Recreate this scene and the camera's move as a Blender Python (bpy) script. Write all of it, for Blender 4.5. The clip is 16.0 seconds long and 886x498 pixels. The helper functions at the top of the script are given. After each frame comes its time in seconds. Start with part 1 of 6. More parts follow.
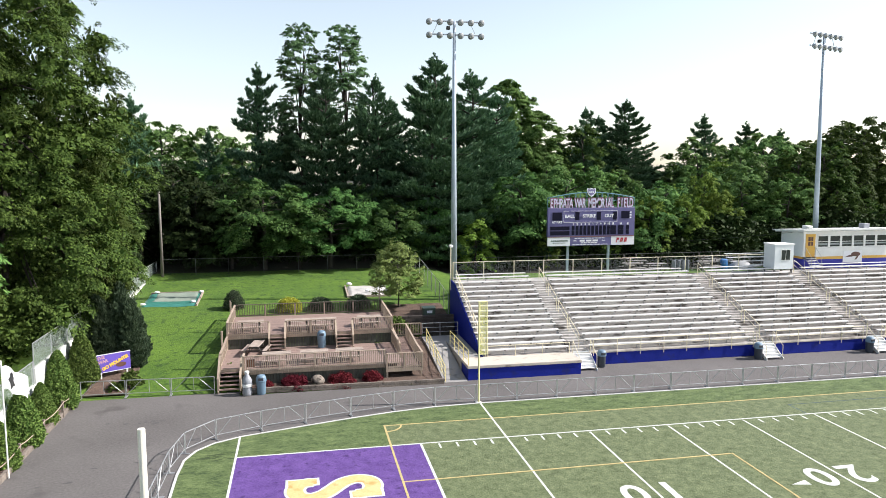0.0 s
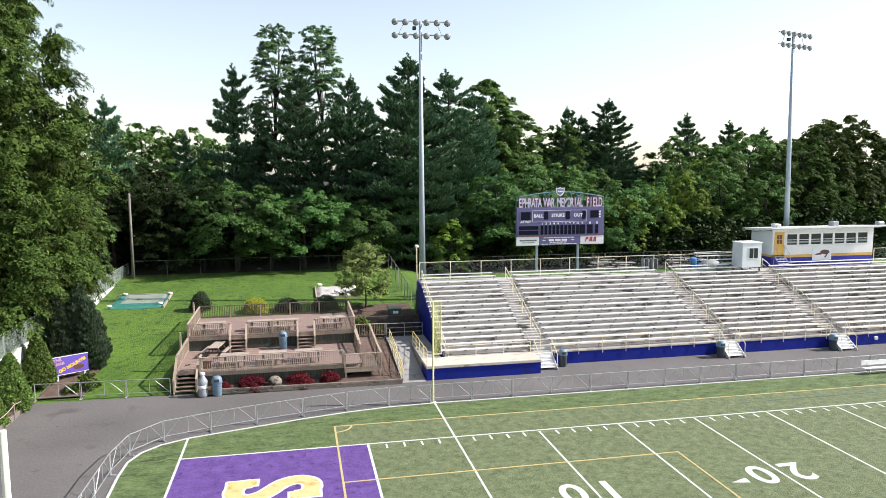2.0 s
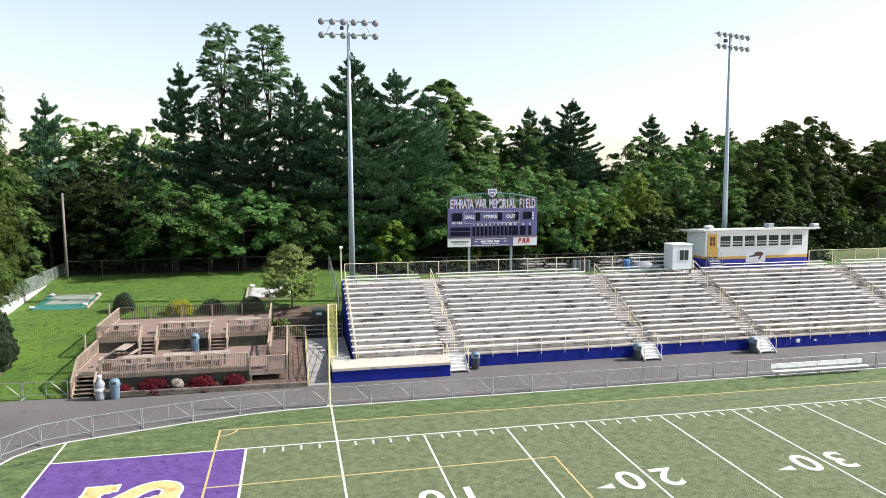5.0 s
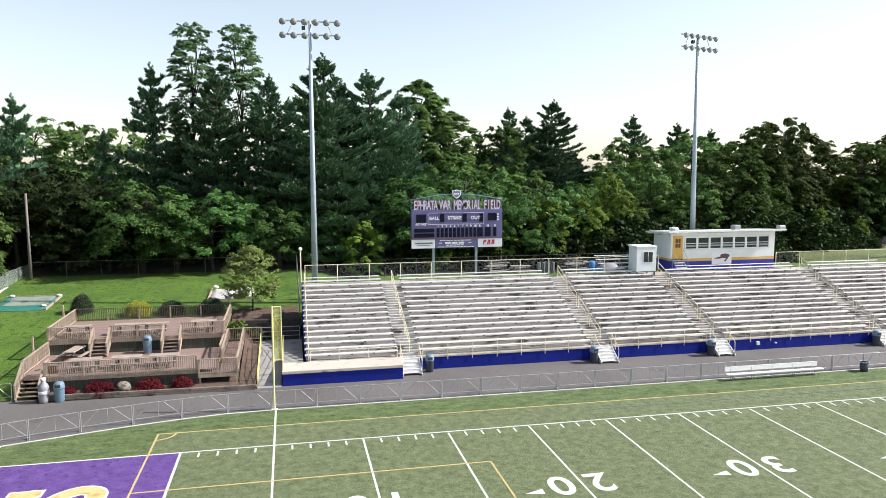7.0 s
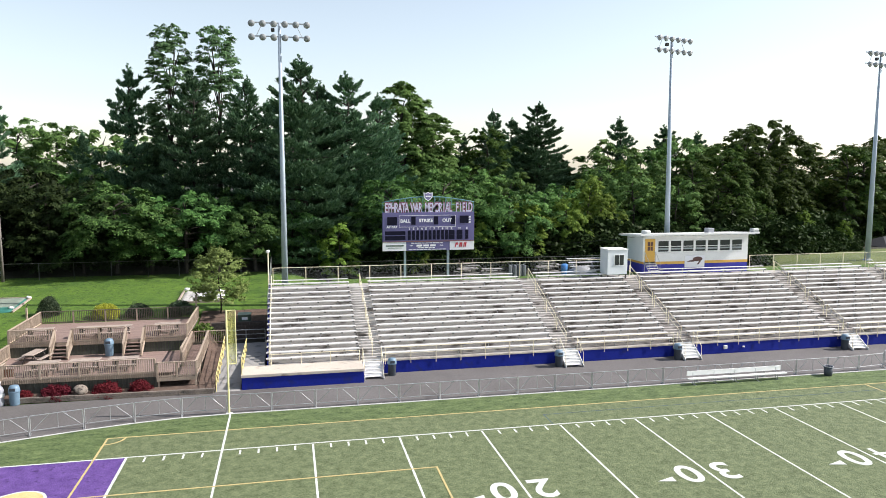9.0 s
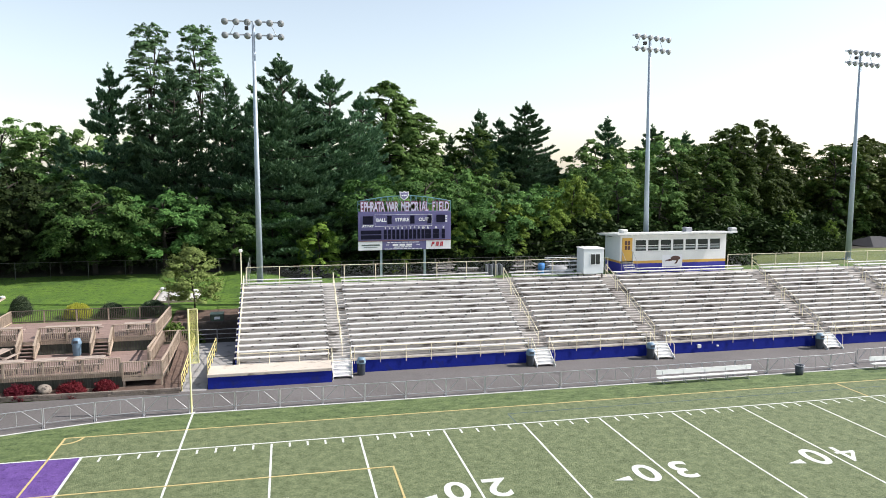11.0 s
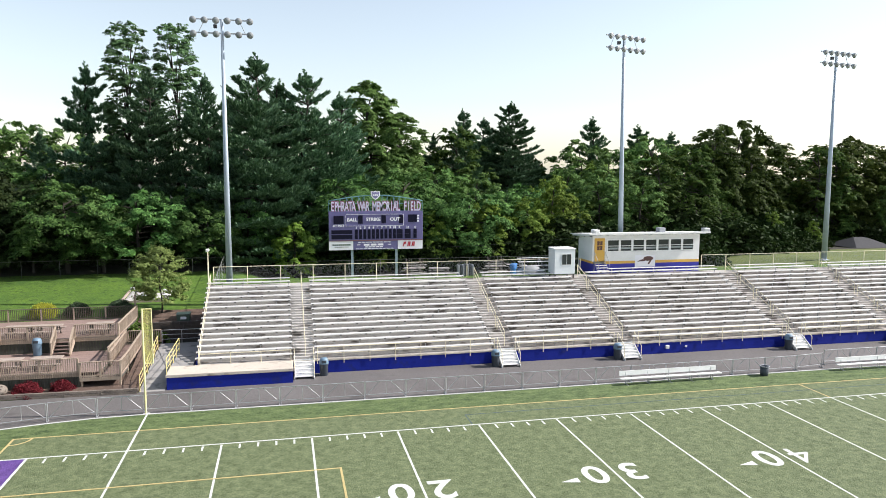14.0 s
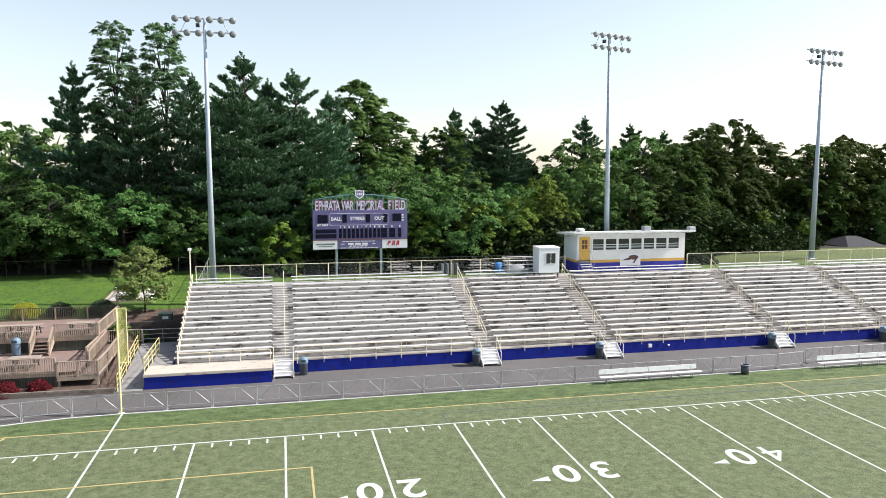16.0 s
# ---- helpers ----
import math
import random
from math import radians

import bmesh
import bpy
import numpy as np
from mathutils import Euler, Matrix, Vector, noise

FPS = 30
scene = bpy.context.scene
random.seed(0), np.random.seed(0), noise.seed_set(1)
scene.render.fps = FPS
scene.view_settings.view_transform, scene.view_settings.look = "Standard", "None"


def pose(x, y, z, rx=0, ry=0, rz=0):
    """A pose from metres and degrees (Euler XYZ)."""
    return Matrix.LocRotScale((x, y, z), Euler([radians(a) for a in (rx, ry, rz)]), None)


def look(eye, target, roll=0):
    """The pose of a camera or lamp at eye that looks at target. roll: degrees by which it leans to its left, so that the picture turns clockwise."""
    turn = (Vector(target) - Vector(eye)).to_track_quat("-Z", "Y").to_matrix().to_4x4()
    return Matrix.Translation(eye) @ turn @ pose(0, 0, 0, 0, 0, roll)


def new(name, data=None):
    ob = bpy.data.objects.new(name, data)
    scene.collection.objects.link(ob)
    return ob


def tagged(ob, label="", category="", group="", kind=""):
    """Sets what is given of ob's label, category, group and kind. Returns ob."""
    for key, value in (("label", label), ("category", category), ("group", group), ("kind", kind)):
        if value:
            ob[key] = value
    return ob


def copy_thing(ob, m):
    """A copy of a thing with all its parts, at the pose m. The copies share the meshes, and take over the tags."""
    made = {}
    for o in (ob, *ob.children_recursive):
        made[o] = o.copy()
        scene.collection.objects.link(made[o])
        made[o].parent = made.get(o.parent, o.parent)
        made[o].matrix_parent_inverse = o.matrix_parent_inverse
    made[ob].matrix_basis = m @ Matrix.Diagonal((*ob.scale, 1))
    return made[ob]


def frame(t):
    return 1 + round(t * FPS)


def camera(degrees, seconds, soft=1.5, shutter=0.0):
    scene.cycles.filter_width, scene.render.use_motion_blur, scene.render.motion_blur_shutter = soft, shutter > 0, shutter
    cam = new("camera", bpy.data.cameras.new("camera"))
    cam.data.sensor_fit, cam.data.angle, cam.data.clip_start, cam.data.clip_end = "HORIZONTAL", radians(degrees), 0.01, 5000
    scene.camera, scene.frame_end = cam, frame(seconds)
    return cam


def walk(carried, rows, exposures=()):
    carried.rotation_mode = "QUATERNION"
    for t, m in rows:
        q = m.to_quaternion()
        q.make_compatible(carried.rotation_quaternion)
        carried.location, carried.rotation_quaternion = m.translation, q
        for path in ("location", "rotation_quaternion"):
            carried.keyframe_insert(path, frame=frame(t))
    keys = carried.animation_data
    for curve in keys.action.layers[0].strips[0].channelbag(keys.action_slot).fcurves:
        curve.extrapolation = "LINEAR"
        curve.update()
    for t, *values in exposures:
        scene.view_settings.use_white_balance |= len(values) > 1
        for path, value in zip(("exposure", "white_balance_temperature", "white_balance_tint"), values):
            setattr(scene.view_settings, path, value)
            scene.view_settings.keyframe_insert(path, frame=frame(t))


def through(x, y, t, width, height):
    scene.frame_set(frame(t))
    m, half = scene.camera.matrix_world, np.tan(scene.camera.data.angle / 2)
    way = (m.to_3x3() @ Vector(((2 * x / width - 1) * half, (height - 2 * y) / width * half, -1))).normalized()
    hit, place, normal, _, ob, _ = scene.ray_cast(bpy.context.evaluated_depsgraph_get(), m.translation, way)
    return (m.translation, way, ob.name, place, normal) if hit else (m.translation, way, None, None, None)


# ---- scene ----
cam = camera(63.4, 16.0, soft=0.9)
PATH = [
    (0, (-5.883, -34.937, 14.093), (-5.49, -32.989, 13.867), -0.0),
    (0.5, (-5.483, -34.984, 14.095), (-5.088, -33.036, 13.869), -0.1),
    (1, (-4.942, -35.081, 14.073), (-4.544, -33.134, 13.848), -0.2),
    (1.5, (-4.18, -35.269, 14.089), (-3.783, -33.322, 13.862), -0.2),
    (2, (-3.283, -35.447, 14.063), (-2.884, -33.5, 13.838), -0.3),
    (2.5, (-2.351, -35.614, 14.043), (-1.951, -33.668, 13.818), -0.3),
    (3, (-1.372, -35.786, 14.044), (-0.968, -33.84, 13.819), -0.3),
    (3.5, (-0.364, -35.921, 14.079), (0.042, -33.976, 13.853), -0.2),
    (4, (0.675, -36.106, 14.113), (1.082, -34.161, 13.886), -0.1),
    (4.5, (1.652, -36.22, 14.148), (2.061, -34.276, 13.921), -0.1),
    (7, (5.574, -36.587, 14.266), (5.993, -34.644, 14.039), 0.0),
    (7.5, (6.251, -36.677, 14.268), (6.671, -34.734, 14.044), 0.1),
    (8, (6.897, -36.773, 14.292), (7.317, -34.831, 14.069), 0.1),
    (8.5, (7.565, -36.813, 14.355), (7.984, -34.87, 14.131), 0.0),
    (9, (8.137, -36.923, 14.395), (8.557, -34.981, 14.171), 0.1),
    (11.5, (10.625, -37.129, 14.178), (11.051, -35.187, 13.957), 0.1),
    (12, (11.068, -37.145, 14.158), (11.495, -35.203, 13.937), 0.2),
    (12.5, (11.45, -37.197, 14.13), (11.878, -35.255, 13.91), 0.1),
    (13, (11.798, -37.24, 14.133), (12.228, -35.299, 13.913), 0.2),
    (13.5, (12.143, -37.283, 14.139), (12.575, -35.343, 13.919), 0.2),
    (14, (12.475, -37.315, 14.139), (12.908, -35.375, 13.919), 0.2),
    (14.5, (12.807, -37.383, 14.137), (13.24, -35.443, 13.917), 0.2),
    (15, (13.14, -37.423, 14.113), (13.575, -35.483, 13.893), 0.2),
    (15.5, (13.464, -37.445, 14.08), (13.899, -35.505, 13.859), 0.2),
    (16, (13.84, -37.507, 14.046), (14.274, -35.567, 13.826), 0.1),
]
walk(cam, [(t, look(eye, target, roll)) for t, eye, target, roll in PATH],
     exposures=[(0.0, 0.69), (4.0, 0.67), (8.0, 0.62), (16.0, 0.61)])

# ---- world, sun ----
SUN_UP, SUN_TURN = 38.0, -8.0          # degrees above the horizon; turned from +x towards the field
world = bpy.data.worlds.new("sky")
scene.world = world
world.use_nodes = True
wn = world.node_tree.nodes
sky = wn.new("ShaderNodeTexSky")
sky.sky_type = "NISHITA"
sky.sun_disc = False
sky.sun_elevation = radians(SUN_UP)
sky.sun_rotation = radians(90.0 - SUN_TURN)
sky.air_density, sky.dust_density, sky.ozone_density = 1.1, 0.7, 1.0
wn["Background"].inputs["Strength"].default_value = 0.128
haze = wn.new("ShaderNodeHueSaturation")      # summer haze pales the blue
haze.inputs["Saturation"].default_value = 0.62
world.node_tree.links.new(sky.outputs[0], haze.inputs["Color"])
world.node_tree.links.new(haze.outputs[0], wn["Background"].inputs["Color"])
sun_data = bpy.data.lights.new("sun", "SUN")
sun_data.energy, sun_data.angle, sun_data.color = 5.0, radians(0.6), (1.0, 0.945, 0.915)
sun = new("sun", sun_data)
to_sun = Vector((math.cos(radians(SUN_UP)) * math.cos(radians(SUN_TURN)),
                 math.cos(radians(SUN_UP)) * math.sin(radians(SUN_TURN)), math.sin(radians(SUN_UP))))
sun.matrix_world = look(to_sun * 120, (0, 0, 0))


# ---- materials ----
def mat(name, a, b=None, rough=0.7, metal=0.0, scale=2.0, fine=40.0, bump=0.0, bump_scale=60.0, spots=None, spot_scale=1.5, spot_at=0.6,
        per_object=0.0, stretch=(1, 1, 1), detail=5.0, spec=0.5):
    """Base colour from a to b by a coarse and a fine noise, dark stains of the colour spots, and relief."""
    m = bpy.data.materials.new(name)
    m.use_nodes = True
    nt = m.node_tree
    bs = nt.nodes["Principled BSDF"]
    bs.inputs["Roughness"].default_value = rough
    bs.inputs["Metallic"].default_value = metal
    bs.inputs["Specular IOR Level"].default_value = spec
    b = b or tuple(c * 0.8 for c in a)
    mp = nt.nodes.new("ShaderNodeMapping")
    mp.inputs["Scale"].default_value = stretch
    geo = nt.nodes.new("ShaderNodeNewGeometry")
    nt.links.new(geo.outputs["Position"], mp.inputs["Vector"])

    def noise_node(s, d=detail):
        n = nt.nodes.new("ShaderNodeTexNoise")
        n.inputs["Scale"].default_value, n.inputs["Detail"].default_value = s, d
        nt.links.new(mp.outputs[0], n.inputs["Vector"])
        return n
    n1, n2 = noise_node(scale), noise_node(fine, 3.0)
    add = nt.nodes.new("ShaderNodeMath")
    add.operation = "ADD"
    nt.links.new(n1.outputs["Fac"], add.inputs[0])
    nt.links.new(n2.outputs["Fac"], add.inputs[1])
    mr = nt.nodes.new("ShaderNodeMapRange")
    mr.inputs["From Min"].default_value, mr.inputs["From Max"].default_value = 0.7, 1.3
    nt.links.new(add.outputs[0], mr.inputs["Value"])
    mix = nt.nodes.new("ShaderNodeMix")
    mix.data_type = "RGBA"
    mix.inputs[6].default_value, mix.inputs[7].default_value = (*a, 1), (*b, 1)
    nt.links.new(mr.outputs[0], mix.inputs[0])
    out = mix.outputs[2]
    if spots:
        n3 = noise_node(spot_scale, 8.0)
        r3 = nt.nodes.new("ShaderNodeMapRange")
        r3.inputs["From Min"].default_value, r3.inputs["From Max"].default_value = spot_at, spot_at + 0.12
        nt.links.new(n3.outputs["Fac"], r3.inputs["Value"])
        mx = nt.nodes.new("ShaderNodeMix")
        mx.data_type = "RGBA"
        mx.inputs[7].default_value = (*spots, 1)
        nt.links.new(r3.outputs[0], mx.inputs[0])
        nt.links.new(out, mx.inputs[6])
        out = mx.outputs[2]
    if per_object:
        oi = nt.nodes.new("ShaderNodeObjectInfo")
        hs = nt.nodes.new("ShaderNodeHueSaturation")
        vr = nt.nodes.new("ShaderNodeMapRange")
        vr.inputs["To Min"].default_value, vr.inputs["To Max"].default_value = 1 - per_object, 1 + per_object
        nt.links.new(oi.outputs["Random"], vr.inputs["Value"])
        nt.links.new(vr.outputs[0], hs.inputs["Value"])
        nt.links.new(out, hs.inputs["Color"])
        out = hs.outputs[0]
    nt.links.new(out, bs.inputs["Base Color"])
    if bump:
        nb = noise_node(bump_scale, 4.0)
        bp = nt.nodes.new("ShaderNodeBump")
        bp.inputs["Strength"].default_value, bp.inputs["Distance"].default_value = 1.0, bump
        nt.links.new(nb.outputs["Fac"], bp.inputs["Height"])
        nt.links.new(bp.outputs[0], bs.inputs["Normal"])
    return m


def leaf_mat(name, a, b, spread=0.25, through=0.35, rough=0.55):
    """Leaves: colour varies leaf by leaf and tree by tree, with light passing through."""
    m = bpy.data.materials.new(name)
    m.use_nodes = True
    nt = m.node_tree
    bs = nt.nodes["Principled BSDF"]
    bs.inputs["Roughness"].default_value = rough
    bs.inputs["Specular IOR Level"].default_value = 0.05
    geo = nt.nodes.new("ShaderNodeNewGeometry")
    mix = nt.nodes.new("ShaderNodeMix")
    mix.data_type = "RGBA"
    mix.inputs[6].default_value, mix.inputs[7].default_value = (*a, 1), (*b, 1)
    nt.links.new(geo.outputs["Random Per Island"], mix.inputs[0])
    oi = nt.nodes.new("ShaderNodeObjectInfo")
    hs = nt.nodes.new("ShaderNodeHueSaturation")
    vr = nt.nodes.new("ShaderNodeMapRange")
    vr.inputs["To Min"].default_value, vr.inputs["To Max"].default_value = 1 - spread, 1 + spread
    hr = nt.nodes.new("ShaderNodeMapRange")
    hr.inputs["To Min"].default_value, hr.inputs["To Max"].default_value = 0.494, 0.515
    nt.links.new(oi.outputs["Random"], vr.inputs["Value"])
    nt.links.new(oi.outputs["Random"], hr.inputs["Value"])
    nt.links.new(vr.outputs[0], hs.inputs["Value"])
    nt.links.new(hr.outputs[0], hs.inputs["Hue"])
    nt.links.new(mix.outputs[2], hs.inputs["Color"])
    nt.links.new(hs.outputs[0], bs.inputs["Base Color"])
    tr = nt.nodes.new("ShaderNodeBsdfTranslucent")
    nt.links.new(hs.outputs[0], tr.inputs["Color"])
    ms = nt.nodes.new("ShaderNodeMixShader")
    ms.inputs[0].default_value = through
    nt.links.new(bs.outputs[0], ms.inputs[1])
    nt.links.new(tr.outputs[0], ms.inputs[2])
    nt.links.new(ms.outputs[0], nt.nodes["Material Output"].inputs["Surface"])
    return m


def mesh_wire_mat(name, colour, pitch=0.06, wire=0.18):
    """Woven wire: a diamond net with open holes."""
    m = bpy.data.materials.new(name)
    m.use_nodes = True
    nt = m.node_tree
    bs = nt.nodes["Principled BSDF"]
    bs.inputs["Base Color"].default_value = (*colour, 1)
    bs.inputs["Roughness"].default_value, bs.inputs["Metallic"].default_value = 0.5, 0.3
    geo = nt.nodes.new("ShaderNodeNewGeometry")
    sep = nt.nodes.new("ShaderNodeSeparateXYZ")
    nt.links.new(geo.outputs["Position"], sep.inputs[0])

    def op(kind, p, q):
        n = nt.nodes.new("ShaderNodeMath")
        n.operation = kind
        for i, v in enumerate((p, q)):
            if isinstance(v, (int, float)):
                n.inputs[i].default_value = v
            else:
                nt.links.new(v, n.inputs[i])
        return n.outputs[0]
    along = op("ADD", sep.outputs[0], sep.outputs[1])
    lines = []
    for sign in ("ADD", "SUBTRACT"):
        d = op("MULTIPLY", op(sign, along, sep.outputs[2]), 1 / pitch)
        lines.append(op("LESS_THAN", op("FRACT", d, 0), wire))
    fac = op("MAXIMUM", lines[0], lines[1])
    clear = nt.nodes.new("ShaderNodeBsdfTransparent")
    ms = nt.nodes.new("ShaderNodeMixShader")
    nt.links.new(fac, ms.inputs[0])
    nt.links.new(clear.outputs[0], ms.inputs[1])
    nt.links.new(bs.outputs[0], ms.inputs[2])
    nt.links.new(ms.outputs[0], nt.nodes["Material Output"].inputs["Surface"])
    return m


TURF = mat("turf", (0.062, 0.086, 0.032), (0.181, 0.213, 0.101), rough=0.9, scale=2.2, fine=11, bump=0.045, bump_scale=26, detail=10.0)
APRON_TURF = mat("greener turf of the surround", (0.026, 0.056, 0.012), (0.16, 0.212, 0.074), rough=0.9, scale=1.6, fine=10, bump=0.05, bump_scale=24, stretch=(0.6, 1.4, 1), detail=10.0)
APRON_DARK = mat("scuffed dark turf", (0.03, 0.05, 0.016), (0.05, 0.075, 0.024), rough=0.95)
PURPLE_TURF = mat("purple turf", (0.07, 0.027, 0.165), (0.155, 0.078, 0.3), rough=0.9, scale=1.6, fine=16, bump=0.035, bump_scale=30, spots=(0.052, 0.02, 0.125), spot_scale=3.0, spot_at=0.58, detail=9.0)
WHITE_LINE = mat("white field paint", (0.7, 0.72, 0.68), (0.5, 0.53, 0.47), rough=0.9, scale=3, fine=18, bump=0.01, spots=(0.38, 0.42, 0.33), spot_scale=9, spot_at=0.6)
YELLOW_LINE = mat("yellow field paint", (0.56, 0.43, 0.18), (0.42, 0.35, 0.16), rough=0.9, scale=3, fine=18, bump=0.01, spots=(0.28, 0.27, 0.12), spot_scale=9, spot_at=0.58)
KERB_WHITE = mat("worn white kerb paint", (0.6, 0.6, 0.57), (0.46, 0.46, 0.44), rough=0.8, scale=1.5, fine=12, spots=(0.32, 0.31, 0.29), spot_scale=2.5, spot_at=0.6)
BLUE_LINE = mat("dark blue field paint", (0.05, 0.08, 0.12), (0.07, 0.11, 0.11), rough=0.9)
GOLD_PAINT = mat("gold field paint", (0.58, 0.4, 0.15), (0.68, 0.52, 0.26), rough=0.9, scale=1.2, fine=14, bump=0.008, spots=(0.46, 0.31, 0.1), spot_scale=1.6, spot_at=0.56)
ASPHALT = mat("asphalt", (0.092, 0.084, 0.08), (0.15, 0.139, 0.134), rough=0.9, scale=0.18, fine=8, bump=0.008, bump_scale=50, spots=(0.085, 0.077, 0.074), spot_scale=0.5, spot_at=0.6)
OIL = mat("oil stain", (0.05, 0.048, 0.048), (0.075, 0.072, 0.07), rough=0.7)
LAWN = mat("lawn", (0.036, 0.092, 0.006), (0.112, 0.2, 0.016), rough=0.85, scale=0.35, fine=5, bump=0.09, bump_scale=9, spots=(0.03, 0.074, 0.006), spot_scale=2.2, spot_at=0.54)
# litter brown, kept very dark so that tree shade sits in the colour
SHADED_LITTER = mat("leaf litter darkened for shade", (0.04, 0.032, 0.02), (0.02, 0.022, 0.012), rough=0.95, scale=0.6, fine=6, bump=0.08, bump_scale=6)
DRY_LAWN = mat("dry yellowing lawn", (0.07, 0.1, 0.016), (0.14, 0.165, 0.036), rough=0.9, scale=0.2, fine=3, bump=0.08, bump_scale=9)
MULCH = mat("bark mulch", (0.07, 0.044, 0.034), (0.16, 0.108, 0.08), rough=0.95, scale=2, fine=25, bump=0.05, bump_scale=25)
CONCRETE = mat("stained concrete", (0.45, 0.42, 0.39), (0.3, 0.275, 0.255), rough=0.85, scale=0.5, fine=7, bump=0.006, spots=(0.085, 0.074, 0.064), spot_scale=0.9, spot_at=0.53, stretch=(0.8, 1, 3.0), detail=8.0)
PALE_CONCRETE = mat("bleached concrete", (0.5, 0.475, 0.45), (0.34, 0.32, 0.3), rough=0.85, scale=0.5, fine=7, bump=0.006, spots=(0.095, 0.083, 0.072), spot_scale=0.9, spot_at=0.54, stretch=(0.8, 1, 3.0), detail=8.0)
STAGE_TOP = mat("pale coated concrete", (0.58, 0.52, 0.44), (0.48, 0.42, 0.35), rough=0.8, scale=0.7, fine=10, bump=0.004, spots=(0.24, 0.2, 0.16), spot_scale=1.5, spot_at=0.58, stretch=(0.6, 1, 1.5))
WALK = mat("walk concrete", (0.32, 0.31, 0.295), (0.25, 0.24, 0.23), rough=0.85, scale=0.7, bump=0.005, spots=(0.13, 0.125, 0.12), spot_scale=1.3)
BLUE_WALL = mat("royal blue painted wall", (0.005, 0.014, 0.2), (0.008, 0.02, 0.26), rough=0.6, scale=0.7, fine=9, bump=0.004, spots=(0.012, 0.02, 0.14), spot_scale=1.2, spot_at=0.6, spec=0.2)
ALU = mat("weathered aluminium plank", (0.8, 0.78, 0.765), (0.66, 0.64, 0.625), rough=0.4, metal=0.1, scale=0.6, fine=9, per_object=0.05, stretch=(0.4, 1, 1))
# dark steel of legs and pole bracket; also the shadow gaps below bench planks
DARK_STEEL_AND_GAP = mat("dark steel and bench joint shadow", (0.05, 0.045, 0.04), (0.09, 0.08, 0.07), rough=0.7)
CREAM_RAIL = mat("cream painted pipe", (0.78, 0.71, 0.52), (0.7, 0.62, 0.44), rough=0.45, scale=3)
YELLOW_RAIL = mat("yellow painted pipe", (0.78, 0.66, 0.27), (0.7, 0.58, 0.24), rough=0.45, scale=3)
LENS = mat("grey floodlight glass", (0.27, 0.285, 0.3), (0.33, 0.345, 0.36), rough=0.4)
# galvanised steel again, darkened to put the wood's shade on its fences
SHADED_GALV = mat("fence steel darkened for tree shade", (0.1, 0.105, 0.1), (0.07, 0.075, 0.07), rough=0.6)
GALV = mat("galvanised steel", (0.48, 0.49, 0.5), (0.34, 0.35, 0.36), rough=0.42, metal=0.5, scale=3, fine=20)
POLE_STEEL = mat("galvanised pole", (0.44, 0.51, 0.58), (0.37, 0.43, 0.5), rough=0.5, metal=0.2, scale=0.6, fine=8)
WHITE_PAINT = mat("white paint", (0.78, 0.78, 0.76), (0.68, 0.68, 0.66), rough=0.5, scale=1.2, fine=14)
PALE_SIDING = mat("pale white siding", (0.68, 0.72, 0.72), (0.6, 0.64, 0.65), rough=0.6, scale=1.0, fine=14)
TRIM_WHITE = mat("bright white trim", (0.82, 0.82, 0.8), (0.74, 0.74, 0.72), rough=0.5)
PURPLE_PAINT = mat("purple blue paint", (0.035, 0.038, 0.29), (0.05, 0.05, 0.33), rough=0.5, spec=0.25)
OCHRE = mat("ochre yellow paint", (0.68, 0.4, 0.07), (0.6, 0.35, 0.07), rough=0.5)
GLASS_DARK = mat("dark window glass", (0.03, 0.035, 0.035), (0.045, 0.05, 0.05), rough=0.06)
BLIND = mat("pale window blind", (0.3, 0.33, 0.33), (0.24, 0.27, 0.27), rough=0.7)
FOUL_POLE = mat("pale yellow pole paint", (0.82, 0.76, 0.4), (0.75, 0.68, 0.34), rough=0.5)
CREAM_POST = mat("cream white post paint", (0.8, 0.77, 0.66), (0.7, 0.67, 0.58), rough=0.5)
BOARD_NAVY = mat("navy purple scoreboard face", (0.1, 0.09, 0.22), (0.12, 0.11, 0.25), rough=0.55)
BOARD_BLACK = mat("black score window", (0.008, 0.008, 0.02), (0.012, 0.012, 0.026), rough=0.8, spec=0.1)
SIGN_WHITE = mat("white lettering", (0.8, 0.8, 0.82), (0.75, 0.75, 0.78), rough=0.5)
SIGN_RED = mat("red sign paint", (0.45, 0.03, 0.05), (0.4, 0.03, 0.05), rough=0.5)
SIGN_PURPLE = mat("violet sign face", (0.1, 0.06, 0.36), (0.13, 0.08, 0.42), rough=0.5)
SIGN_GOLD = mat("gold sign paint", (0.75, 0.48, 0.06), (0.68, 0.42, 0.06), rough=0.5)
SIGN_DARK = mat("dark brown sign paint", (0.08, 0.035, 0.03), (0.12, 0.05, 0.04), rough=0.5)
TEAL_STEEL = mat("blue green painted steel", (0.12, 0.26, 0.3), (0.1, 0.22, 0.25), rough=0.5)
DECK = mat("reddish brown deck boards", (0.3, 0.212, 0.18), (0.22, 0.156, 0.133), rough=0.75, scale=0.8, fine=10, bump=0.004, per_object=0.08, stretch=(1, 6, 1))
RAIL_WOOD = mat("weathered tan rail wood", (0.42, 0.335, 0.255), (0.3, 0.235, 0.18), rough=0.8, scale=2, fine=15, bump=0.004, per_object=0.15)
DARK_RAIL = mat("dark weathered rail wood", (0.09, 0.075, 0.06), (0.13, 0.105, 0.085), rough=0.85, scale=2, fine=15)
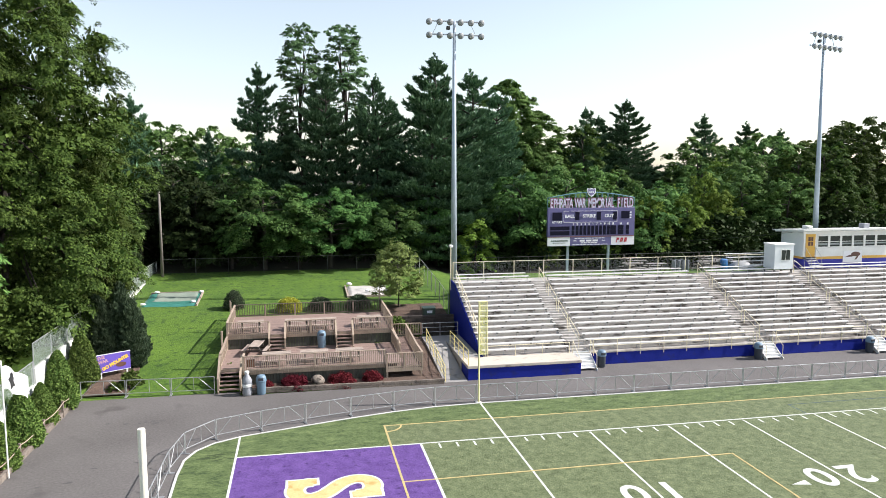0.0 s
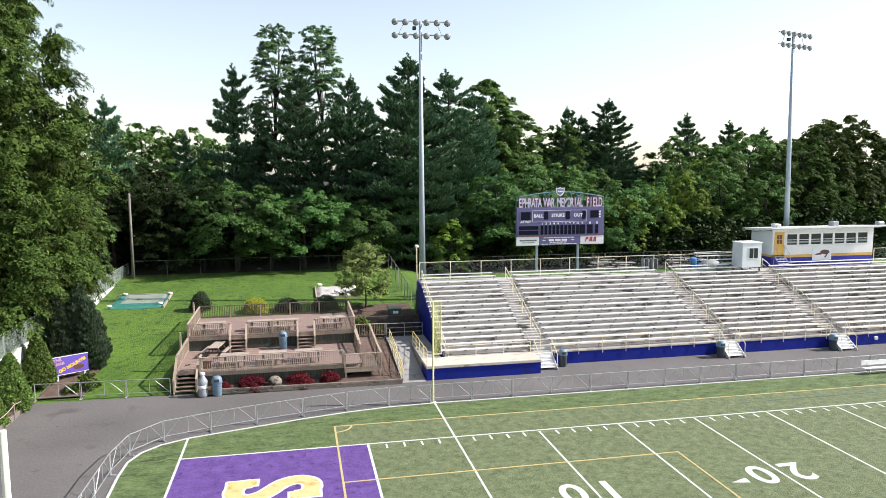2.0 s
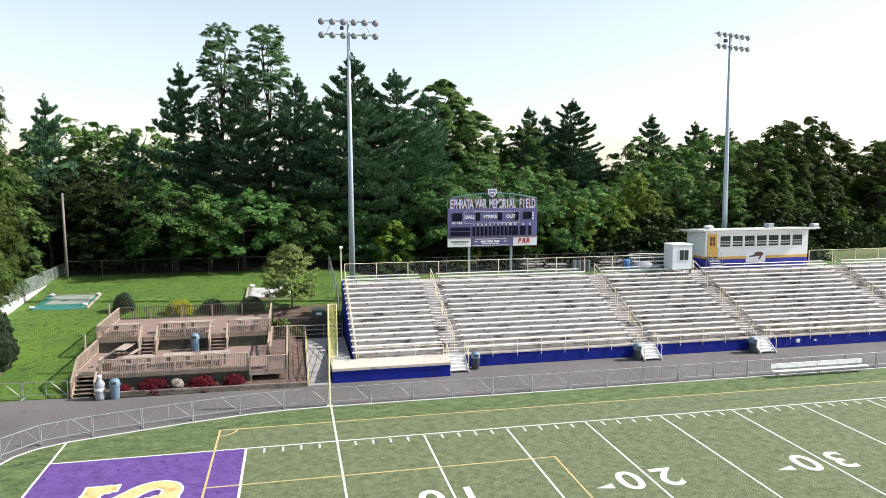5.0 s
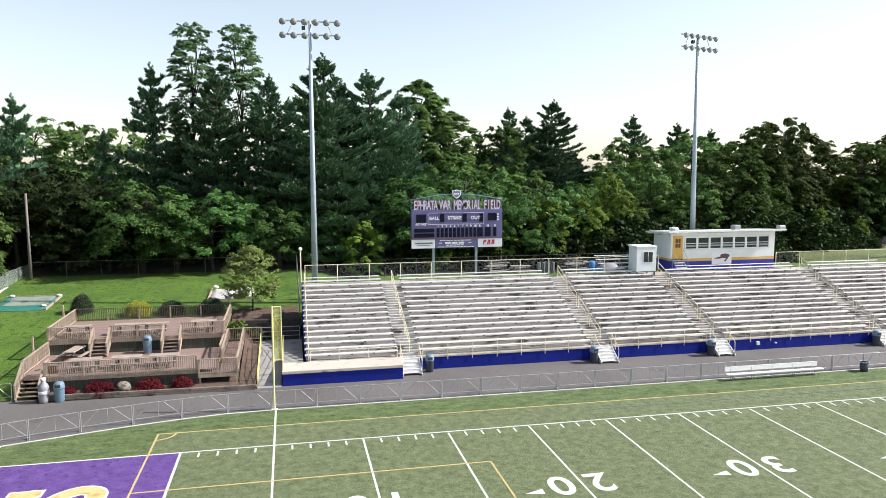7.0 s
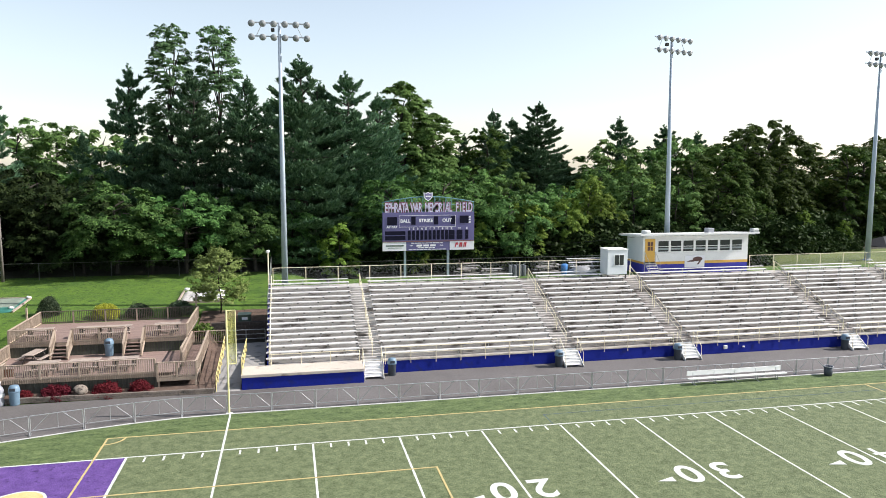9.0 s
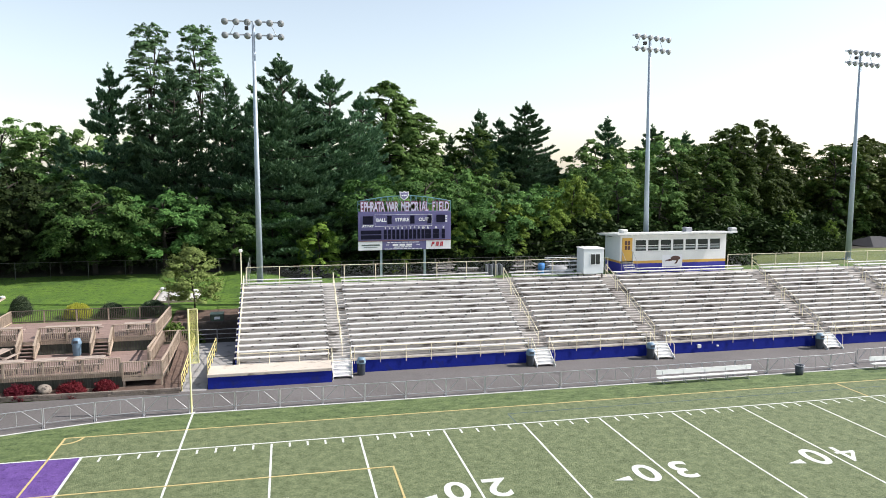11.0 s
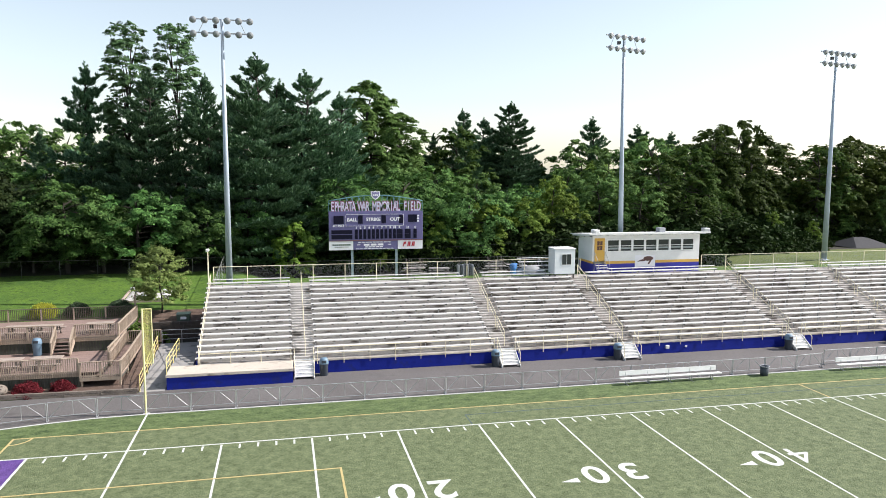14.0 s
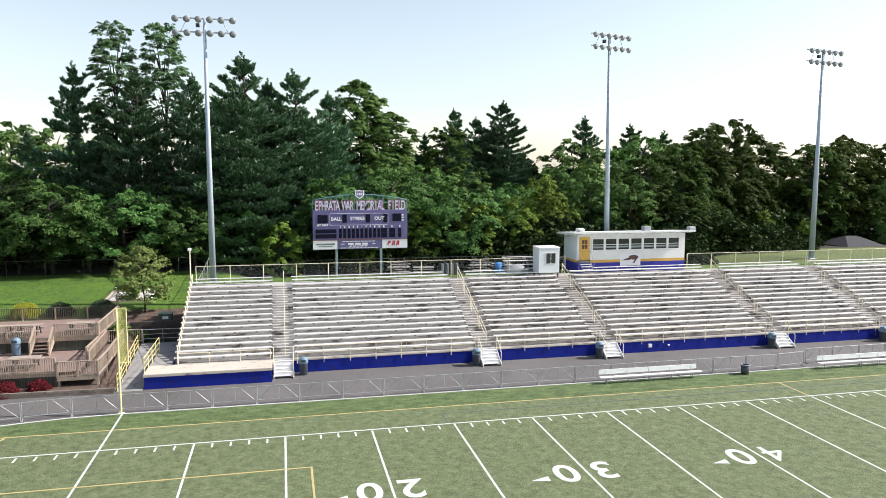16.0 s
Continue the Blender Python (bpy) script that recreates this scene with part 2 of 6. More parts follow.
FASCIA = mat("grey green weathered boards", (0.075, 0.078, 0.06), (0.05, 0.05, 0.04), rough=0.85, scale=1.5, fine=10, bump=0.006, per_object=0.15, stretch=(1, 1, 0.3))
TIMBER = mat("old landscape timber", (0.24, 0.2, 0.165), (0.11, 0.09, 0.075), rough=0.9, scale=1.5, fine=12, bump=0.01, per_object=0.15)
TABLE_WOOD = mat("bleached table boards", (0.42, 0.345, 0.29), (0.31, 0.25, 0.21), rough=0.75, scale=2, fine=12, per_object=0.15)
TABLE_LEG = mat("dark table legs", (0.06, 0.05, 0.045), (0.09, 0.075, 0.065), rough=0.75)
BIN_BLUE = mat("grey blue plastic", (0.16, 0.25, 0.33), (0.13, 0.2, 0.27), rough=0.5, scale=3)
BIN_DARK = mat("dark plastic", (0.035, 0.045, 0.06), (0.05, 0.06, 0.075), rough=0.5)
BOTTLE_GREY = mat("pale grey plastic", (0.32, 0.33, 0.36), (0.22, 0.235, 0.255), rough=0.5)
STONE = mat("field stone", (0.26, 0.22, 0.18), (0.14, 0.12, 0.1), rough=0.9, scale=4, fine=20, bump=0.04, bump_scale=8, spots=(0.05, 0.04, 0.033), spot_scale=4, spot_at=0.47)
DARK_BLOCK = mat("dark retaining blocks", (0.05, 0.04, 0.035), (0.075, 0.06, 0.05), rough=0.9, scale=1.5, fine=8, bump=0.01, per_object=0.15)
WHITE_WALL = mat("whitewashed wall", (0.72, 0.72, 0.68), (0.6, 0.6, 0.57), rough=0.8, scale=0.6, fine=8, bump=0.01, spots=(0.42, 0.42, 0.38), spot_scale=1.2, spot_at=0.6)
TARP_GREEN = mat("green tarpaulin", (0.03, 0.16, 0.12), (0.05, 0.2, 0.16), rough=0.45, scale=1.5, bump=0.05, bump_scale=2)
TARP_PALE = mat("grey green tarpaulin", (0.2, 0.25, 0.2), (0.3, 0.34, 0.28), rough=0.5, scale=1.0, bump=0.05, bump_scale=2, spots=(0.08, 0.12, 0.1), spot_scale=0.8, spot_at=0.55)
TARP_WHITE = mat("white tarpaulin", (0.62, 0.6, 0.56), (0.42, 0.4, 0.38), rough=0.55, scale=1.2, bump=0.15, bump_scale=2)
CABINET_GREEN = mat("dark green cabinet", (0.04, 0.07, 0.05), (0.06, 0.09, 0.065), rough=0.5)
CLOTH_WHITE = mat("white flag cloth", (0.78, 0.78, 0.78), (0.7, 0.7, 0.71), rough=0.8)
BLACK = mat("black print", (0.015, 0.015, 0.016), (0.025, 0.025, 0.026), rough=0.6)
BARK = mat("tree bark", (0.05, 0.041, 0.033), (0.03, 0.025, 0.02), rough=0.95, scale=2, fine=12, bump=0.03, bump_scale=9)
ROOF_GREY = mat("grey shingle roof", (0.05, 0.05, 0.055), (0.036, 0.036, 0.04), rough=0.9)
WIRE = mesh_wire_mat("chain link wire", (0.3, 0.32, 0.3), 0.07, 0.05)
WIRE_DARK = mesh_wire_mat("dark chain link wire", (0.025, 0.027, 0.025), 0.07, 0.035)
WIRE_YELLOW = mesh_wire_mat("yellow wire net", (0.8, 0.76, 0.25), 0.06, 0.3)
SCREEN = mesh_wire_mat("grey green wind screen", (0.32, 0.38, 0.33), 0.07, 0.3)
LEAF_OAK = leaf_mat("broad leaves", (0.021, 0.04, 0.009), (0.094, 0.135, 0.03), through=0.1)
LEAF_OLIVE = leaf_mat("olive green leaves", (0.03, 0.048, 0.01), (0.112, 0.145, 0.032), through=0.2)
LEAF_MID = leaf_mat("green wood leaves", (0.042, 0.092, 0.024), (0.185, 0.295, 0.085), through=0.2)
LEAF_DEEP = leaf_mat("dull dark leaves", (0.013, 0.024, 0.009), (0.042, 0.062, 0.02), through=0.1)
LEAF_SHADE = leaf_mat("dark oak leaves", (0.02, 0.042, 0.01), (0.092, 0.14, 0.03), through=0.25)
# undergrowth green with the shade below the crowns mixed into the colour
LEAF_UNDER_SHADED = leaf_mat("undergrowth leaves darkened for shade", (0.012, 0.024, 0.007), (0.04, 0.064, 0.018), through=0.1)
LEAF_YELLOW = leaf_mat("yellow green leaves", (0.062, 0.115, 0.018), (0.26, 0.36, 0.068), through=0.24)
LEAF_BRIGHT = leaf_mat("bright green leaves", (0.026, 0.068, 0.018), (0.128, 0.228, 0.064), through=0.14)
LEAF_PINE = leaf_mat("pine needles", (0.034, 0.08, 0.045), (0.165, 0.27, 0.145), through=0.08)
LEAF_LIGHT = leaf_mat("light green leaves", (0.075, 0.15, 0.065), (0.19, 0.31, 0.14), through=0.28)
LEAF_OPEN = leaf_mat("mid green open leaves", (0.055, 0.112, 0.03), (0.18, 0.28, 0.08), through=0.28)
LEAF_YOUNG = leaf_mat("young tree leaves", (0.11, 0.145, 0.045), (0.27, 0.32, 0.105), through=0.3)
LEAF_DARK = leaf_mat("dark evergreen sprays", (0.026, 0.046, 0.026), (0.125, 0.165, 0.095), through=0.1)
LEAF_THUJA = leaf_mat("arborvitae sprays", (0.04, 0.076, 0.016), (0.165, 0.225, 0.058), through=0.15)
LEAF_RED = leaf_mat("dark red leaves", (0.1, 0.012, 0.02), (0.2, 0.035, 0.045), through=0.2)
LEAF_GOLD = leaf_mat("golden leaves", (0.34, 0.35, 0.045), (0.5, 0.5, 0.08), through=0.3)


# ---- mesh helpers ----
def part(name, bm, material, parent=None, label="", kind="", smooth=False):
    """Links a bmesh as one mesh object under a thing or a part."""
    me = bpy.data.meshes.new(name)
    if smooth:
        for f in bm.faces:
            f.smooth = True
    bm.to_mesh(me)
    bm.free()
    me.materials.append(material)
    ob = new(name, me)
    ob.parent = parent
    return tagged(ob, label, kind=kind)


def thing(name, label, category, group="", kind="", at=(0, 0, 0), turn=0.0):
    ob = new(name)
    ob.empty_display_size = 0.3
    ob.matrix_basis = pose(*at, 0, 0, turn)
    return tagged(ob, label, category, group, kind)


def piece(name, me, parent, m):
    """One more object on a mesh that alike pieces share."""
    ob = new(name, me)
    ob.parent = parent
    ob.matrix_basis = m
    return ob


def box(bm, x0, x1, y0, y1, z0, z1, bevel=0.0):
    r = bmesh.ops.create_cube(bm, size=1, matrix=Matrix.LocRotScale(((x0 + x1) / 2, (y0 + y1) / 2, (z0 + z1) / 2), None, (abs(x1 - x0), abs(y1 - y0), abs(z1 - z0))))
    if bevel:
        es = {e for v in r["verts"] for e in v.link_edges}
        bmesh.ops.bevel(bm, geom=list(es), offset=bevel, segments=1, affect="EDGES")
    return bm


def boxes(*rows, bevel=0.0):
    bm = bmesh.new()
    for r in rows:
        box(bm, *r, bevel=bevel)
    return bm


def beam(bm, p, q, w, h):
    """A straight timber of section w across and h high from p to q."""
    p, q = Vector(p), Vector(q)
    d = q - p
    m = Matrix.Translation((p + q) / 2) @ d.to_track_quat("Y", "Z").to_matrix().to_4x4() @ Matrix.Diagonal((w, d.length, h, 1))
    bmesh.ops.create_cube(bm, size=1, matrix=m)
    return bm


def tube(bm, p, q, r, n=6, r2=None):
    p, q = Vector(p), Vector(q)
    d = q - p
    m = Matrix.Translation((p + q) / 2) @ d.to_track_quat("Z", "Y").to_matrix().to_4x4()
    bmesh.ops.create_cone(bm, cap_ends=True, segments=n, radius1=r, radius2=r if r2 is None else r2, depth=d.length, matrix=m)
    return bm


def tubes(pairs, r, n=6):
    bm = bmesh.new()
    for p, q in pairs:
        tube(bm, p, q, r, n)
    return bm


def sweep(pts, r, n=6):
    """One bent tube through the given points."""
    bm = bmesh.new()
    pts = [Vector(p) for p in pts]
    rings = []
    for i, p in enumerate(pts):
        d = (pts[min(len(pts) - 1, i + 1)] - pts[max(0, i - 1)]).normalized()
        u = d.cross(Vector((0, 0, 1)) if abs(d.z) < 0.9 else Vector((1, 0, 0))).normalized()
        v = u.cross(d)
        rings.append([bm.verts.new(p + (u * math.cos(2 * math.pi * k / n) + v * math.sin(2 * math.pi * k / n)) * r) for k in range(n)])
    for a, b in zip(rings, rings[1:]):
        for k in range(n):
            bm.faces.new((a[k], a[(k + 1) % n], b[(k + 1) % n], b[k])).smooth = True
    bm.faces.new(rings[0][::-1])
    bm.faces.new(rings[-1])
    bmesh.ops.recalc_face_normals(bm, faces=bm.faces[:])
    return bm


def lathe(bm, profile, n=20, at=(0, 0, 0)):
    """A turned body from (radius, height) rows."""
    rings = [[bm.verts.new((at[0] + r * math.cos(2 * math.pi * i / n), at[1] + r * math.sin(2 * math.pi * i / n), at[2] + z)) for i in range(n)] for r, z in profile]
    for a, b in zip(rings, rings[1:]):
        for i in range(n):
            bm.faces.new((a[i], a[(i + 1) % n], b[(i + 1) % n], b[i]))
    bm.faces.new(rings[0][::-1])
    bm.faces.new(rings[-1])
    return bm


def slab(bm, outline, z0, z1):
    """A flat plate with the given outline (anticlockwise)."""
    lo, hi = [bm.verts.new((x, y, z0)) for x, y in outline], [bm.verts.new((x, y, z1)) for x, y in outline]
    bm.faces.new(hi)
    bm.faces.new(lo[::-1])
    for i in range(len(lo)):
        j = (i + 1) % len(lo)
        bm.faces.new((lo[i], lo[j], hi[j], hi[i]))
    return bm


def lettering(name, text, size, m, material, parent, fat=0.0, thick=0.01, spread=1.0, width=1.0, label=""):
    """Raised writing, centred on the pose m."""
    cu = bpy.data.curves.new(name, "FONT")
    cu.body, cu.size, cu.align_x, cu.align_y = text, size, "CENTER", "CENTER"
    cu.offset, cu.extrude, cu.space_character = fat, thick, spread
    tmp = bpy.data.objects.new(name, cu)
    scene.collection.objects.link(tmp)
    me = bpy.data.meshes.new_from_object(tmp.evaluated_get(bpy.context.evaluated_depsgraph_get()))
    bpy.data.objects.remove(tmp)
    me.transform(Matrix.Diagonal((width, 1, 1, 1)))
    me.materials.clear()
    me.materials.append(material)
    ob = new(name, me)
    ob.parent = parent
    ob.matrix_basis = m
    return tagged(ob, label)


def quads_mesh(name, corners, material):
    """A mesh of loose four-cornered leaves from an array (n, 4, 3)."""
    n = len(corners)
    me = bpy.data.meshes.new(name)
    me.vertices.add(n * 4)
    me.vertices.foreach_set("co", corners.astype(np.float32).ravel())
    me.loops.add(n * 4)
    me.loops.foreach_set("vertex_index", np.arange(n * 4, dtype=np.int32))
    me.polygons.add(n)
    me.polygons.foreach_set("loop_start", np.arange(0, n * 4, 4, dtype=np.int32))
    me.update(calc_edges=True)
    me.materials.append(material)
    return me


# ---- ground ----
HILL_Y = [-500, 10.7, 13.2, 17, 21, 25, 33, 40.5, 60, 150, 900]
HILL_Z = [-0.06, -0.06, 0.3, 0.85, 1.45, 2.0, 2.65, 3.25, 3.6, 4.0, 4.0]


def ease(a, b, v):
    t = min(1.0, max(0.0, (v - a) / (b - a)))
    return t * t * (3 - 2 * t)


def ground_z(x, y):
    left = float(np.interp(y, HILL_Y, HILL_Z))
    if x < -20.6:
        return max(2.7, left) + 0.25 * noise.noise((x * 0.15, y * 0.15, 0))
    right = -0.06 if y < 14 else float(np.interp(y, [14, 22.6, 23.2, 30, 60, 150, 900], [-0.06, 3.9, 4.66, 4.65, 4.5, 4.2, 4.0]))
    if y > 25.6:
        slope = float(np.interp(y, [25.6, 30, 46, 60, 80, 150, 900], [0, 0.05, 1.35, 2.8, 4.1, 4.2, 4.0]))
        right -= 2.4 * ease(25.6, 33, y) * (1 - ease(60, 68, x)) * (1 - ease(60, 80, y)) + slope * ease(60, 68, x)
    if x > 6.54 and y < 22.6:
        return right if y > 14 else -0.06
    if 2.3 < x <= 6.54 and y < 21.5:
        return -0.06 if y < 10.7 else float(np.interp(y, [10.7, 17.5, 21.5], [-0.06, 0.75, 0.75]))
    k = ease(6.4, 12.0, x) if y > 24.5 else ease(6.5, 6.58, x)
    z = left * (1 - k) + right * k
    return z + (0.06 * noise.noise((x * 0.4, y * 0.4, 3)) if y > 13 else 0)


def build_ground():
    xs = sorted({*np.linspace(-900, -60, 15), *np.linspace(-56, -24, 9), *np.arange(-23, 10.01, 0.6), -20.65, -20.55, 2.25, 2.35, 6.15, 6.5, 6.58, 6.8,
                 *np.arange(12, 100, 4.0), *np.linspace(105, 900, 16)})
    ys = sorted({*np.linspace(-900, -20, 12), *np.arange(-10, 9, 3.0), *np.arange(9.7, 26, 0.6), 21.45, 21.55, 22.55, 22.65, 23.25, *np.arange(26, 62, 2.0), *np.linspace(65, 900, 20)})
    bm = bmesh.new()
    rows = [[bm.verts.new((x, y, ground_z(x, y))) for x in xs] for y in ys]
    for a, b in zip(rows, rows[1:]):
        for i in range(len(xs) - 1):
            bm.faces.new((a[i], a[i + 1], b[i + 1], b[i])).smooth = True
    for f in bm.faces:
        c = f.calc_center_median()
        # dark ground painted in for shade: below the wood, behind the wall, round the ramp
        if (c.y > 41.5 and (c.x < 62 or c.y > 59)) or (c.x < -21 and (c.y > 14 or c.x < -25)) or (c.x > 13 and 31 < c.y < 42 and c.x < 60) or (0.6 < c.x < 6.6 and 11 < c.y < 21.6):
            f.material_index = 1
        elif c.x > 40 and c.y > 25:
            f.material_index = 2
    ob = part("ground", bm, LAWN, None, "mown green lawn rising behind the field", "structure")
    ob.data.materials.append(SHADED_LITTER)
    ob.data.materials.append(DRY_LAWN)
    ob["category"] = "ground"


build_ground()
CURB = [(4.5, 5.5), (1.7, 5.36), (-0.8, 4.96), (-3.3, 4.38), (-5.9, 3.65), (-9.1, 2.72), (-10.35, 2.05), (-11.1, 1.2), (-11.5, 0.1), (-11.57, -1.6), (-11.5, -4)]
road = part("road", boxes((-19.2, 220, -90, 10.0, -0.05, 0), (3.25, 220, 10.0, 12.17, -0.05, 0), (-19.2, -9.75, 10.0, 10.75, -0.05, 0)), ASPHALT, None,
            "worn grey asphalt path and yard beside the field", "structure")
road["category"] = "road"
oil = thing("oil_stain", "dark oil stains soaked into the asphalt", "stain", kind="structure")
for k in range(14):
    cx, cy = (-14.6 + random.gauss(0, 0.8), 6.3 + random.gauss(0, 0.25)) if k < 8 else (-16 + random.gauss(0, 1.4), -1 + random.gauss(0, 1.2))
    bm = bmesh.new()
    pts = [(cx + random.uniform(0.06, 0.22) * math.cos(a), cy + random.uniform(0.04, 0.12) * math.sin(a)) for a in np.linspace(0, 2 * math.pi, 9)[:-1]]
    slab(bm, pts, 0.0005 + k * 0.0002, 0.002 + k * 0.0002)
    part("stain", bm, OIL, oil)


# ---- playing field ----
def build_field():
    turf = part("turf", slab(bmesh.new(), [(150, -70), (150, 5.5), *CURB, (-11.5, -70)], 0.0, 0.03), TURF, None, "worn green artificial turf of a sports field", "structure")
    turf["category"] = "turf"
    edge = [(x, y) for x, y in CURB if x < 4.4]
    apron = part("turf_surround", slab(bmesh.new(), [(150, 2.9), (150, 5.49), (4.5, 5.49), *[(x + 0.01, y - 0.01) for x, y in edge], (-11.49, -70), (-9.17, -70), (-9.17, 0.04), (-1.53, 0.04), (-1.53, 2.9)], 0.02, 0.0325),
                 APRON_TURF, None, "darker green turf surround beside the kerb", "structure")
    apron["category"] = "turf"
    mk = thing("field_markings", "white, gold and purple markings painted on artificial turf", "field markings", kind="structure")

    def paint(name, x0, x1, y0, y1, material, z=0.035, label=""):
        return part(name, boxes((x0, x1, y0, y1, 0.028, z)), material, mk, label)
    Y = 0.9144
    paint("end_zone", -10 * Y + 0.05, -0.06, -48.8, -0.055, PURPLE_TURF, 0.034, "purple turf of the end zone")
    paint("sideline", -10 * Y - 0.05, 110 * Y, -0.055, 0.055, WHITE_LINE)
    paint("end_line", -10 * Y - 0.055, -10 * Y + 0.055, -48.8, 2.7, WHITE_LINE, 0.037)
    paint("goal_line", -0.06, 0.06, -48.8, -0.055, WHITE_LINE, 0.037)
    paint("foul_line", 5 * Y - 0.055, 5 * Y + 0.055, 0.055, 5.5, WHITE_LINE)
    for k in range(1, 20):
        paint("yard_line", 5 * k * Y - 0.052, 5 * k * Y + 0.052, -48.8, -0.055 if k == 1 else -0.16, WHITE_LINE)
    hash_me = paint("hash_mark", Y - 0.05, Y + 0.05, -0.75, -0.19, WHITE_LINE).data
    for k in range(2, 80):
        if k % 5:
            piece("hash_mark", hash_me, mk, pose((k - 1) * Y, 0, 0))
    paint("touch_line", -1.58, 93, 2.84, 2.94, YELLOW_LINE, 0.036)
    paint("soccer_goal_line", -1.58, -1.48, -48, 2.84, YELLOW_LINE, 0.041)
    paint("penalty_line", -1.48, 14.95, -4.37, -4.27, YELLOW_LINE, 0.042)
    paint("penalty_line", 14.85, 14.95, -44.6, -4.37, YELLOW_LINE, 0.042)
    paint("halfway_line", 45.67, 45.77, 0.055, 2.84, YELLOW_LINE)
    bm = bmesh.new()
    arc = np.linspace(-math.pi / 2, 0, 10)
    slab(bm, [(-1.53 + 0.96 * math.cos(a), 2.89 + 0.96 * math.sin(a)) for a in arc] + [(-1.53 + 0.86 * math.cos(a), 2.89 + 0.86 * math.sin(a)) for a in arc[::-1]], 0.028, 0.038)
    part("corner_arc", bm, YELLOW_LINE, mk)
    paint("lacrosse_line", 22.5, 75, 1.63, 1.69, BLUE_LINE)
    paint("lacrosse_line", 22.5, 22.56, 0.055, 1.63, BLUE_LINE)
    for k, (tens, ones) in enumerate(("10", "20", "30", "40")):
        x = 10 * (k + 1) * Y
        for ch, dx in ((tens, 0.7 if tens == "1" else 0.86), (ones, -1.0)):
            lettering("number", ch, 2.55, pose(x + dx, -7.45, 0.036, 0, 0, 180), WHITE_LINE, mk, 0.0 if ch == "4" else 0.04, 0.003, width=0.95)
        part("arrow", slab(bmesh.new(), [(x - 2.85, -8.01), (x - 2.0, -8.19), (x - 1.96, -7.69)], 0.028, 0.039), WHITE_LINE, mk)
    # block letter with upright serifs, in its own frame: u across, v up the letter
    keys = [Vector(p) for p in ((0.78, 0.95), (0.66, 1.45), (0.1, 1.7), (-0.52, 1.55), (-0.76, 1.0), (-0.5, 0.42), (0, 0), (0.5, -0.42), (0.76, -1.0), (0.52, -1.55), (-0.1, -1.7), (-0.66, -1.45), (-0.78, -0.95))]
    mid = []
    for i in range(len(keys) - 1):
        p0, p1, p2, p3 = keys[max(0, i - 1)], keys[i], keys[i + 1], keys[min(len(keys) - 1, i + 2)]
        for f in np.linspace(0, 1, 7)[:-1]:
            mid.append(0.5 * (2 * p1 + (p2 - p0) * f + (2 * p0 - 5 * p1 + 4 * p2 - p3) * f * f + (3 * p1 - p0 - 3 * p2 + p3) * f ** 3))
    mid.append(keys[-1])

    def stroke(name, half, lift, material, z):
        bm = bmesh.new()
        rims = []
        for i, p in enumerate(mid):
            d = (mid[min(len(mid) - 1, i + 1)] - mid[max(0, i - 1)]).normalized()
            n = Vector((-d.y, d.x)) * half
            rims.append([bm.verts.new((-4.6 - q.y, -4.33 + q.x, z)) for q in (p + n, p - n)])
        for p, q in zip(rims, rims[1:]):
            bm.faces.new((p[0], p[1], q[1], q[0]))
        bmesh.ops.recalc_face_normals(bm, faces=bm.faces[:])
        if bm.faces[0].normal.z < 0:
            bmesh.ops.reverse_faces(bm, faces=bm.faces[:])
        ext = bmesh.ops.extrude_face_region(bm, geom=bm.faces[:])
        bmesh.ops.translate(bm, verts=[v for v in ext["geom"] if isinstance(v, bmesh.types.BMVert)], vec=(0, 0, 0.003))
        part(name, bm, material, mk)
        for sg in (-1, 1):
            u0, u1, v0, v1 = sorted((sg * (0.42 + lift), sg * (1.2 - lift))) + sorted((sg * (0.62 + lift), sg * (2.12 - lift)))
            part("serif", boxes((-4.6 - v1, -4.6 - v0, -4.33 + u0, -4.33 + u1, 0.028, z + 0.005)), material, mk)
    stroke("letter_outline", 0.48, 0.0, WHITE_LINE, 0.038)
    stroke("letter", 0.36, 0.12, GOLD_PAINT, 0.047)
    scuffs = thing("turf_scuffs", "dark scuff marks worn into the turf", "stain", kind="structure")
    for k in range(11):
        x, y, w, a = -10.2 + random.gauss(0, 0.35), 0.2 + random.gauss(0, 0.3), random.uniform(0.12, 0.4), random.uniform(-0.5, 0.5)
        bm = bmesh.new()
        slab(bm, [(x + w * math.cos(t) * math.cos(a) - 0.05 * math.sin(t) * math.sin(a) + random.uniform(-0.03, 0.03), y + w * math.cos(t) * math.sin(a) + 0.05 * math.sin(t) * math.cos(a)) for t in np.linspace(0, 2 * math.pi, 11)[:-1]], 0.03, 0.0345 + 0.0003 * k)
        part("scuff", bm, APRON_DARK, scuffs)
    # white kerb band round the turf
    line = [(150, 5.5), *CURB, (-11.5, -70)]
    bm = bmesh.new()
    inner, outer = [], []
    for i, p in enumerate(line):
        a, b = Vector(line[max(0, i - 1)]), Vector(line[min(len(line) - 1, i + 1)])
        d = (b - a).normalized()
        n = Vector((d.y, -d.x))
        inner.append(p)
        outer.append((p[0] + 0.12 * n.x, p[1] + 0.12 * n.y))
    slab(bm, outer + inner[::-1], 0.0, 0.05)
    part("kerb", bm, KERB_WHITE, None, "worn white painted kerb round the turf", "structure")["category"] = "kerb"


build_field()


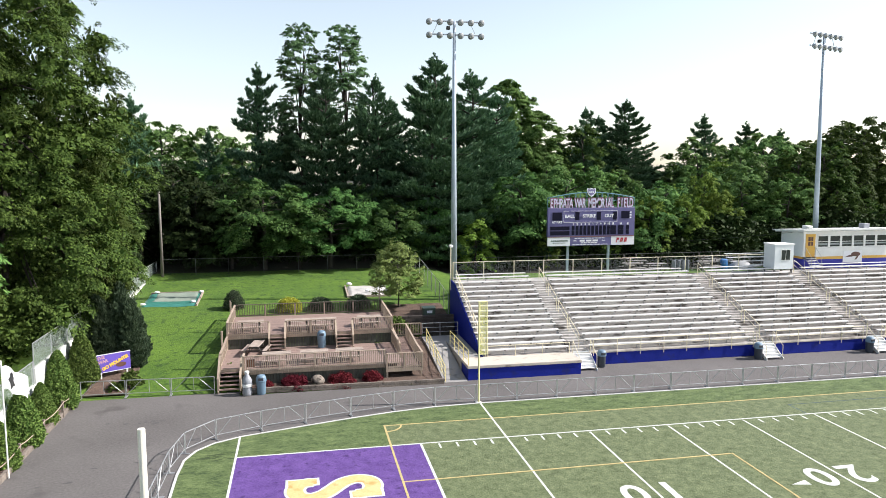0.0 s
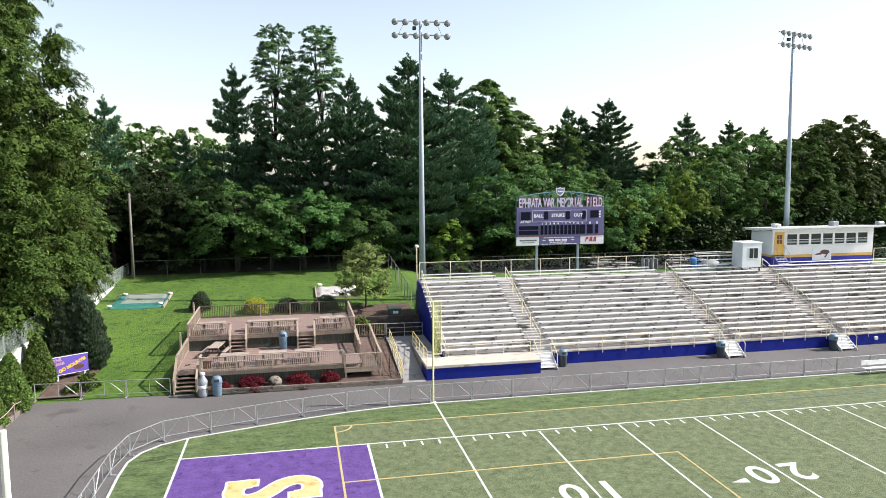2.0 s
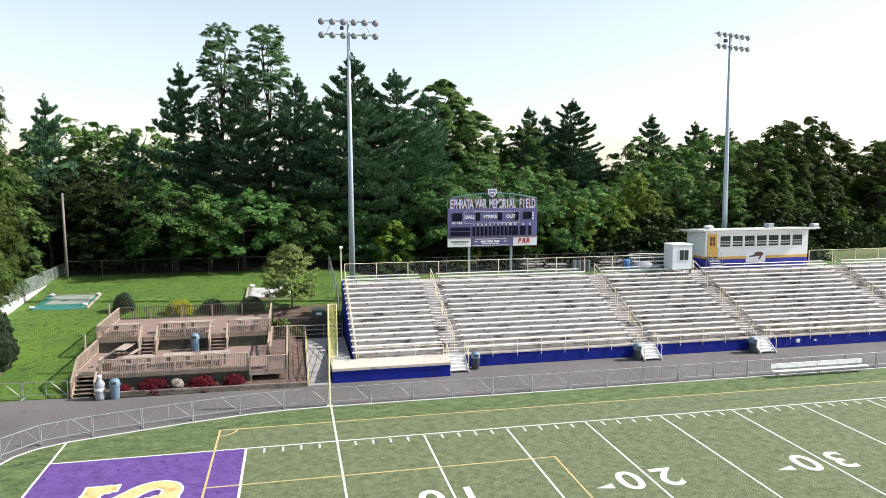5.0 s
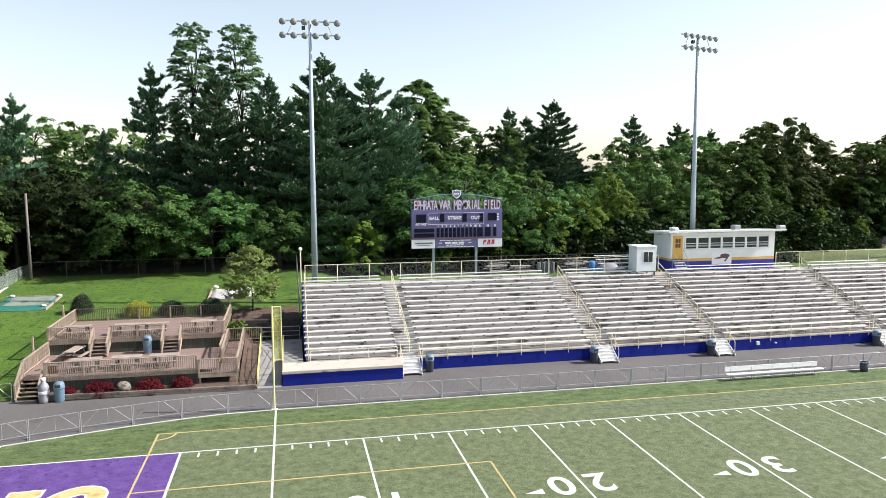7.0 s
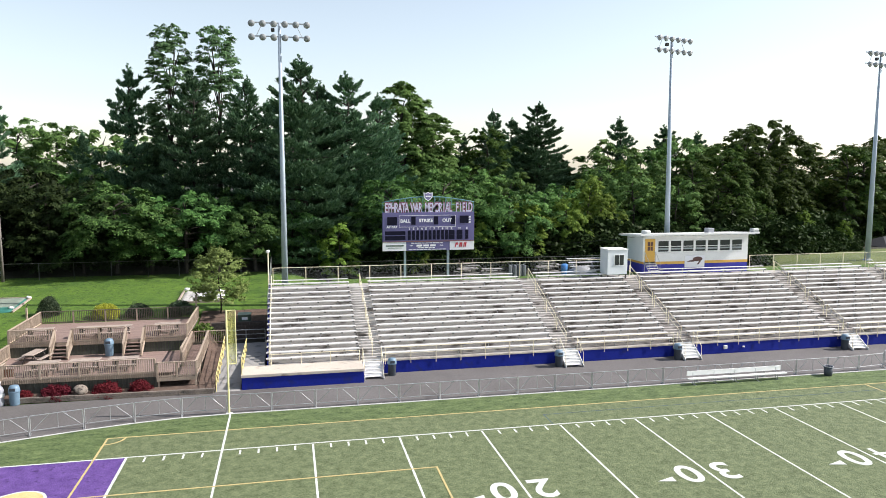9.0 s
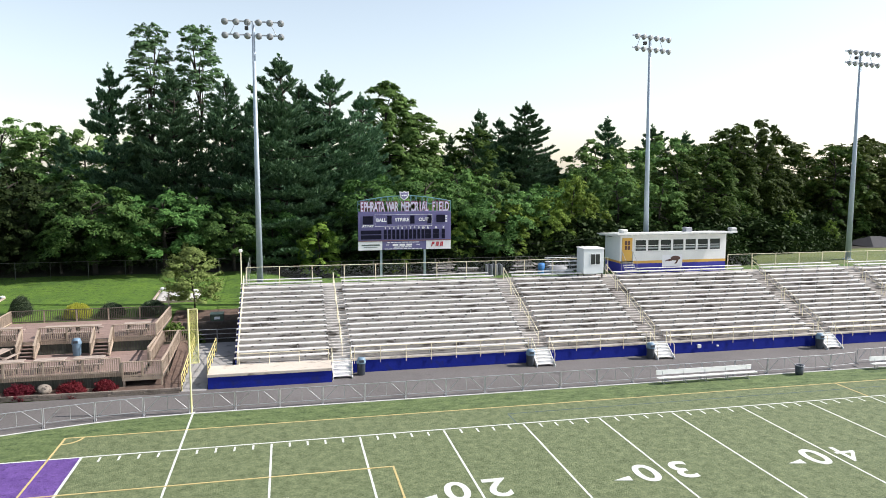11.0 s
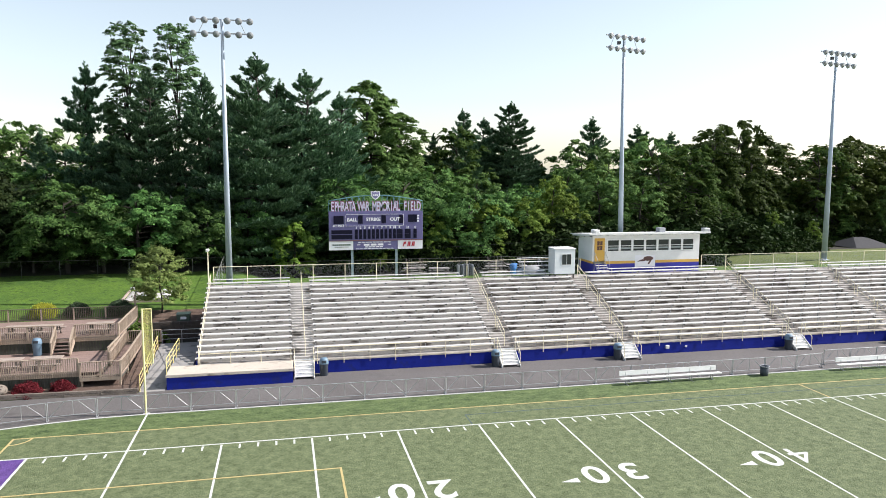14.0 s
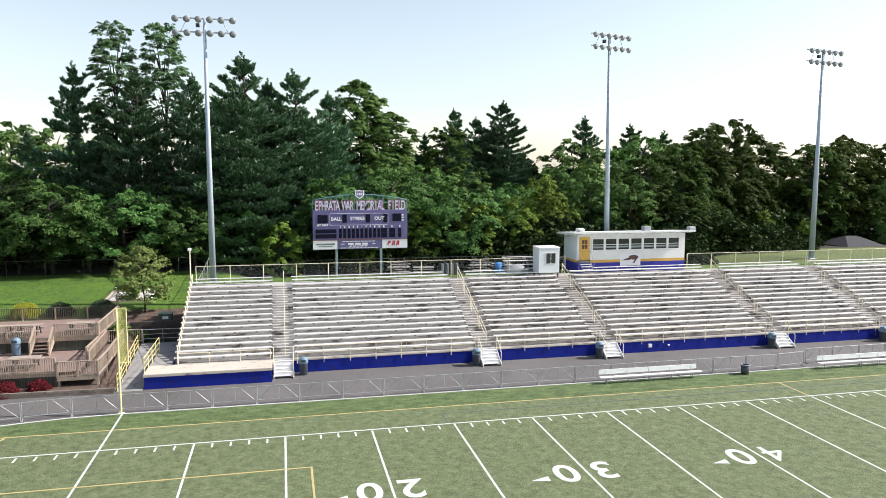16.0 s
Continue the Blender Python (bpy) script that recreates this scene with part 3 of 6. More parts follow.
# ---- pipe barriers round the field ----
def build_barrier(length=2.47):
    b = thing("crowd_barrier", "galvanised pipe crowd barrier with diagonal braces on asphalt", "barrier", "barriers round the field")
    h, r = 1.08, 0.026
    part("top_rail", tubes([((0, 0, h), (length, 0, h))], r), GALV, b)
    part("bottom_rail", tubes([((0, 0, 0.25), (length, 0, 0.25))], r * 0.8), GALV, b)
    for x in (0, length):
        part("post", tubes([((x, 0, 0.03), (x, 0, h))], r), GALV, b)
        part("foot", tubes([((x, -0.24, 0.03), (x, 0.24, 0.03))], r), GALV, b)
    part("upright", tubes([((length * 0.52, 0, 0.25), (length * 0.52, 0, h))], r * 0.6), GALV, b)
    part("brace", tubes([((0.1, 0, 0.27), (length * 0.36, 0, h))], r * 0.7), GALV, b)
    part("brace", tubes([((length * 0.62, 0, h), (length - 0.1, 0, 0.27))], r * 0.7), GALV, b)
    return b


def run_of_barriers():
    pattern = build_barrier()
    ends = [(-12.1, -11.4), (-12.1, -8.85), (-12.1, -6.3), (-12.05, -3.75), (-12.0, -1.25), (-11.65, 1.05), (-10.35, 2.7), (-8.1, 3.6), (-5.75, 4.3), (-3.2, 4.95), (-0.68, 5.5), (1.83, 5.85)]
    ends += [(4.39 + 2.56 * k, 5.85) for k in range(18)]
    spots = list(zip(ends, ends[1:]))
    far = [(50.95 + 2.3 * k, 6.8) for k in range(15)]
    spots += [((47.95, 5.88), (50.3, 6.15)), *zip(far, far[1:])]
    spots += [((-19.2 + 2.65 * k, 11.15 - 0.14 * k), (-16.55 + 2.65 * k, 11.01 - 0.14 * k)) for k in range(3)]
    for i, ((x0, y0), (x1, y1)) in enumerate(spots):
        a = math.degrees(math.atan2(y1 - y0, x1 - x0))
        gap = math.hypot(x1 - x0, y1 - y0)
        m = pose(x0, y0, 0, 0, 0, a) @ pose(0.04, 0, 0) @ Matrix.Diagonal(((gap - 0.08) / 2.47, 1, 1, 1))
        if i == 0:
            pattern.matrix_basis = m
            first = pattern
        else:
            c = first.copy()
            scene.collection.objects.link(c)
            for o in first.children:
                k = o.copy()
                scene.collection.objects.link(k)
                k.parent = c
            c.matrix_basis = m


run_of_barriers()


# ---- grandstand ----
ROWS, DEEP, RISE, Y0, Z0 = 15, 0.655, 0.266, 12.33, 0.95    # tread k starts at Y0 + k * DEEP, at height Z0 + k * RISE
X0, X1 = 6.6, 88.0
AISLES = [(12.95, 14.4), (27.55, 29.05), (37.1, 38.6), (51.85, 53.4), (62.3, 63.8), (76.5, 78.0)]
SEATS = [(6.45, 12.9), (14.45, 27.5), (29.15, 37.05), (38.7, 51.8), (53.5, 62.2), (63.9, 76.4), (78.1, 87.8)]


def build_stand():
    st = thing("grandstand", "stained concrete grandstand with blue painted front and side walls", "grandstand")
    for k in range(ROWS):
        z = Z0 + k * RISE
        for a, b, m in ((X0, 28.3, PALE_CONCRETE), (28.3, X1, CONCRETE)):        # the older bays are darker
            part("tread", boxes((a, b, Y0 + k * DEEP, Y0 + (k + 1) * DEEP + (0.0 if k < ROWS - 1 else 1.2), max(0, z - 0.7), z)), m, st)
    part("front_wall", boxes((12.9, X1, Y0 - 0.12, Y0 - 0.002, -0.02, 0.85)), BLUE_WALL, st, "royal blue painted low front wall")
    part("coping", boxes((12.9, X1, Y0 - 0.16, Y0 + 0.05, 0.85, 0.97), bevel=0.015), STAGE_TOP, st, "pale concrete coping")
    bm = bmesh.new()
    top = [(Y0 - 0.12, 1.0)] + [(Y0 + k * DEEP + 0.1, Z0 + k * RISE - 0.12) for k in range(ROWS)] + [(Y0 + ROWS * DEEP + 1.2, Z0 + ROWS * RISE - 0.2)]
    prof = [(Y0 - 0.12, -0.02)] + top + [(Y0 + ROWS * DEEP + 1.2, -0.02)]
    lo, hi = [bm.verts.new((X0 - 0.12, y, z)) for y, z in prof], [bm.verts.new((X0 - 0.003, y, z)) for y, z in prof]
    bm.faces.new(lo[::-1])
    bm.faces.new(hi)
    for i in range(len(lo)):
        j = (i + 1) % len(lo)
        bm.faces.new((lo[i], lo[j], hi[j], hi[i]))
    bmesh.ops.recalc_face_normals(bm, faces=bm.faces[:])
    part("side_wall", bm, BLUE_WALL, st, "royal blue painted stepped side wall")
    for a, b in AISLES:
        for k in range(ROWS - 1):
            z = Z0 + k * RISE
            part("aisle_step", boxes((a, b, Y0 + k * DEEP + DEEP * 0.52, Y0 + (k + 1) * DEEP - 0.002, z + 0.002, z + RISE / 2)), PALE_CONCRETE if a < 20 else CONCRETE, st)
    return st


build_stand()


def build_bench(length, shift):
    """A plank seat on steel brackets; its origin is at the middle of its back edge, on the tread."""
    b = thing("bleacher_bench", "pale weathered aluminium plank bench on steel brackets, dark blocks as joint shadows", "bench", "rows of grandstand benches")
    part("plank", boxes((-length / 2, length / 2, 0.0, 0.31, 0.375, 0.425), bevel=0.008), ALU, b)
    part("front_lip", boxes((-length / 2, length / 2, -0.012, 0.0, 0.345, 0.42)), ALU, b)
    n = max(3, round(length / 1.75) + 1)
    for i in range(n):
        x = -length / 2 + 0.12 + (length - 0.24) * i / (n - 1)
        if 0 < i < n - 1:
            x += shift
        part("bracket", boxes((x - 0.02, x + 0.02, 0.02, 0.27, 0.33, 0.383), (x - 0.02, x + 0.02, 0.14, 0.22, 0.0, 0.33)), GALV, b)
        # dark block added in place of the shadow and gap at the bracket end
        part("joint_plate", boxes((x - 0.07, x + 0.07, -0.03, 0.04, 0.3, 0.372)), DARK_STEEL_AND_GAP, b)
    return b


for a, b in SEATS:
    firsts = {}
    for k in range(ROWS):
        m = pose((a + b) / 2, Y0 + k * DEEP + 0.24, Z0 + k * RISE)
        if k % 3 not in firsts:
            firsts[k % 3] = build_bench(b - a, (0.0, 0.6, -0.5)[k % 3])
            firsts[k % 3].matrix_basis = m
        else:
            copy_thing(firsts[k % 3], m)


def back_bench(x0, x1):
    """The raised bench along the top walk."""
    b = thing("top_bench", "pale aluminium bench along the top walk of the grandstand", "bench", "top walk benches")
    b.matrix_basis = pose(0, 0, Z0 + (ROWS - 1) * RISE)
    y = Y0 + ROWS * DEEP + 0.5
    part("plank", boxes((x0, x1, y, y + 0.28, 0.5, 0.545), bevel=0.008), ALU, b)
    for x in np.arange(x0 + 0.3, x1 - 0.1, 2.1):
        part("leg", tubes([((x, y + 0.14, 0.0), (x, y + 0.14, 0.5))], 0.03), GALV, b)
    return b


for a, b in ((6.8, 12.9), (14.4, 27.3), (29.2, 35.2), (41.4, 52.2), (54.2, 62.0), (63.9, 76.4), (78.1, 87.8)):
    back_bench(a, b)


def aisle_rail(x):
    r = thing("aisle_handrail", "cream yellow pipe handrail down the aisle steps", "handrail", "aisle handrails")
    for i in range(4):
        k0, k1 = 0.9 + i * 3.55, 0.9 + i * 3.55 + 3.0
        p, q = [Vector((x, Y0 + k * DEEP, Z0 + k * RISE)) for k in (k0, k1)]
        up, mid = Vector((0, 0, 0.95)), Vector((0, 0, 0.5))
        part("top_rail", tubes([(p + up, q + up)], 0.026), CREAM_RAIL, r)
        part("mid_rail", tubes([(p + mid, q + mid)], 0.02), CREAM_RAIL, r)
        for v in (p, q):
            part("post", tubes([(v - Vector((0, 0, 0.12)), v + up)], 0.026), CREAM_RAIL, r)
    return r


for a, b in AISLES:
    aisle_rail((a + b) / 2 + 0.12)


def front_rail(x0, x1):
    r = thing("front_railing", "cream yellow pipe railing along the front of the grandstand", "railing", "front railings")
    y = Y0 - 0.19
    n = max(2, round((x1 - x0) / 1.85) + 1)
    part("top_rail", tubes([((x0, y, 1.85), (x1, y, 1.85))], 0.026), CREAM_RAIL, r)
    part("mid_rail", tubes([((x0, y, 1.4), (x1, y, 1.4))], 0.02), CREAM_RAIL, r)
    for i in range(n):
        x = x0 + (x1 - x0) * i / (n - 1)
        part("post", tubes([((x, y, 0.66), (x, y, 1.85))], 0.024), CREAM_RAIL, r)
    return r


for a, b in ((14.6, 27.4), (29.3, 36.9), (38.9, 51.6), (53.7, 62.1), (64.1, 76.3), (78.2, 87.9)):
    front_rail(a, b)


def front_steps(x0, x1):
    s = thing("metal_steps", "portable white aluminium steps up to the grandstand", "steps", "grandstand steps")
    n = 5
    for i in range(n):
        y, z = 10.9 + i * 0.26, (i + 1) * 0.185
        part("tread", boxes((x0 + 0.04, x1 - 0.04, y, y + 0.25, z - 0.035, z), bevel=0.006), ALU, s)
        part("riser", boxes((x0 + 0.05, x1 - 0.05, y + 0.24, y + 0.25, z, z + 0.148)), WHITE_PAINT, s)
    for x in (x0, x1 - 0.04):
        bm = bmesh.new()
        pr = [(10.75, 0.0), (11.0, 0.0), (12.14, 0.74), (12.14, 0.96), (12.0, 0.96), (10.75, 0.12)]
        lo, hi = [bm.verts.new((x, y, z)) for y, z in pr], [bm.verts.new((x + 0.04, y, z)) for y, z in pr]
        bm.faces.new(lo[::-1])
        bm.faces.new(hi)
        for i in range(len(lo)):
            j = (i + 1) % len(lo)
            bm.faces.new((lo[i], lo[j], hi[j], hi[i]))
        part("stringer", bm, WHITE_PAINT, s)
        xx = x + 0.02
        part("handrail", tubes([((xx, 10.9, 0.1), (xx, 10.9, 1.05)), ((xx, 10.9, 1.05), (xx, 12.1, 1.88)), ((xx, 12.1, 0.9), (xx, 12.1, 1.88))], 0.024), CREAM_RAIL, s, "cream pipe handrail")


for a, b in AISLES:
    front_steps(a + 0.05, b - 0.05)


# ---- accessible platform and ramp beside the stand ----
def build_platform():
    p = thing("spectator_platform", "low spectator platform with blue front and pale deck", "platform")
    part("front_wall", boxes((4.95, 12.9, 10.25, 10.4, -0.02, 0.8)), BLUE_WALL, p, "royal blue painted front wall")
    part("end_wall", boxes((12.75, 12.9, 10.4, 12.16, -0.02, 0.8), (4.95, 5.1, 10.4, 12.16, -0.02, 0.8)), BLUE_WALL, p)
    part("slab", boxes((4.9, 12.93, 10.18, 12.3, 0.8, 1.0), bevel=0.02), STAGE_TOP, p, "pale stained concrete slab")
    part("landing", boxes((4.92, 6.33, 12.3, 19.2, 0.0, 0.98), (3.3, 4.92, 17.2, 19.2, 0.0, 0.98)), WALK, p)
    bm = bmesh.new()
    pr = [(10.05, -0.02), (17.2, -0.02), (17.2, 0.98), (10.05, 0.02)]
    lo, hi = [bm.verts.new((3.3, y, z)) for y, z in pr], [bm.verts.new((4.85, y, z)) for y, z in pr]
    bm.faces.new(lo[::-1])
    bm.faces.new(hi)
    for i in range(4):
        j = (i + 1) % 4
        bm.faces.new((lo[i], lo[j], hi[j], hi[i]))
    bmesh.ops.recalc_face_normals(bm, faces=bm.faces[:])
    part("ramp", bm, WALK, p, "grey concrete ramp")


build_platform()


def pipe_rail(pts, material, label, h=1.05, mids=(0.35, 0.7), gap=1.5, name="pipe_railing"):
    """A pipe railing whose foot follows the given points."""
    r = thing(name, label, "railing", "ramp railings")
    for a, b in zip(pts, pts[1:]):
        a, b = Vector(a), Vector(b)
        for z in (*mids, h):
            part("rail", tubes([(a + Vector((0, 0, z)), b + Vector((0, 0, z)))], 0.026 if z == h else 0.02), material, r)
        n = max(1, round((b - a).length / gap))
        for i in range(n + 1):
            v = a.lerp(b, i / n)
            part("post", tubes([(v - Vector((0, 0, 0.02)), v + Vector((0, 0, h)))], 0.026), material, r)
    return r


pipe_rail([(3.36, 10.15, 0.03), (3.36, 17.2, 0.98)], YELLOW_RAIL, "yellow painted pipe railing beside the concrete ramp")
pipe_rail([(3.36, 19.1, 0.98), (6.2, 19.1, 0.98)], GALV, "grey pipe railing across the end of the ramp")
pipe_rail([(4.97, 10.3, 1.0), (4.97, 16.2, 0.98)], YELLOW_RAIL, "yellow painted pipe railing along the platform edge")
pipe_rail([(6.7, 12.45, 0.95), (6.7, 22.0, 4.78)], CREAM_RAIL, "cream pipe railing down the end of the grandstand", h=0.95, mids=(0.45,), gap=1.25)
pipe_rail([(6.8, 12.2, 1.0), (12.8, 12.2, 1.0)], CREAM_RAIL, "cream pipe railing behind the platform", h=0.75, mids=(), gap=2.2)


# ---- fence behind the stand ----
def link_fence(pts, h, wire, post_mat, label, gap=2.6, name="chain_link_fence", base=0.0):
    f = thing(name, label, "fence", "chain link fences")
    for a, b in zip(pts, pts[1:]):
        a, b = Vector(a), Vector(b)
        n = max(1, round((b - a).length / gap))
        for i in range(n):
            p, q = a.lerp(b, i / n), a.lerp(b, (i + 1) / n)
            part("post", tubes([(p, p + Vector((0, 0, h)))], 0.035), post_mat, f)
            part("rail", tubes([(p + Vector((0, 0, h)), q + Vector((0, 0, h)))], 0.025), post_mat, f)
            bm = bmesh.new()
            bm.faces.new([bm.verts.new(v) for v in (p + Vector((0, 0, base + 0.03)), q + Vector((0, 0, base + 0.03)), q + Vector((0, 0, h)), p + Vector((0, 0, h)))])
            part("wire_mesh", bm, wire, f)
        part("post", tubes([(b, b + Vector((0, 0, h)))], 0.035), post_mat, f)
    return f


link_fence([(6.8, 23.7, 4.66), (39.0, 23.7, 4.66)], 1.46, WIRE, CREAM_RAIL, "chain link fence with cream posts behind the grandstand")
link_fence([(51.4, 23.7, 4.66), (88, 23.7, 4.66)], 1.46, WIRE, CREAM_RAIL, "chain link fence with cream posts behind the grandstand")


# ---- light masts ----
def light_mast(x, y, base, head, turn=0.0, lean=0.0):
    m = thing("light_mast", "tall galvanised steel floodlight mast behind the grandstand", "light mast", "floodlight masts", at=(x, y, base))
    top = head - base
    m.matrix_basis = pose(x, y, base, 0, lean, 0)
    part("pole", tube(bmesh.new(), (0, 0, -0.3), (0, 0, top), 0.3, 14, 0.12), POLE_STEEL, m, smooth=True)
    part("base_plate", boxes((-0.38, 0.38, -0.38, 0.38, -0.05, 0.06), bevel=0.02), POLE_STEEL, m)
    yaw = pose(0, 0, 0, 0, 0, turn)
    for z in (top - 1.15, top - 0.03):
        arm = part("cross_arm", boxes((-2.45, 2.45, -0.06, 0.06, z - 0.05, z + 0.05)), GALV, m)
        arm.matrix_basis = yaw
        for i in range(6):
            lx = -2.3 + i * 0.92
            bm = lathe(bmesh.new(), [(0.06, 0.0), (0.12, 0.06), (0.2, 0.2), (0.27, 0.36), (0.29, 0.38), (0.29, 0.4)], 12)
            bmesh.ops.transform(bm, matrix=pose(lx, -0.12, z, 115, 0, 0), verts=bm.verts[:])
            part("floodlight", bm, LENS, arm, "round grey floodlight head", smooth=True)
            bm = lathe(bmesh.new(), [(0.005, 0.385), (0.26, 0.375), (0.27, 0.36)], 12)
            bmesh.ops.transform(bm, matrix=pose(lx, -0.12, z, 115, 0, 0), verts=bm.verts[:])
            part("lens", bm, LENS, arm, "flat grey lens")
    for side in (-1, 1):
        part("brace", tubes([((1.9 * side, 0, top - 1.1), (1.4 * side, 0, top - 0.08))], 0.025), GALV, m).matrix_basis = yaw
    part("camera_box", boxes((-0.7, -0.4, -0.2, 0.1, top - 0.75, top - 0.45), bevel=0.03), BLACK, m, "small black box")
    return m


for x, y, head, turn, lean in ((7.75, 27.7, 26.7, 0, 0), (45.36, 28.5, 27.0, 22, -0.7), (69.15, 28.5, 26.4, 14, 0)):
    light_mast(x, y, ground_z(x, y), head, turn, lean)
small = thing("walk_lamp", "short cream lamp post at the stand corner", "lamp post", at=(6.45, 23.0, 4.3))
part("post", tubes([((0, 0, -0.4), (0, 0, 3.2))], 0.05, 8), CREAM_RAIL, small)
part("lamp_head", boxes((-0.14, 0.14, -0.3, 0.12, 3.2, 3.42), bevel=0.05), WHITE_PAINT, small, "small white lamp head")


# ---- scoreboard ----
def bars(parent, x0, x1, y, z, n, material, h=0.06):
    """Small writing that cannot be read, as plain bars."""
    w = (x1 - x0) / n
    for i in range(n):
        part("writing_bar", boxes((x0 + i * w, x0 + (i + 0.82) * w, y - 0.012, y, z - h / 2, z + h / 2)), material, parent)


def build_scoreboard():
    s = thing("scoreboard", "navy purple baseball scoreboard on two blue green posts", "scoreboard", at=(16.43, 27.2, -0.24))
    W, z0, z1, zb = 8.52, 7.15, 10.62, 8.0
    part("cabinet", boxes((0, W, 0, 0.35, zb, z1), bevel=0.02), BOARD_NAVY, s)
    for x in (2.1, 6.15):
        part("post", boxes((x - 0.1, x + 0.1, 0.36, 0.56, 4.4, z1 + 0.9)), POLE_STEEL, s)
    f = -0.004
    def panel(name, x0, x1, za, zb2, material, label="", thick=0.03):
        return part(name, boxes((x0, x1, f - thick, f, za, zb2)), material, s, label)
    # frames of white trim round the counts
    for za in (9.3, 10.34):
        panel("trim", 1.5, 6.75, za, za + 0.025, SIGN_WHITE)
    for x in (1.5, 6.73):
        panel("trim", x, x + 0.025, 9.325, 10.34, SIGN_WHITE)
    panel("count_window", 0.42, 1.32, 9.5, 10.24, BOARD_BLACK)
    for x in (2.62, 4.72, 6.32):
        panel("count_window", x, x + 0.4, 9.52, 10.26, BOARD_BLACK)
    panel("count_window", 7.16, 7.98, 9.62, 10.3, BOARD_BLACK)
    part("at_bat_window", boxes((0.22, 2.08, f - 0.03, f, 8.6, 8.95), (0.22, 2.08, f - 0.03, f, 8.14, 8.52)), BOARD_BLACK, s)
    xs = [2.42 + i * 0.385 for i in range(10)] + [6.35, 7.1, 7.8]
    for i, x in enumerate(xs):
        w = 0.27 if i < 10 else (0.55 if i < 12 else 0.3)
        for za in (8.14, 8.57):
            panel("score_window", x - w * 0.45, x + w * 0.55, za, za + 0.42, BOARD_BLACK)
    def sign(text, size, x, z, material=SIGN_WHITE, width=1.0, fat=0.012):
        lettering("lettering", text, size, pose(x, f - 0.034, z, 90, 0, 0), material, s, fat, 0.006, width=width)
    sign("BALL", 0.42, 2.08, 9.86)
    sign("STRIKE", 0.42, 3.98, 9.88)
    sign("OUT", 0.42, 5.95, 9.88)
    sign("AT BAT", 0.27, 0.86, 9.33, width=1.1)
    for i, x in enumerate(xs):
        sign("1 2 3 4 5 6 7 8 9 10 R H E".split()[i], 0.27, x + 0.02, 9.14)
    bars(s, 8.0, 8.22, f - 0.002, 10.18, 1, SIGN_WHITE, 0.14)
    bars(s, 8.0, 8.22, f - 0.002, 9.94, 1, SIGN_WHITE, 0.14)
    bars(s, 8.0, 8.22, f - 0.002, 9.7, 1, SIGN_WHITE, 0.14)
    part("divider", boxes((0, W, -0.03, 0.02, zb - 0.05, zb + 0.02)), mat("brown red strip", (0.22, 0.09, 0.08), (0.17, 0.08, 0.08), rough=0.6), s, "thin brownish red divider strip")
    # three panels below
    left = part("sponsor_panel", boxes((0, 2.15, 0, 0.2, z0, zb - 0.06)), SIGN_WHITE, s, "white panel with small green writing")
    bars(left, 0.3, 1.95, -0.002, 7.62, 9, CABINET_GREEN, 0.13)
    bars(left, 0.5, 1.75, -0.002, 7.42, 7, CABINET_GREEN, 0.05)
    mid = part("dedication_panel", boxes((2.17, 6.2, 0, 0.2, z0, zb - 0.06)), BOARD_NAVY, s, "purple panel with white writing")
    bars(mid, 2.6, 5.6, -0.002, 7.83, 9, SIGN_WHITE, 0.07)
    bars(mid, 3.1, 5.0, -0.002, 7.6, 3, SIGN_WHITE, 0.17)
    bars(mid, 2.5, 2.85, -0.002, 7.6, 1, SIGN_WHITE, 0.07)
    bars(mid, 5.3, 5.65, -0.002, 7.6, 1, SIGN_WHITE, 0.07)
    bars(mid, 3.2, 4.9, -0.002, 7.4, 5, SIGN_WHITE, 0.08)
    bars(mid, 2.4, 5.9, -0.002, 7.24, 10, SIGN_WHITE, 0.06)
    right = part("sponsor_panel", boxes((6.22, W, 0, 0.2, z0, zb - 0.06)), SIGN_WHITE, s, "white panel with a red emblem")
    for i in range(3):
        x = 6.72 + i * 0.4
        part("emblem_bar", beam(bmesh.new(), (x, -0.014, 7.4), (x + 0.1, -0.014, 7.82), 0.02, 0.1), SIGN_RED, right)
        part("emblem_bar", beam(bmesh.new(), (x + 0.16, -0.014, 7.6 if i == 0 else 7.42), (x + 0.22, -0.014, 7.82), 0.02, 0.13), SIGN_RED, right)
    # arched truss with the name of the ground
    arch = [(x, 11.55 + 0.5 * math.sin(math.pi * x / W)) for x in np.linspace(0, W, 17)]
    part("arch", sweep([(x, 0.2, z) for x, z in arch], 0.05), TEAL_STEEL, s)
    part("sill_rail", tubes([((0, 0.2, 10.68), (W, 0.2, 10.68)), ((0, 0.2, 11.3), (W, 0.2, 11.3))], 0.03), TEAL_STEEL, s)
    for i, (x, z) in enumerate(arch):
        part("strut", tubes([((x, 0.2, 10.6), (x, 0.2, z))], 0.025), TEAL_STEEL, s)
        if 0 < i < 16:
            part("strut", tubes([((x, 0.2, z), (x + (0.26 if i % 2 else -0.26), 0.2, 11.3))], 0.02), TEAL_STEEL, s)
    SIGN_MAROON = mat("maroon letter edge", (0.26, 0.07, 0.14), (0.2, 0.06, 0.11), rough=0.5)
    SIGN_LILAC = mat("pale lilac letter face", (0.6, 0.58, 0.72), (0.52, 0.5, 0.64), rough=0.5)
    text = "EPHRATA WAR MEMORIAL FIELD"
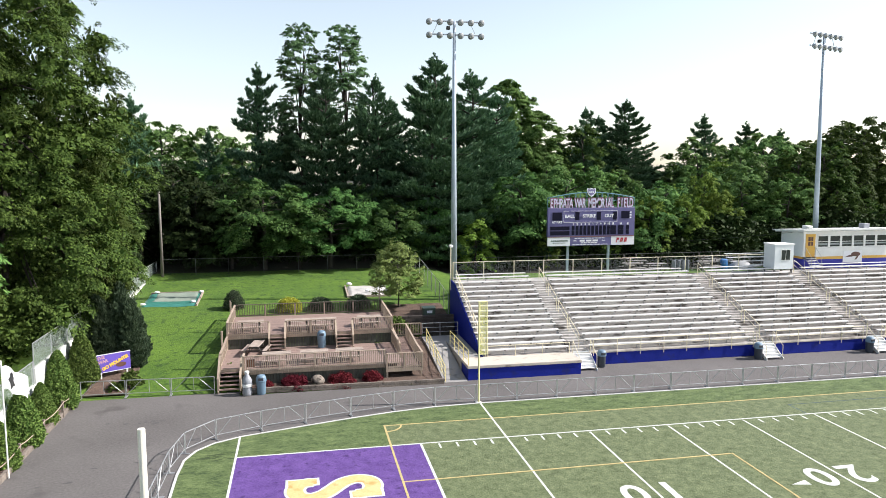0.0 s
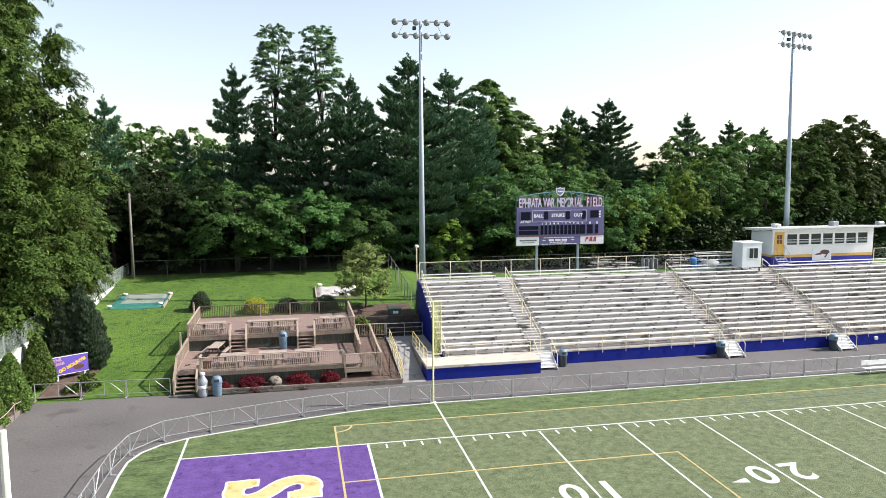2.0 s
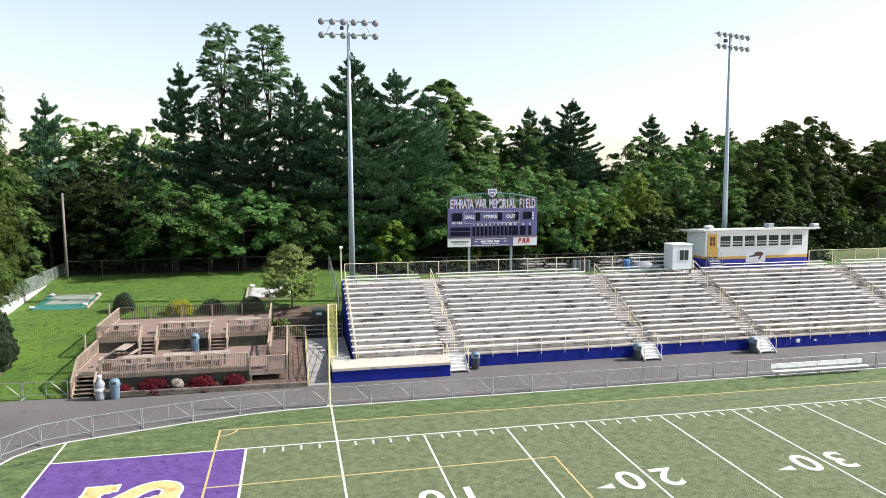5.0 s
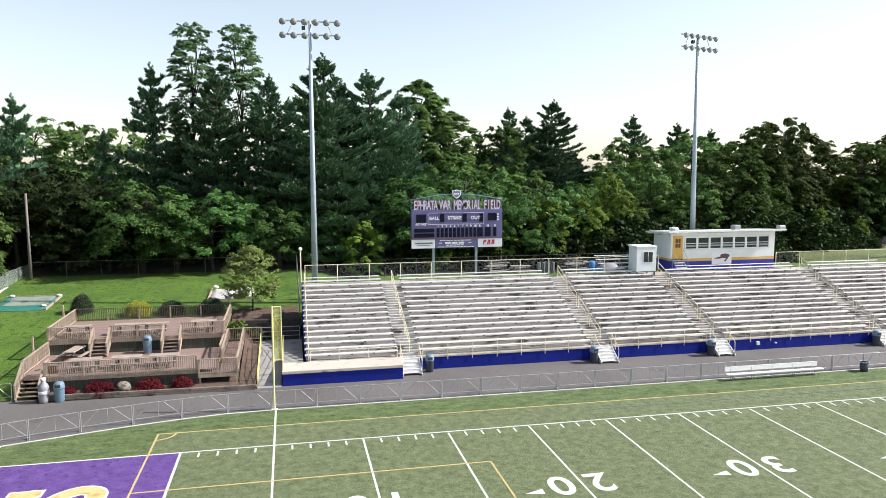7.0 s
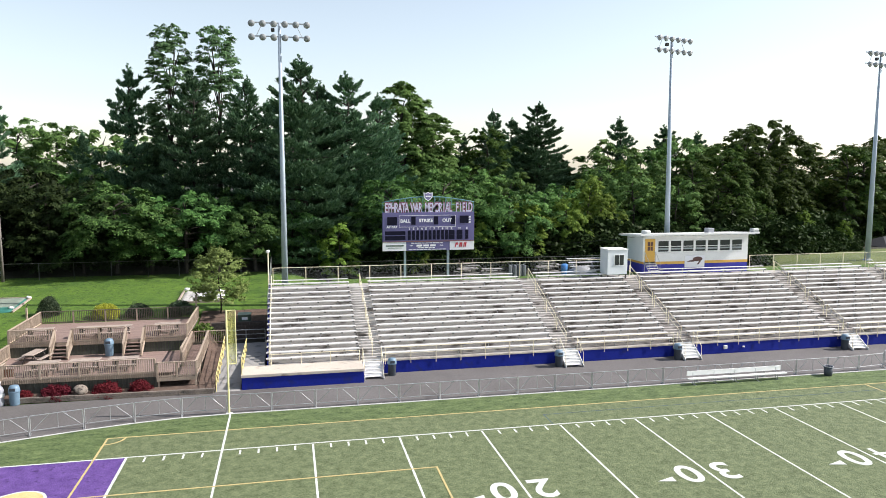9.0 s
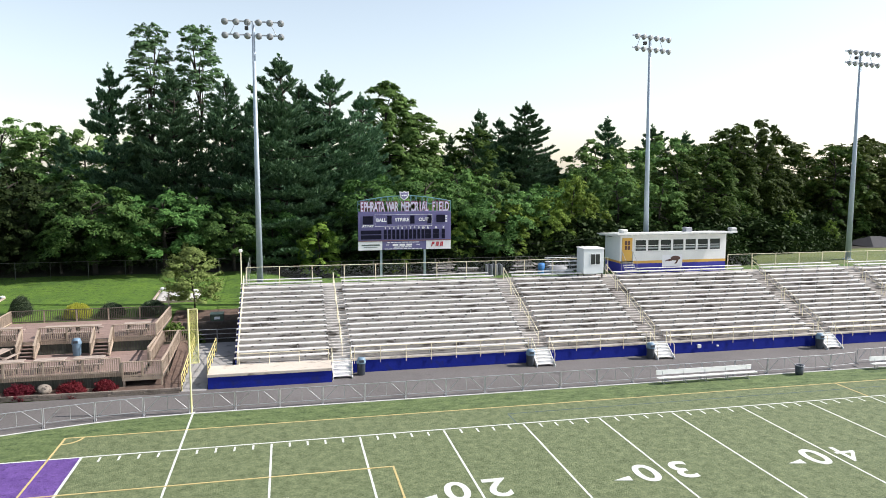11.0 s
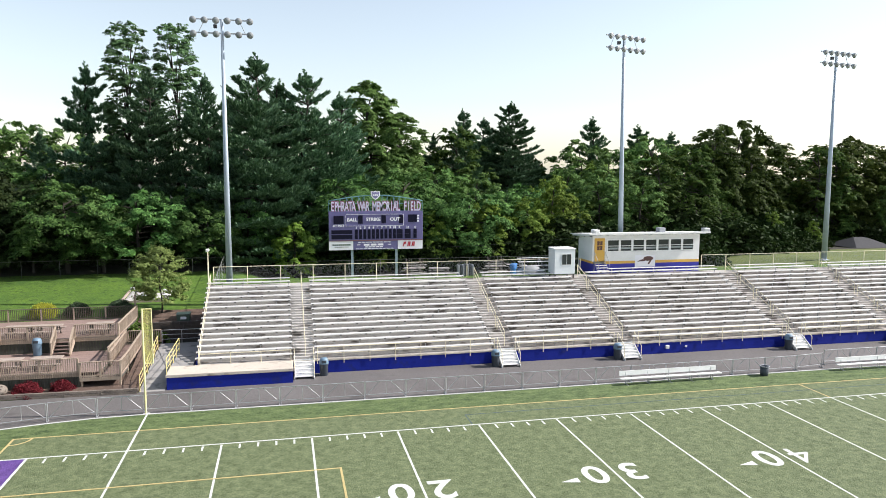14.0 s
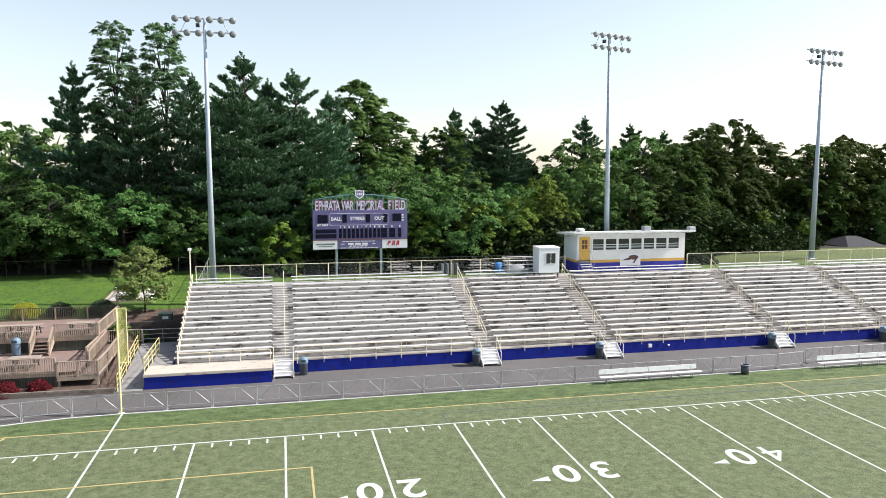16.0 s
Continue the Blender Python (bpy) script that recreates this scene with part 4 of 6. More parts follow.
    for k, ch in enumerate(text):
        if ch != " ":
            x = 0.2 + (W - 0.4) * (k + 0.5) / len(text)
            lettering("letter_back", ch, 1.18, pose(x, 0.1, 11.02, 90, 0, 0), SIGN_MAROON, s, 0.1, 0.02, width=0.46)
            lettering("letter", ch, 1.18, pose(x, 0.07, 11.02, 90, 0, 0), SIGN_LILAC, s, 0.02, 0.02, width=0.46)
    bm = bmesh.new()
    shield = [(-0.5, 0.42), (-0.46, -0.1), (-0.25, -0.36), (0, -0.5), (0.25, -0.36), (0.46, -0.1), (0.5, 0.42), (0.2, 0.36), (0, 0.45), (-0.2, 0.36)]
    slab(bm, shield, -0.03, 0.03)
    bmesh.ops.transform(bm, matrix=pose(4.2, 0.1, 12.08, 90, 0, 0) @ Matrix.Scale(0.86, 4), verts=bm.verts[:])
    sh = part("shield", bm, SIGN_WHITE, s, "white shield with a purple field")
    bm = bmesh.new()
    slab(bm, [(x * 0.78, z * 0.78) for x, z in shield], 0.032, 0.045)
    bmesh.ops.transform(bm, matrix=pose(4.2, 0.1, 12.08, 90, 0, 0) @ Matrix.Scale(0.86, 4), verts=bm.verts[:])
    part("shield_face", bm, mat("lilac shield field", (0.2, 0.18, 0.34), (0.24, 0.22, 0.38), rough=0.5), sh)
    bars(sh, 3.95, 4.45, 0.05, 12.08, 3, SIGN_WHITE, 0.12)


build_scoreboard()


# ---- press box ----
def build_press_box():
    p = thing("press_box", "white press box with purple base and long window row", "press box", at=(0.76, 1.6, -0.24))
    XA, XB, YA, YB, zf, zt = 39.25, 50.1, 21.7, 24.9, 4.85, 8.5
    part("back_wall", boxes((XA, XB, YB - 0.15, YB, zf, zt - 0.26)), PALE_SIDING, p)
    for x in (XA, XB - 0.15):
        part("end_wall", boxes((x, x + 0.15, YA + 0.15, YB - 0.152, 6.05, zt - 0.2)), PALE_SIDING, p)
        part("end_base", boxes((x - 0.004, x + 0.15, YA + 0.15, YB - 0.152, zf, 5.85)), PURPLE_PAINT, p)
        part("end_stripe", boxes((x - 0.002, x + 0.15, YA + 0.15, YB - 0.152, 5.85, 6.05)), OCHRE, p)
    part("front_wall", boxes((XA, 39.42, YA, YA + 0.15, 6.05, zt), (40.45, 40.62, YA, YA + 0.15, 6.05, zt), (39.42, 40.45, YA, YA + 0.15, 8.2, zt),
                             (40.62, XB, YA, YA + 0.15, 6.05, 6.88), (40.62, XB, YA, YA + 0.15, 8.06, zt), (49.58, XB, YA, YA + 0.15, 6.88, 8.06)), WHITE_PAINT, p)
    part("front_base", boxes((XA, XB, YA - 0.006, YA + 0.15, zf, 5.8)), PURPLE_PAINT, p, "purple painted base")
    part("stripe", boxes((40.5, XB, YA - 0.003, YA + 0.15, 5.8, 6.05)), OCHRE, p, "ochre stripe")
    d = part("door", boxes((39.44, 40.43, YA - 0.03, YA + 0.03, 6.05, 8.18)), OCHRE, p, "ochre yellow door with a small window")
    part("door_pane", boxes((39.68, 40.2, YA - 0.04, YA - 0.031, 7.1, 7.92)), SIGN_DARK, d)
    part("door_bar", boxes((39.66, 40.22, YA - 0.048, YA - 0.041, 7.48, 7.53)), OCHRE, d)
    part("door_bar", boxes((39.92, 39.96, YA - 0.048, YA - 0.041, 7.1, 7.92)), OCHRE, d)
    part("door_handle", boxes((40.3, 40.36, YA - 0.09, YA - 0.031, 7.0, 7.06)), GALV, d)
    n, xa, xb = 7, 40.66, 49.56
    w = (xb - xa) / n
    for i in range(n):
        a = xa + i * w
        win = part("window", boxes((a, a + 0.1, YA - 0.02, YA + 0.12, 6.9, 8.05), (a + w - 0.1, a + w, YA - 0.02, YA + 0.12, 6.9, 8.05),
                                   (a + 0.1, a + w - 0.1, YA - 0.02, YA + 0.12, 6.9, 6.98), (a + 0.1, a + w - 0.1, YA - 0.02, YA + 0.12, 7.97, 8.05),
                                   (a + 0.1, a + w - 0.1, YA - 0.01, YA + 0.1, 7.42, 7.47)), TRIM_WHITE, p)
        part("pane", boxes((a + 0.1, a + w - 0.1, YA + 0.05, YA + 0.06, 7.47, 7.97)), GLASS_DARK, win)
        part("pane", boxes((a + 0.1, a + w - 0.1, YA + 0.04, YA + 0.05, 6.98, 7.42)), GLASS_DARK, win)
        part("blind", boxes((a + 0.12, a + w - 0.12, YA + 0.036, YA + 0.039, 7.12 + 0.02 * (i % 3), 7.3)), BLIND, win)
    bm = boxes((38.6, 50.75, 21.0, 25.4, 8.6, 8.7))
    for v in bm.verts:
        v.co.z -= 0.075 * (v.co.y - 21.0)
    roof = part("roof", bm, TRIM_WHITE, p, "white shed roof with wide eaves")
    part("fascia", boxes((38.58, 50.77, 20.97, 20.995, 8.56, 8.72)), TRIM_WHITE, roof)
    for x in np.arange(38.7, 50.6, 0.61):
        part("rafter", beam(bmesh.new(), (x, 21.02, 8.54), (x, 25.1, 8.235), 0.05, 0.12), PALE_SIDING, roof)
    sg = part("sign_panel", boxes((43.5, 45.55, YA - 0.04, YA - 0.008, 5.45, 6.55)), SIGN_WHITE, p, "white panel with a dark emblem")
    bm = bmesh.new()
    a = np.linspace(0, 2 * math.pi, 20)[:-1]
    slab(bm, [(0.28 + 0.5 * math.cos(t), 0.22 + 0.22 * math.sin(t)) for t in a], 0, 0.012)
    slab(bm, [(-0.85, -0.05), (-0.1, -0.02), (0.1, 0.1), (-0.3, 0.16), (-0.6, 0.08)], 0.0, 0.014)
    slab(bm, [(0.2, -0.3), (0.4, -0.3), (0.62, 0.05), (0.45, 0.05)], 0.0, 0.013)
    bmesh.ops.transform(bm, matrix=pose(44.55, YA - 0.042, 6.0, 90, 0, 0), verts=bm.verts[:])
    part("emblem", bm, SIGN_DARK, sg)
    part("loudspeaker", boxes((39.1, 39.75, 21.3, 21.9, 8.67, 9.0), (39.2, 39.65, 21.1, 21.3, 8.72, 8.96), bevel=0.04), WHITE_PAINT, p, "white loudspeaker horn on the roof")
    part("air_unit", boxes((46.4, 47.05, 22.6, 23.3, 8.5, 8.98), bevel=0.04), BOTTLE_GREY, p, "grey ventilation unit on the roof")
    part("loudspeaker", boxes((50.3, 50.95, 21.3, 21.9, 8.66, 9.0), bevel=0.06), GALV, p, "grey loudspeaker on the roof corner")
    st = part("steps", boxes(*[(39.45, 40.45, 20.75 + i * 0.24, 21.02 + i * 0.24, 5.3 + i * 0.2, 5.34 + i * 0.2) for i in range(4)]), ALU, p, "short aluminium steps to the door")
    for x in (39.42, 40.48):
        part("step_rail", tubes([((x, 20.75, 5.1), (x, 20.75, 6.1)), ((x, 20.75, 6.1), (x, 21.65, 6.95)), ((x, 21.65, 5.1), (x, 21.65, 6.95)), ((x, 20.75, 5.15), (x, 21.65, 6.05))], 0.022), GALV, st)


build_press_box()


def build_booth():
    b = thing("camera_booth", "small white booth on legs at the top of the grandstand", "booth", at=(0.5, 1.5, -0.27))
    part("body", boxes((35.1, 37.0, 19.85, 21.4, 5.32, 7.5), bevel=0.02), PALE_SIDING, b)
    part("lid", boxes((35.05, 37.05, 19.8, 21.45, 7.5, 7.58), bevel=0.02), TRIM_WHITE, b)
    fr = part("window", boxes((35.72, 36.66, 19.82, 19.846, 6.1, 7.1)), TRIM_WHITE, b)
    for x in (35.77, 36.22):
        part("pane", boxes((x, x + 0.4, 19.81, 19.818, 6.15, 7.05)), GLASS_DARK, fr)
    for x in (35.2, 36.9):
        for y in (19.95, 21.3):
            part("leg", boxes((x - 0.05, x + 0.05, y - 0.05, y + 0.05, 4.93, 5.32)), DARK_STEEL_AND_GAP, b)


build_booth()


# ---- foul pole and goal post ----
fp = thing("foul_pole", "pale yellow baseball foul pole with wire wing", "foul pole", at=(4.5, 5.66, 0))
part("pole", tubes([((0, 0, 0), (0, 0, 6.2))], 0.055, 10), FOUL_POLE, fp)
part("base", boxes((-0.18, 0.18, -0.12, 0.12, 0.0, 0.06), bevel=0.01), WHITE_PAINT, fp)
part("wing_frame", tubes([((0.0, 0, 6.18), (0.5, 0.02, 6.18)), ((0.5, 0.02, 6.18), (0.5, 0.02, 3.0)), ((0, 0, 3.0), (0.5, 0.02, 3.0))], 0.03), FOUL_POLE, fp)
bm = bmesh.new()
bm.faces.new([bm.verts.new(v) for v in ((0.05, 0, 3.02), (0.48, 0.02, 3.02), (0.48, 0.02, 6.16), (0.05, 0, 6.16))])
part("wing_mesh", bm, WIRE_YELLOW, fp)

gp = thing("goal_post", "cream white football goal post behind the end zone", "goal post", at=(-8.97, -24.2, 0.07))
part("upright", tubes([((0, 3.6, 3.05), (0, 3.6, 8.98))], 0.074, 12), CREAM_POST, gp)
part("upright", tubes([((0, -3.6, 3.05), (0, -3.6, 8.98))], 0.074, 12), CREAM_POST, gp)
part("crossbar", tubes([((0, -3.6, 3.05), (0, 3.6, 3.05))], 0.085, 12), CREAM_POST, gp)
part("gooseneck", tubes([((-1.8, 0, -0.07), (-1.8, 0, 2.2)), ((-1.8, 0, 2.2), (-1.2, 0, 2.9)), ((-1.2, 0, 2.9), (0, 0, 3.02))], 0.1, 12), CREAM_POST, gp)


# ---- timber terrace ----
def railing(parent, p, q, h=0.95, posts=2, fill=0.13, name="railing", post_foot=0.0, lift=0.09, wood=None, tail=0.0):
    """A timber railing from p to q: posts, two rails and upright balusters."""
    wood = wood or RAIL_WOOD
    p, q = Vector(p), Vector(q)
    d = q - p
    flat = Vector((d.x, d.y, 0))
    r = new(name)
    r.empty_display_size = 0.2
    r.parent = parent
    up = Vector((0, 0, 1))
    part("cap_rail", beam(bmesh.new(), p + up * h, q + up * h, 0.13, 0.04), wood, r)
    part("bottom_rail", beam(bmesh.new(), p + up * lift, q + up * lift, 0.04, 0.09), wood, r)
    n = max(2, posts)
    for i in range(n):
        v = p.lerp(q, i / (n - 1))
        part("post", boxes((v.x - 0.05, v.x + 0.05, v.y - 0.05, v.y + 0.05, v.z - post_foot, v.z + h - 0.02)), RAIL_WOOD, r)
    count = int(flat.length / fill)
    bm = boxes((-0.02, 0.02, -0.02, 0.02, -tail, h - lift - 0.06))
    me = bpy.data.meshes.new("baluster")
    bm.to_mesh(me)
    bm.free()
    me.materials.append(wood)
    turn = math.degrees(math.atan2(d.y, d.x))
    for i in range(count):
        v = p.lerp(q, (i + 0.5) / count)
        piece("baluster", me, r, pose(v.x, v.y, v.z + lift + 0.04, 0, 0, turn))
    return r


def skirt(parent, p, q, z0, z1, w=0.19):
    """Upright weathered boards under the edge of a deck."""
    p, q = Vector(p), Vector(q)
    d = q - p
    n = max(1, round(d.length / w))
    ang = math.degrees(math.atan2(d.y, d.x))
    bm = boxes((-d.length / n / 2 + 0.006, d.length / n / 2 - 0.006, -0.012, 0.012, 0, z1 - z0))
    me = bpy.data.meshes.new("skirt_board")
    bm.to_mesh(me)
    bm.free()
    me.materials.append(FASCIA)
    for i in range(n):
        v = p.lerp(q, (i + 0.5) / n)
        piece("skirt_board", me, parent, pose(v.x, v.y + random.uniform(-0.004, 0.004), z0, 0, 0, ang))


def deck_floor(parent, x0, x1, y0, y1, z, w=0.145):
    """Boards that run across the deck, with narrow gaps."""
    n = round((y1 - y0) / w)
    s = (y1 - y0) / n
    bm = boxes((x0, x1, 0.004, s - 0.004, z - 0.035, z))
    me = bpy.data.meshes.new("deck_board")
    bm.to_mesh(me)
    bm.free()
    me.materials.append(DECK)
    for i in range(n):
        piece("deck_board", me, parent, pose(0, y0 + i * s, random.uniform(-0.002, 0.002)))
    part("joists", boxes((x0 + 0.03, x1 - 0.03, y0 + 0.03, y1 - 0.03, z - 0.2, z - 0.04)), FASCIA, parent)
    part("rim_board", boxes((x0 - 0.02, x1 + 0.02, y0 - 0.045, y0 - 0.002, z - 0.24, z - 0.002)), RAIL_WOOD, parent)


def timber_stairs(parent, x0, x1, y_top, z_low, z_top, n, rails=True):
    """A flight that comes down towards the field."""
    rise, run = (z_top - z_low) / n, 0.28
    s = new("stairs")
    s.parent = parent
    for i in range(1, n):
        z, y = z_top - i * rise, y_top - i * run
        part("tread", boxes((x0 + 0.04, x1 - 0.04, y, y + run + 0.02, z - 0.04, z)), DECK, s)
    for x in (x0, x1):
        part("stringer", beam(bmesh.new(), (x, y_top, z_top - 0.18), (x, y_top - (n - 0.4) * run, z_low + 0.05), 0.05, 0.26), RAIL_WOOD, s)
    if rails:
        for x in (x0, x1):
            railing(parent, (x, y_top, z_top), (x, y_top - (n - 0.6) * run, z_low + 0.05), 0.9, 2, 0.13, "stair_railing", 0.0, 0.16)
    return s


ZL, ZU, YF, YM, YB, XL, XR = 1.15, 2.12, 11.35, 17.2, 24.0, -11.05, 0.75
lower = thing("lower_deck", "reddish brown timber deck with tan railings and steps", "deck")
deck_floor(lower, XL, XR, YF + 0.75, YM, ZL)
for k in range(5):
    part("front_board", boxes((-9.6, XR, YF + 0.149 * k, YF + 0.149 * k + 0.142, ZL - 0.035, ZL)), DECK, lower)
part("rim_board", boxes((-9.6, -0.45, YF - 0.045, YF - 0.002, ZL - 0.24, ZL - 0.002)), RAIL_WOOD, lower)
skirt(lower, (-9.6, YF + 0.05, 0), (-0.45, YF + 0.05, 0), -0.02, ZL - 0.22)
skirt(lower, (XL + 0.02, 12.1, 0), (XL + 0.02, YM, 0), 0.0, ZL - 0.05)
for x in (-9.55, -6.5, -3.5, -0.5):
    part("pier", boxes((x - 0.07, x + 0.07, YF - 0.03, YF + 0.02, -0.05, ZL - 0.2)), FASCIA, lower)
railing(lower, (-9.55, YF - 0.075, ZL), (-0.5, YF - 0.075, ZL), 0.98, 5, tail=0.34)
railing(lower, (XL, 12.15, ZL), (XL, YM - 0.05, ZL), 0.98, 3)
railing(lower, (-9.55, YF + 0.03, ZL), (-9.55, 12.15, ZL), 0.98, 2)
timber_stairs(lower, -11.05, -9.7, 12.1, 0.0, ZL, 6)
railing(lower, (XR, 13.8, ZL), (XR, YM, ZL), 0.98, 3)
part("notice", boxes((-9.35, -8.8, YF - 0.03, YF - 0.005, ZL + 0.25, ZL + 0.75)), mat("brown notice", (0.3, 0.13, 0.07), (0.25, 0.11, 0.06)), lower, "small brown notice board")
for x, y, z in ((XL - 0.08, 14.4, ZL - 0.3),):
    part("lamp_post", boxes((x - 0.06, x + 0.06, y - 0.06, y + 0.06, z, z + 2.3), bevel=0.01), RAIL_WOOD, lower, "bare wooden lamp post")

upper = thing("upper_deck", "raised reddish brown timber deck with tan railings", "deck")
deck_floor(upper, XL, XR, YM, YB, ZU)
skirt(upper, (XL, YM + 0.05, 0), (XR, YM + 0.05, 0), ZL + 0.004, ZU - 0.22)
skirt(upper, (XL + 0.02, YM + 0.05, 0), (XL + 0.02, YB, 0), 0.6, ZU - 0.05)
for a, b, n in ((XL, -8.15, 2), (-6.95, -3.45, 3), (-2.15, XR, 2)):
    railing(upper, (a, YM - 0.04, ZU), (b, YM - 0.04, ZU), 0.98, n, tail=0.34)
railing(upper, (XL, YM + 0.04, ZU), (XL, YB, ZU), 0.98, 4)
railing(upper, (XL, YB - 0.04, ZU), (XR, YB - 0.04, ZU), 0.98, 6, wood=DARK_RAIL)
railing(upper, (XR, YM + 0.04, ZU), (XR, YB, ZU), 0.98, 4)
for a, b in ((-8.1, -7.0), (-3.4, -2.2)):
    timber_stairs(upper, a, b, YM - 0.01, ZL, ZU, 5)
for x, y in ((XL - 0.08, 21.2), (0.6, YB + 0.1)):
    part("lamp_post", boxes((x - 0.06, x + 0.06, y - 0.06, y + 0.06, 1.5, ZU + 1.85), bevel=0.01), RAIL_WOOD, upper, "bare wooden lamp post")
    part("lamp_hook", tubes([((x, y, ZU + 1.85), (x + 0.12, y, ZU + 2.15)), ((x + 0.12, y, ZU + 2.15), (x + 0.3, y, ZU + 2.05))], 0.02), BLACK, upper)

ramp = thing("timber_ramp", "tan timber ramp and landing beside the deck", "ramp")
deck_floor(ramp, -0.4, 2.05, YF - 0.1, 13.75, 0.85)
for k in range(36):
    y = 13.77 + k * 0.145
    z = 0.85 + 0.3 * (k + 1) / 36
    part("ramp_board", boxes((0.86, 2.05, y, y + 0.138, z - 0.035, z)), DECK, ramp)
railing(ramp, (-0.38, YF - 0.13, 0.85), (2.03, YF - 0.13, 0.85), 1.0, 3, tail=0.34)
railing(ramp, (2.03, YF - 0.08, 0.85), (2.03, 13.75, 0.85), 1.0, 2)
railing(ramp, (2.03, 13.75, 0.85), (2.03, 18.9, 1.15), 1.0, 4)
railing(ramp, (0.88, 13.75, 0.85), (0.88, 18.9, 1.15), 1.0, 3)
railing(ramp, (0.95, 19.2, 1.1), (3.3, 19.2, 1.1), 0.95, 3)
for x, y in ((-0.32, YF), (1.97, YF), (-0.32, 13.6), (1.97, 13.6), (1.97, 16.2), (0.95, 16.2), (1.97, 18.8), (0.95, 18.8), (3.25, 19.2)):
    part("pier", boxes((x - 0.06, x + 0.06, y - 0.06, y + 0.06, -0.1, 0.82 if y < 14 else 1.0)), RAIL_WOOD, ramp)


# ---- beds, timbers and walls round the terrace ----
def bed(name, outline, h, label, lift=0.05):
    """A mulched bed that follows the slope under it."""
    (x0, y0), (x1, y1) = outline
    nx, ny = max(2, int((x1 - x0) / 0.4)), max(2, int((y1 - y0) / 0.4))
    bm = bmesh.new()
    g = [[bm.verts.new((x, y, max(h, ground_z(x, y) + lift) + 0.03 * noise.noise((x * 2.1, y * 2.1, 0)))) for x in np.linspace(x0, x1, nx + 1)] for y in np.linspace(y0, y1, ny + 1)]
    for a, b in zip(g, g[1:]):
        for i in range(nx):
            bm.faces.new((a[i], a[i + 1], b[i + 1], b[i]))
    ext = bmesh.ops.extrude_face_region(bm, geom=bm.faces[:])
    bmesh.ops.translate(bm, verts=[v for v in ext["geom"] if isinstance(v, bmesh.types.BMVert)], vec=(0, 0, -0.35))
    bmesh.ops.recalc_face_normals(bm, faces=bm.faces[:])
    part(name, bm, MULCH, None, label, "structure")["category"] = "garden bed"


bed("mulch_bed", ((-9.6, 10.35), (3.2, 13.9)), 0.22, "brown mulch bed in front of the deck")
bed("mulch_slope", ((2.1, 11.3), (3.25, 20.9)), 0.25, "brown mulch slope between deck and ramp", 0.1)
bed("mulch_bank", ((0.85, 21.6), (6.2, 26.4)), 0.25, "brown mulch bank above the retaining wall", 0.08)
bed("sign_bed", ((-19.1, 11.3), (-16.6, 17.4)), 0.12, "brown mulch bed under the sign", 0.08)
bed("hedge_bed", ((-20.4, -12), (-19.35, 11.3)), 0.28, "brown mulch strip under the hedge")
tw = thing("timber_wall", "low wall of old stacked landscape timbers", "retaining wall")
for c in range(2):
    for k in range(6):
        x = -9.6 + 2.14 * k + 0.3 * (c % 2)
        x2 = min(3.3, x + 2.12)
        y = 10.36 - 0.03 * (x + 9.6)
        part("timber", boxes((x, x2, y - 0.16, y, 0.0 + 0.17 * c, 0.165 + 0.17 * c), bevel=0.012), TIMBER, tw)
ek = thing("timber_edge", "weathered timber edging along the yard", "edging")
for k in range(7):
    part("timber", boxes((-19.36, -19.2, -5.6 + 2.4 * k, -3.22 + 2.4 * k, -0.02, 0.3), bevel=0.012), TIMBER, ek)
sb = thing("timber_edge", "old timber along the front of the sign bed", "edging")
part("timber", boxes((-19.15, -16.5, 11.3, 11.45, -0.05, 0.16), bevel=0.012), TIMBER, sb)
rw = thing("retaining_wall", "dark block retaining wall in the shade of the grandstand", "retaining wall")
for c in range(6):
    for k in range(8):
        x = 1.75 + 0.58 * k + 0.29 * (c % 2)
        part("block", boxes((x, min(6.33, x + 0.57), 21.2, 21.5, 0.7 + 0.25 * c, 0.945 + 0.25 * c), bevel=0.012), DARK_BLOCK, rw)
white = thing("boundary_wall", "whitewashed boundary wall beside the yard", "wall", kind="structure")
part("wall", boxes((-20.62, -20.4, 7.6, 43.5, -0.1, 3.0)), WHITE_WALL, white)
part("wall", boxes((-20.62, -20.4, -14, 7.598, -0.1, 2.1)), WHITE_WALL, white)
link_fence([(-20.5, 7.7, 3.0), (-20.5, 43.4, 3.0)], 1.4, SCREEN, GALV, "grey green screened chain link fence on the white wall", 2.9)
link_fence([(-20.5, -14, 2.1), (-20.5, 7.55, 2.1)], 1.3, SCREEN, GALV, "grey green screened chain link fence on the white wall", 2.9)
link_fence([(x, 40.6, ground_z(x, 40.6)) for x in (-19.4, -13, -6, 0, 6.3)], 1.65, WIRE_DARK, SHADED_GALV, "chain link fence in front of the dark wood", 3.2)
link_fence([(6.3, y, ground_z(6.3, y)) for y in (23.2, 27, 31, 35, 40.6)], 1.75, WIRE, GALV, "galvanised chain link fence up the lawn", 2.4)
link_fence([(x, 42.0, ground_z(x, 42.0)) for x in (12.5, 30, 50, 64)], 1.9, WIRE_DARK, SHADED_GALV, "chain link fence in front of the dark wood", 3.2)


# ---- trees ----
RNG = np.random.default_rng(5)


def unit(n):
    v = RNG.normal(size=(n, 3))
    return v / np.linalg.norm(v, axis=1, keepdims=True)


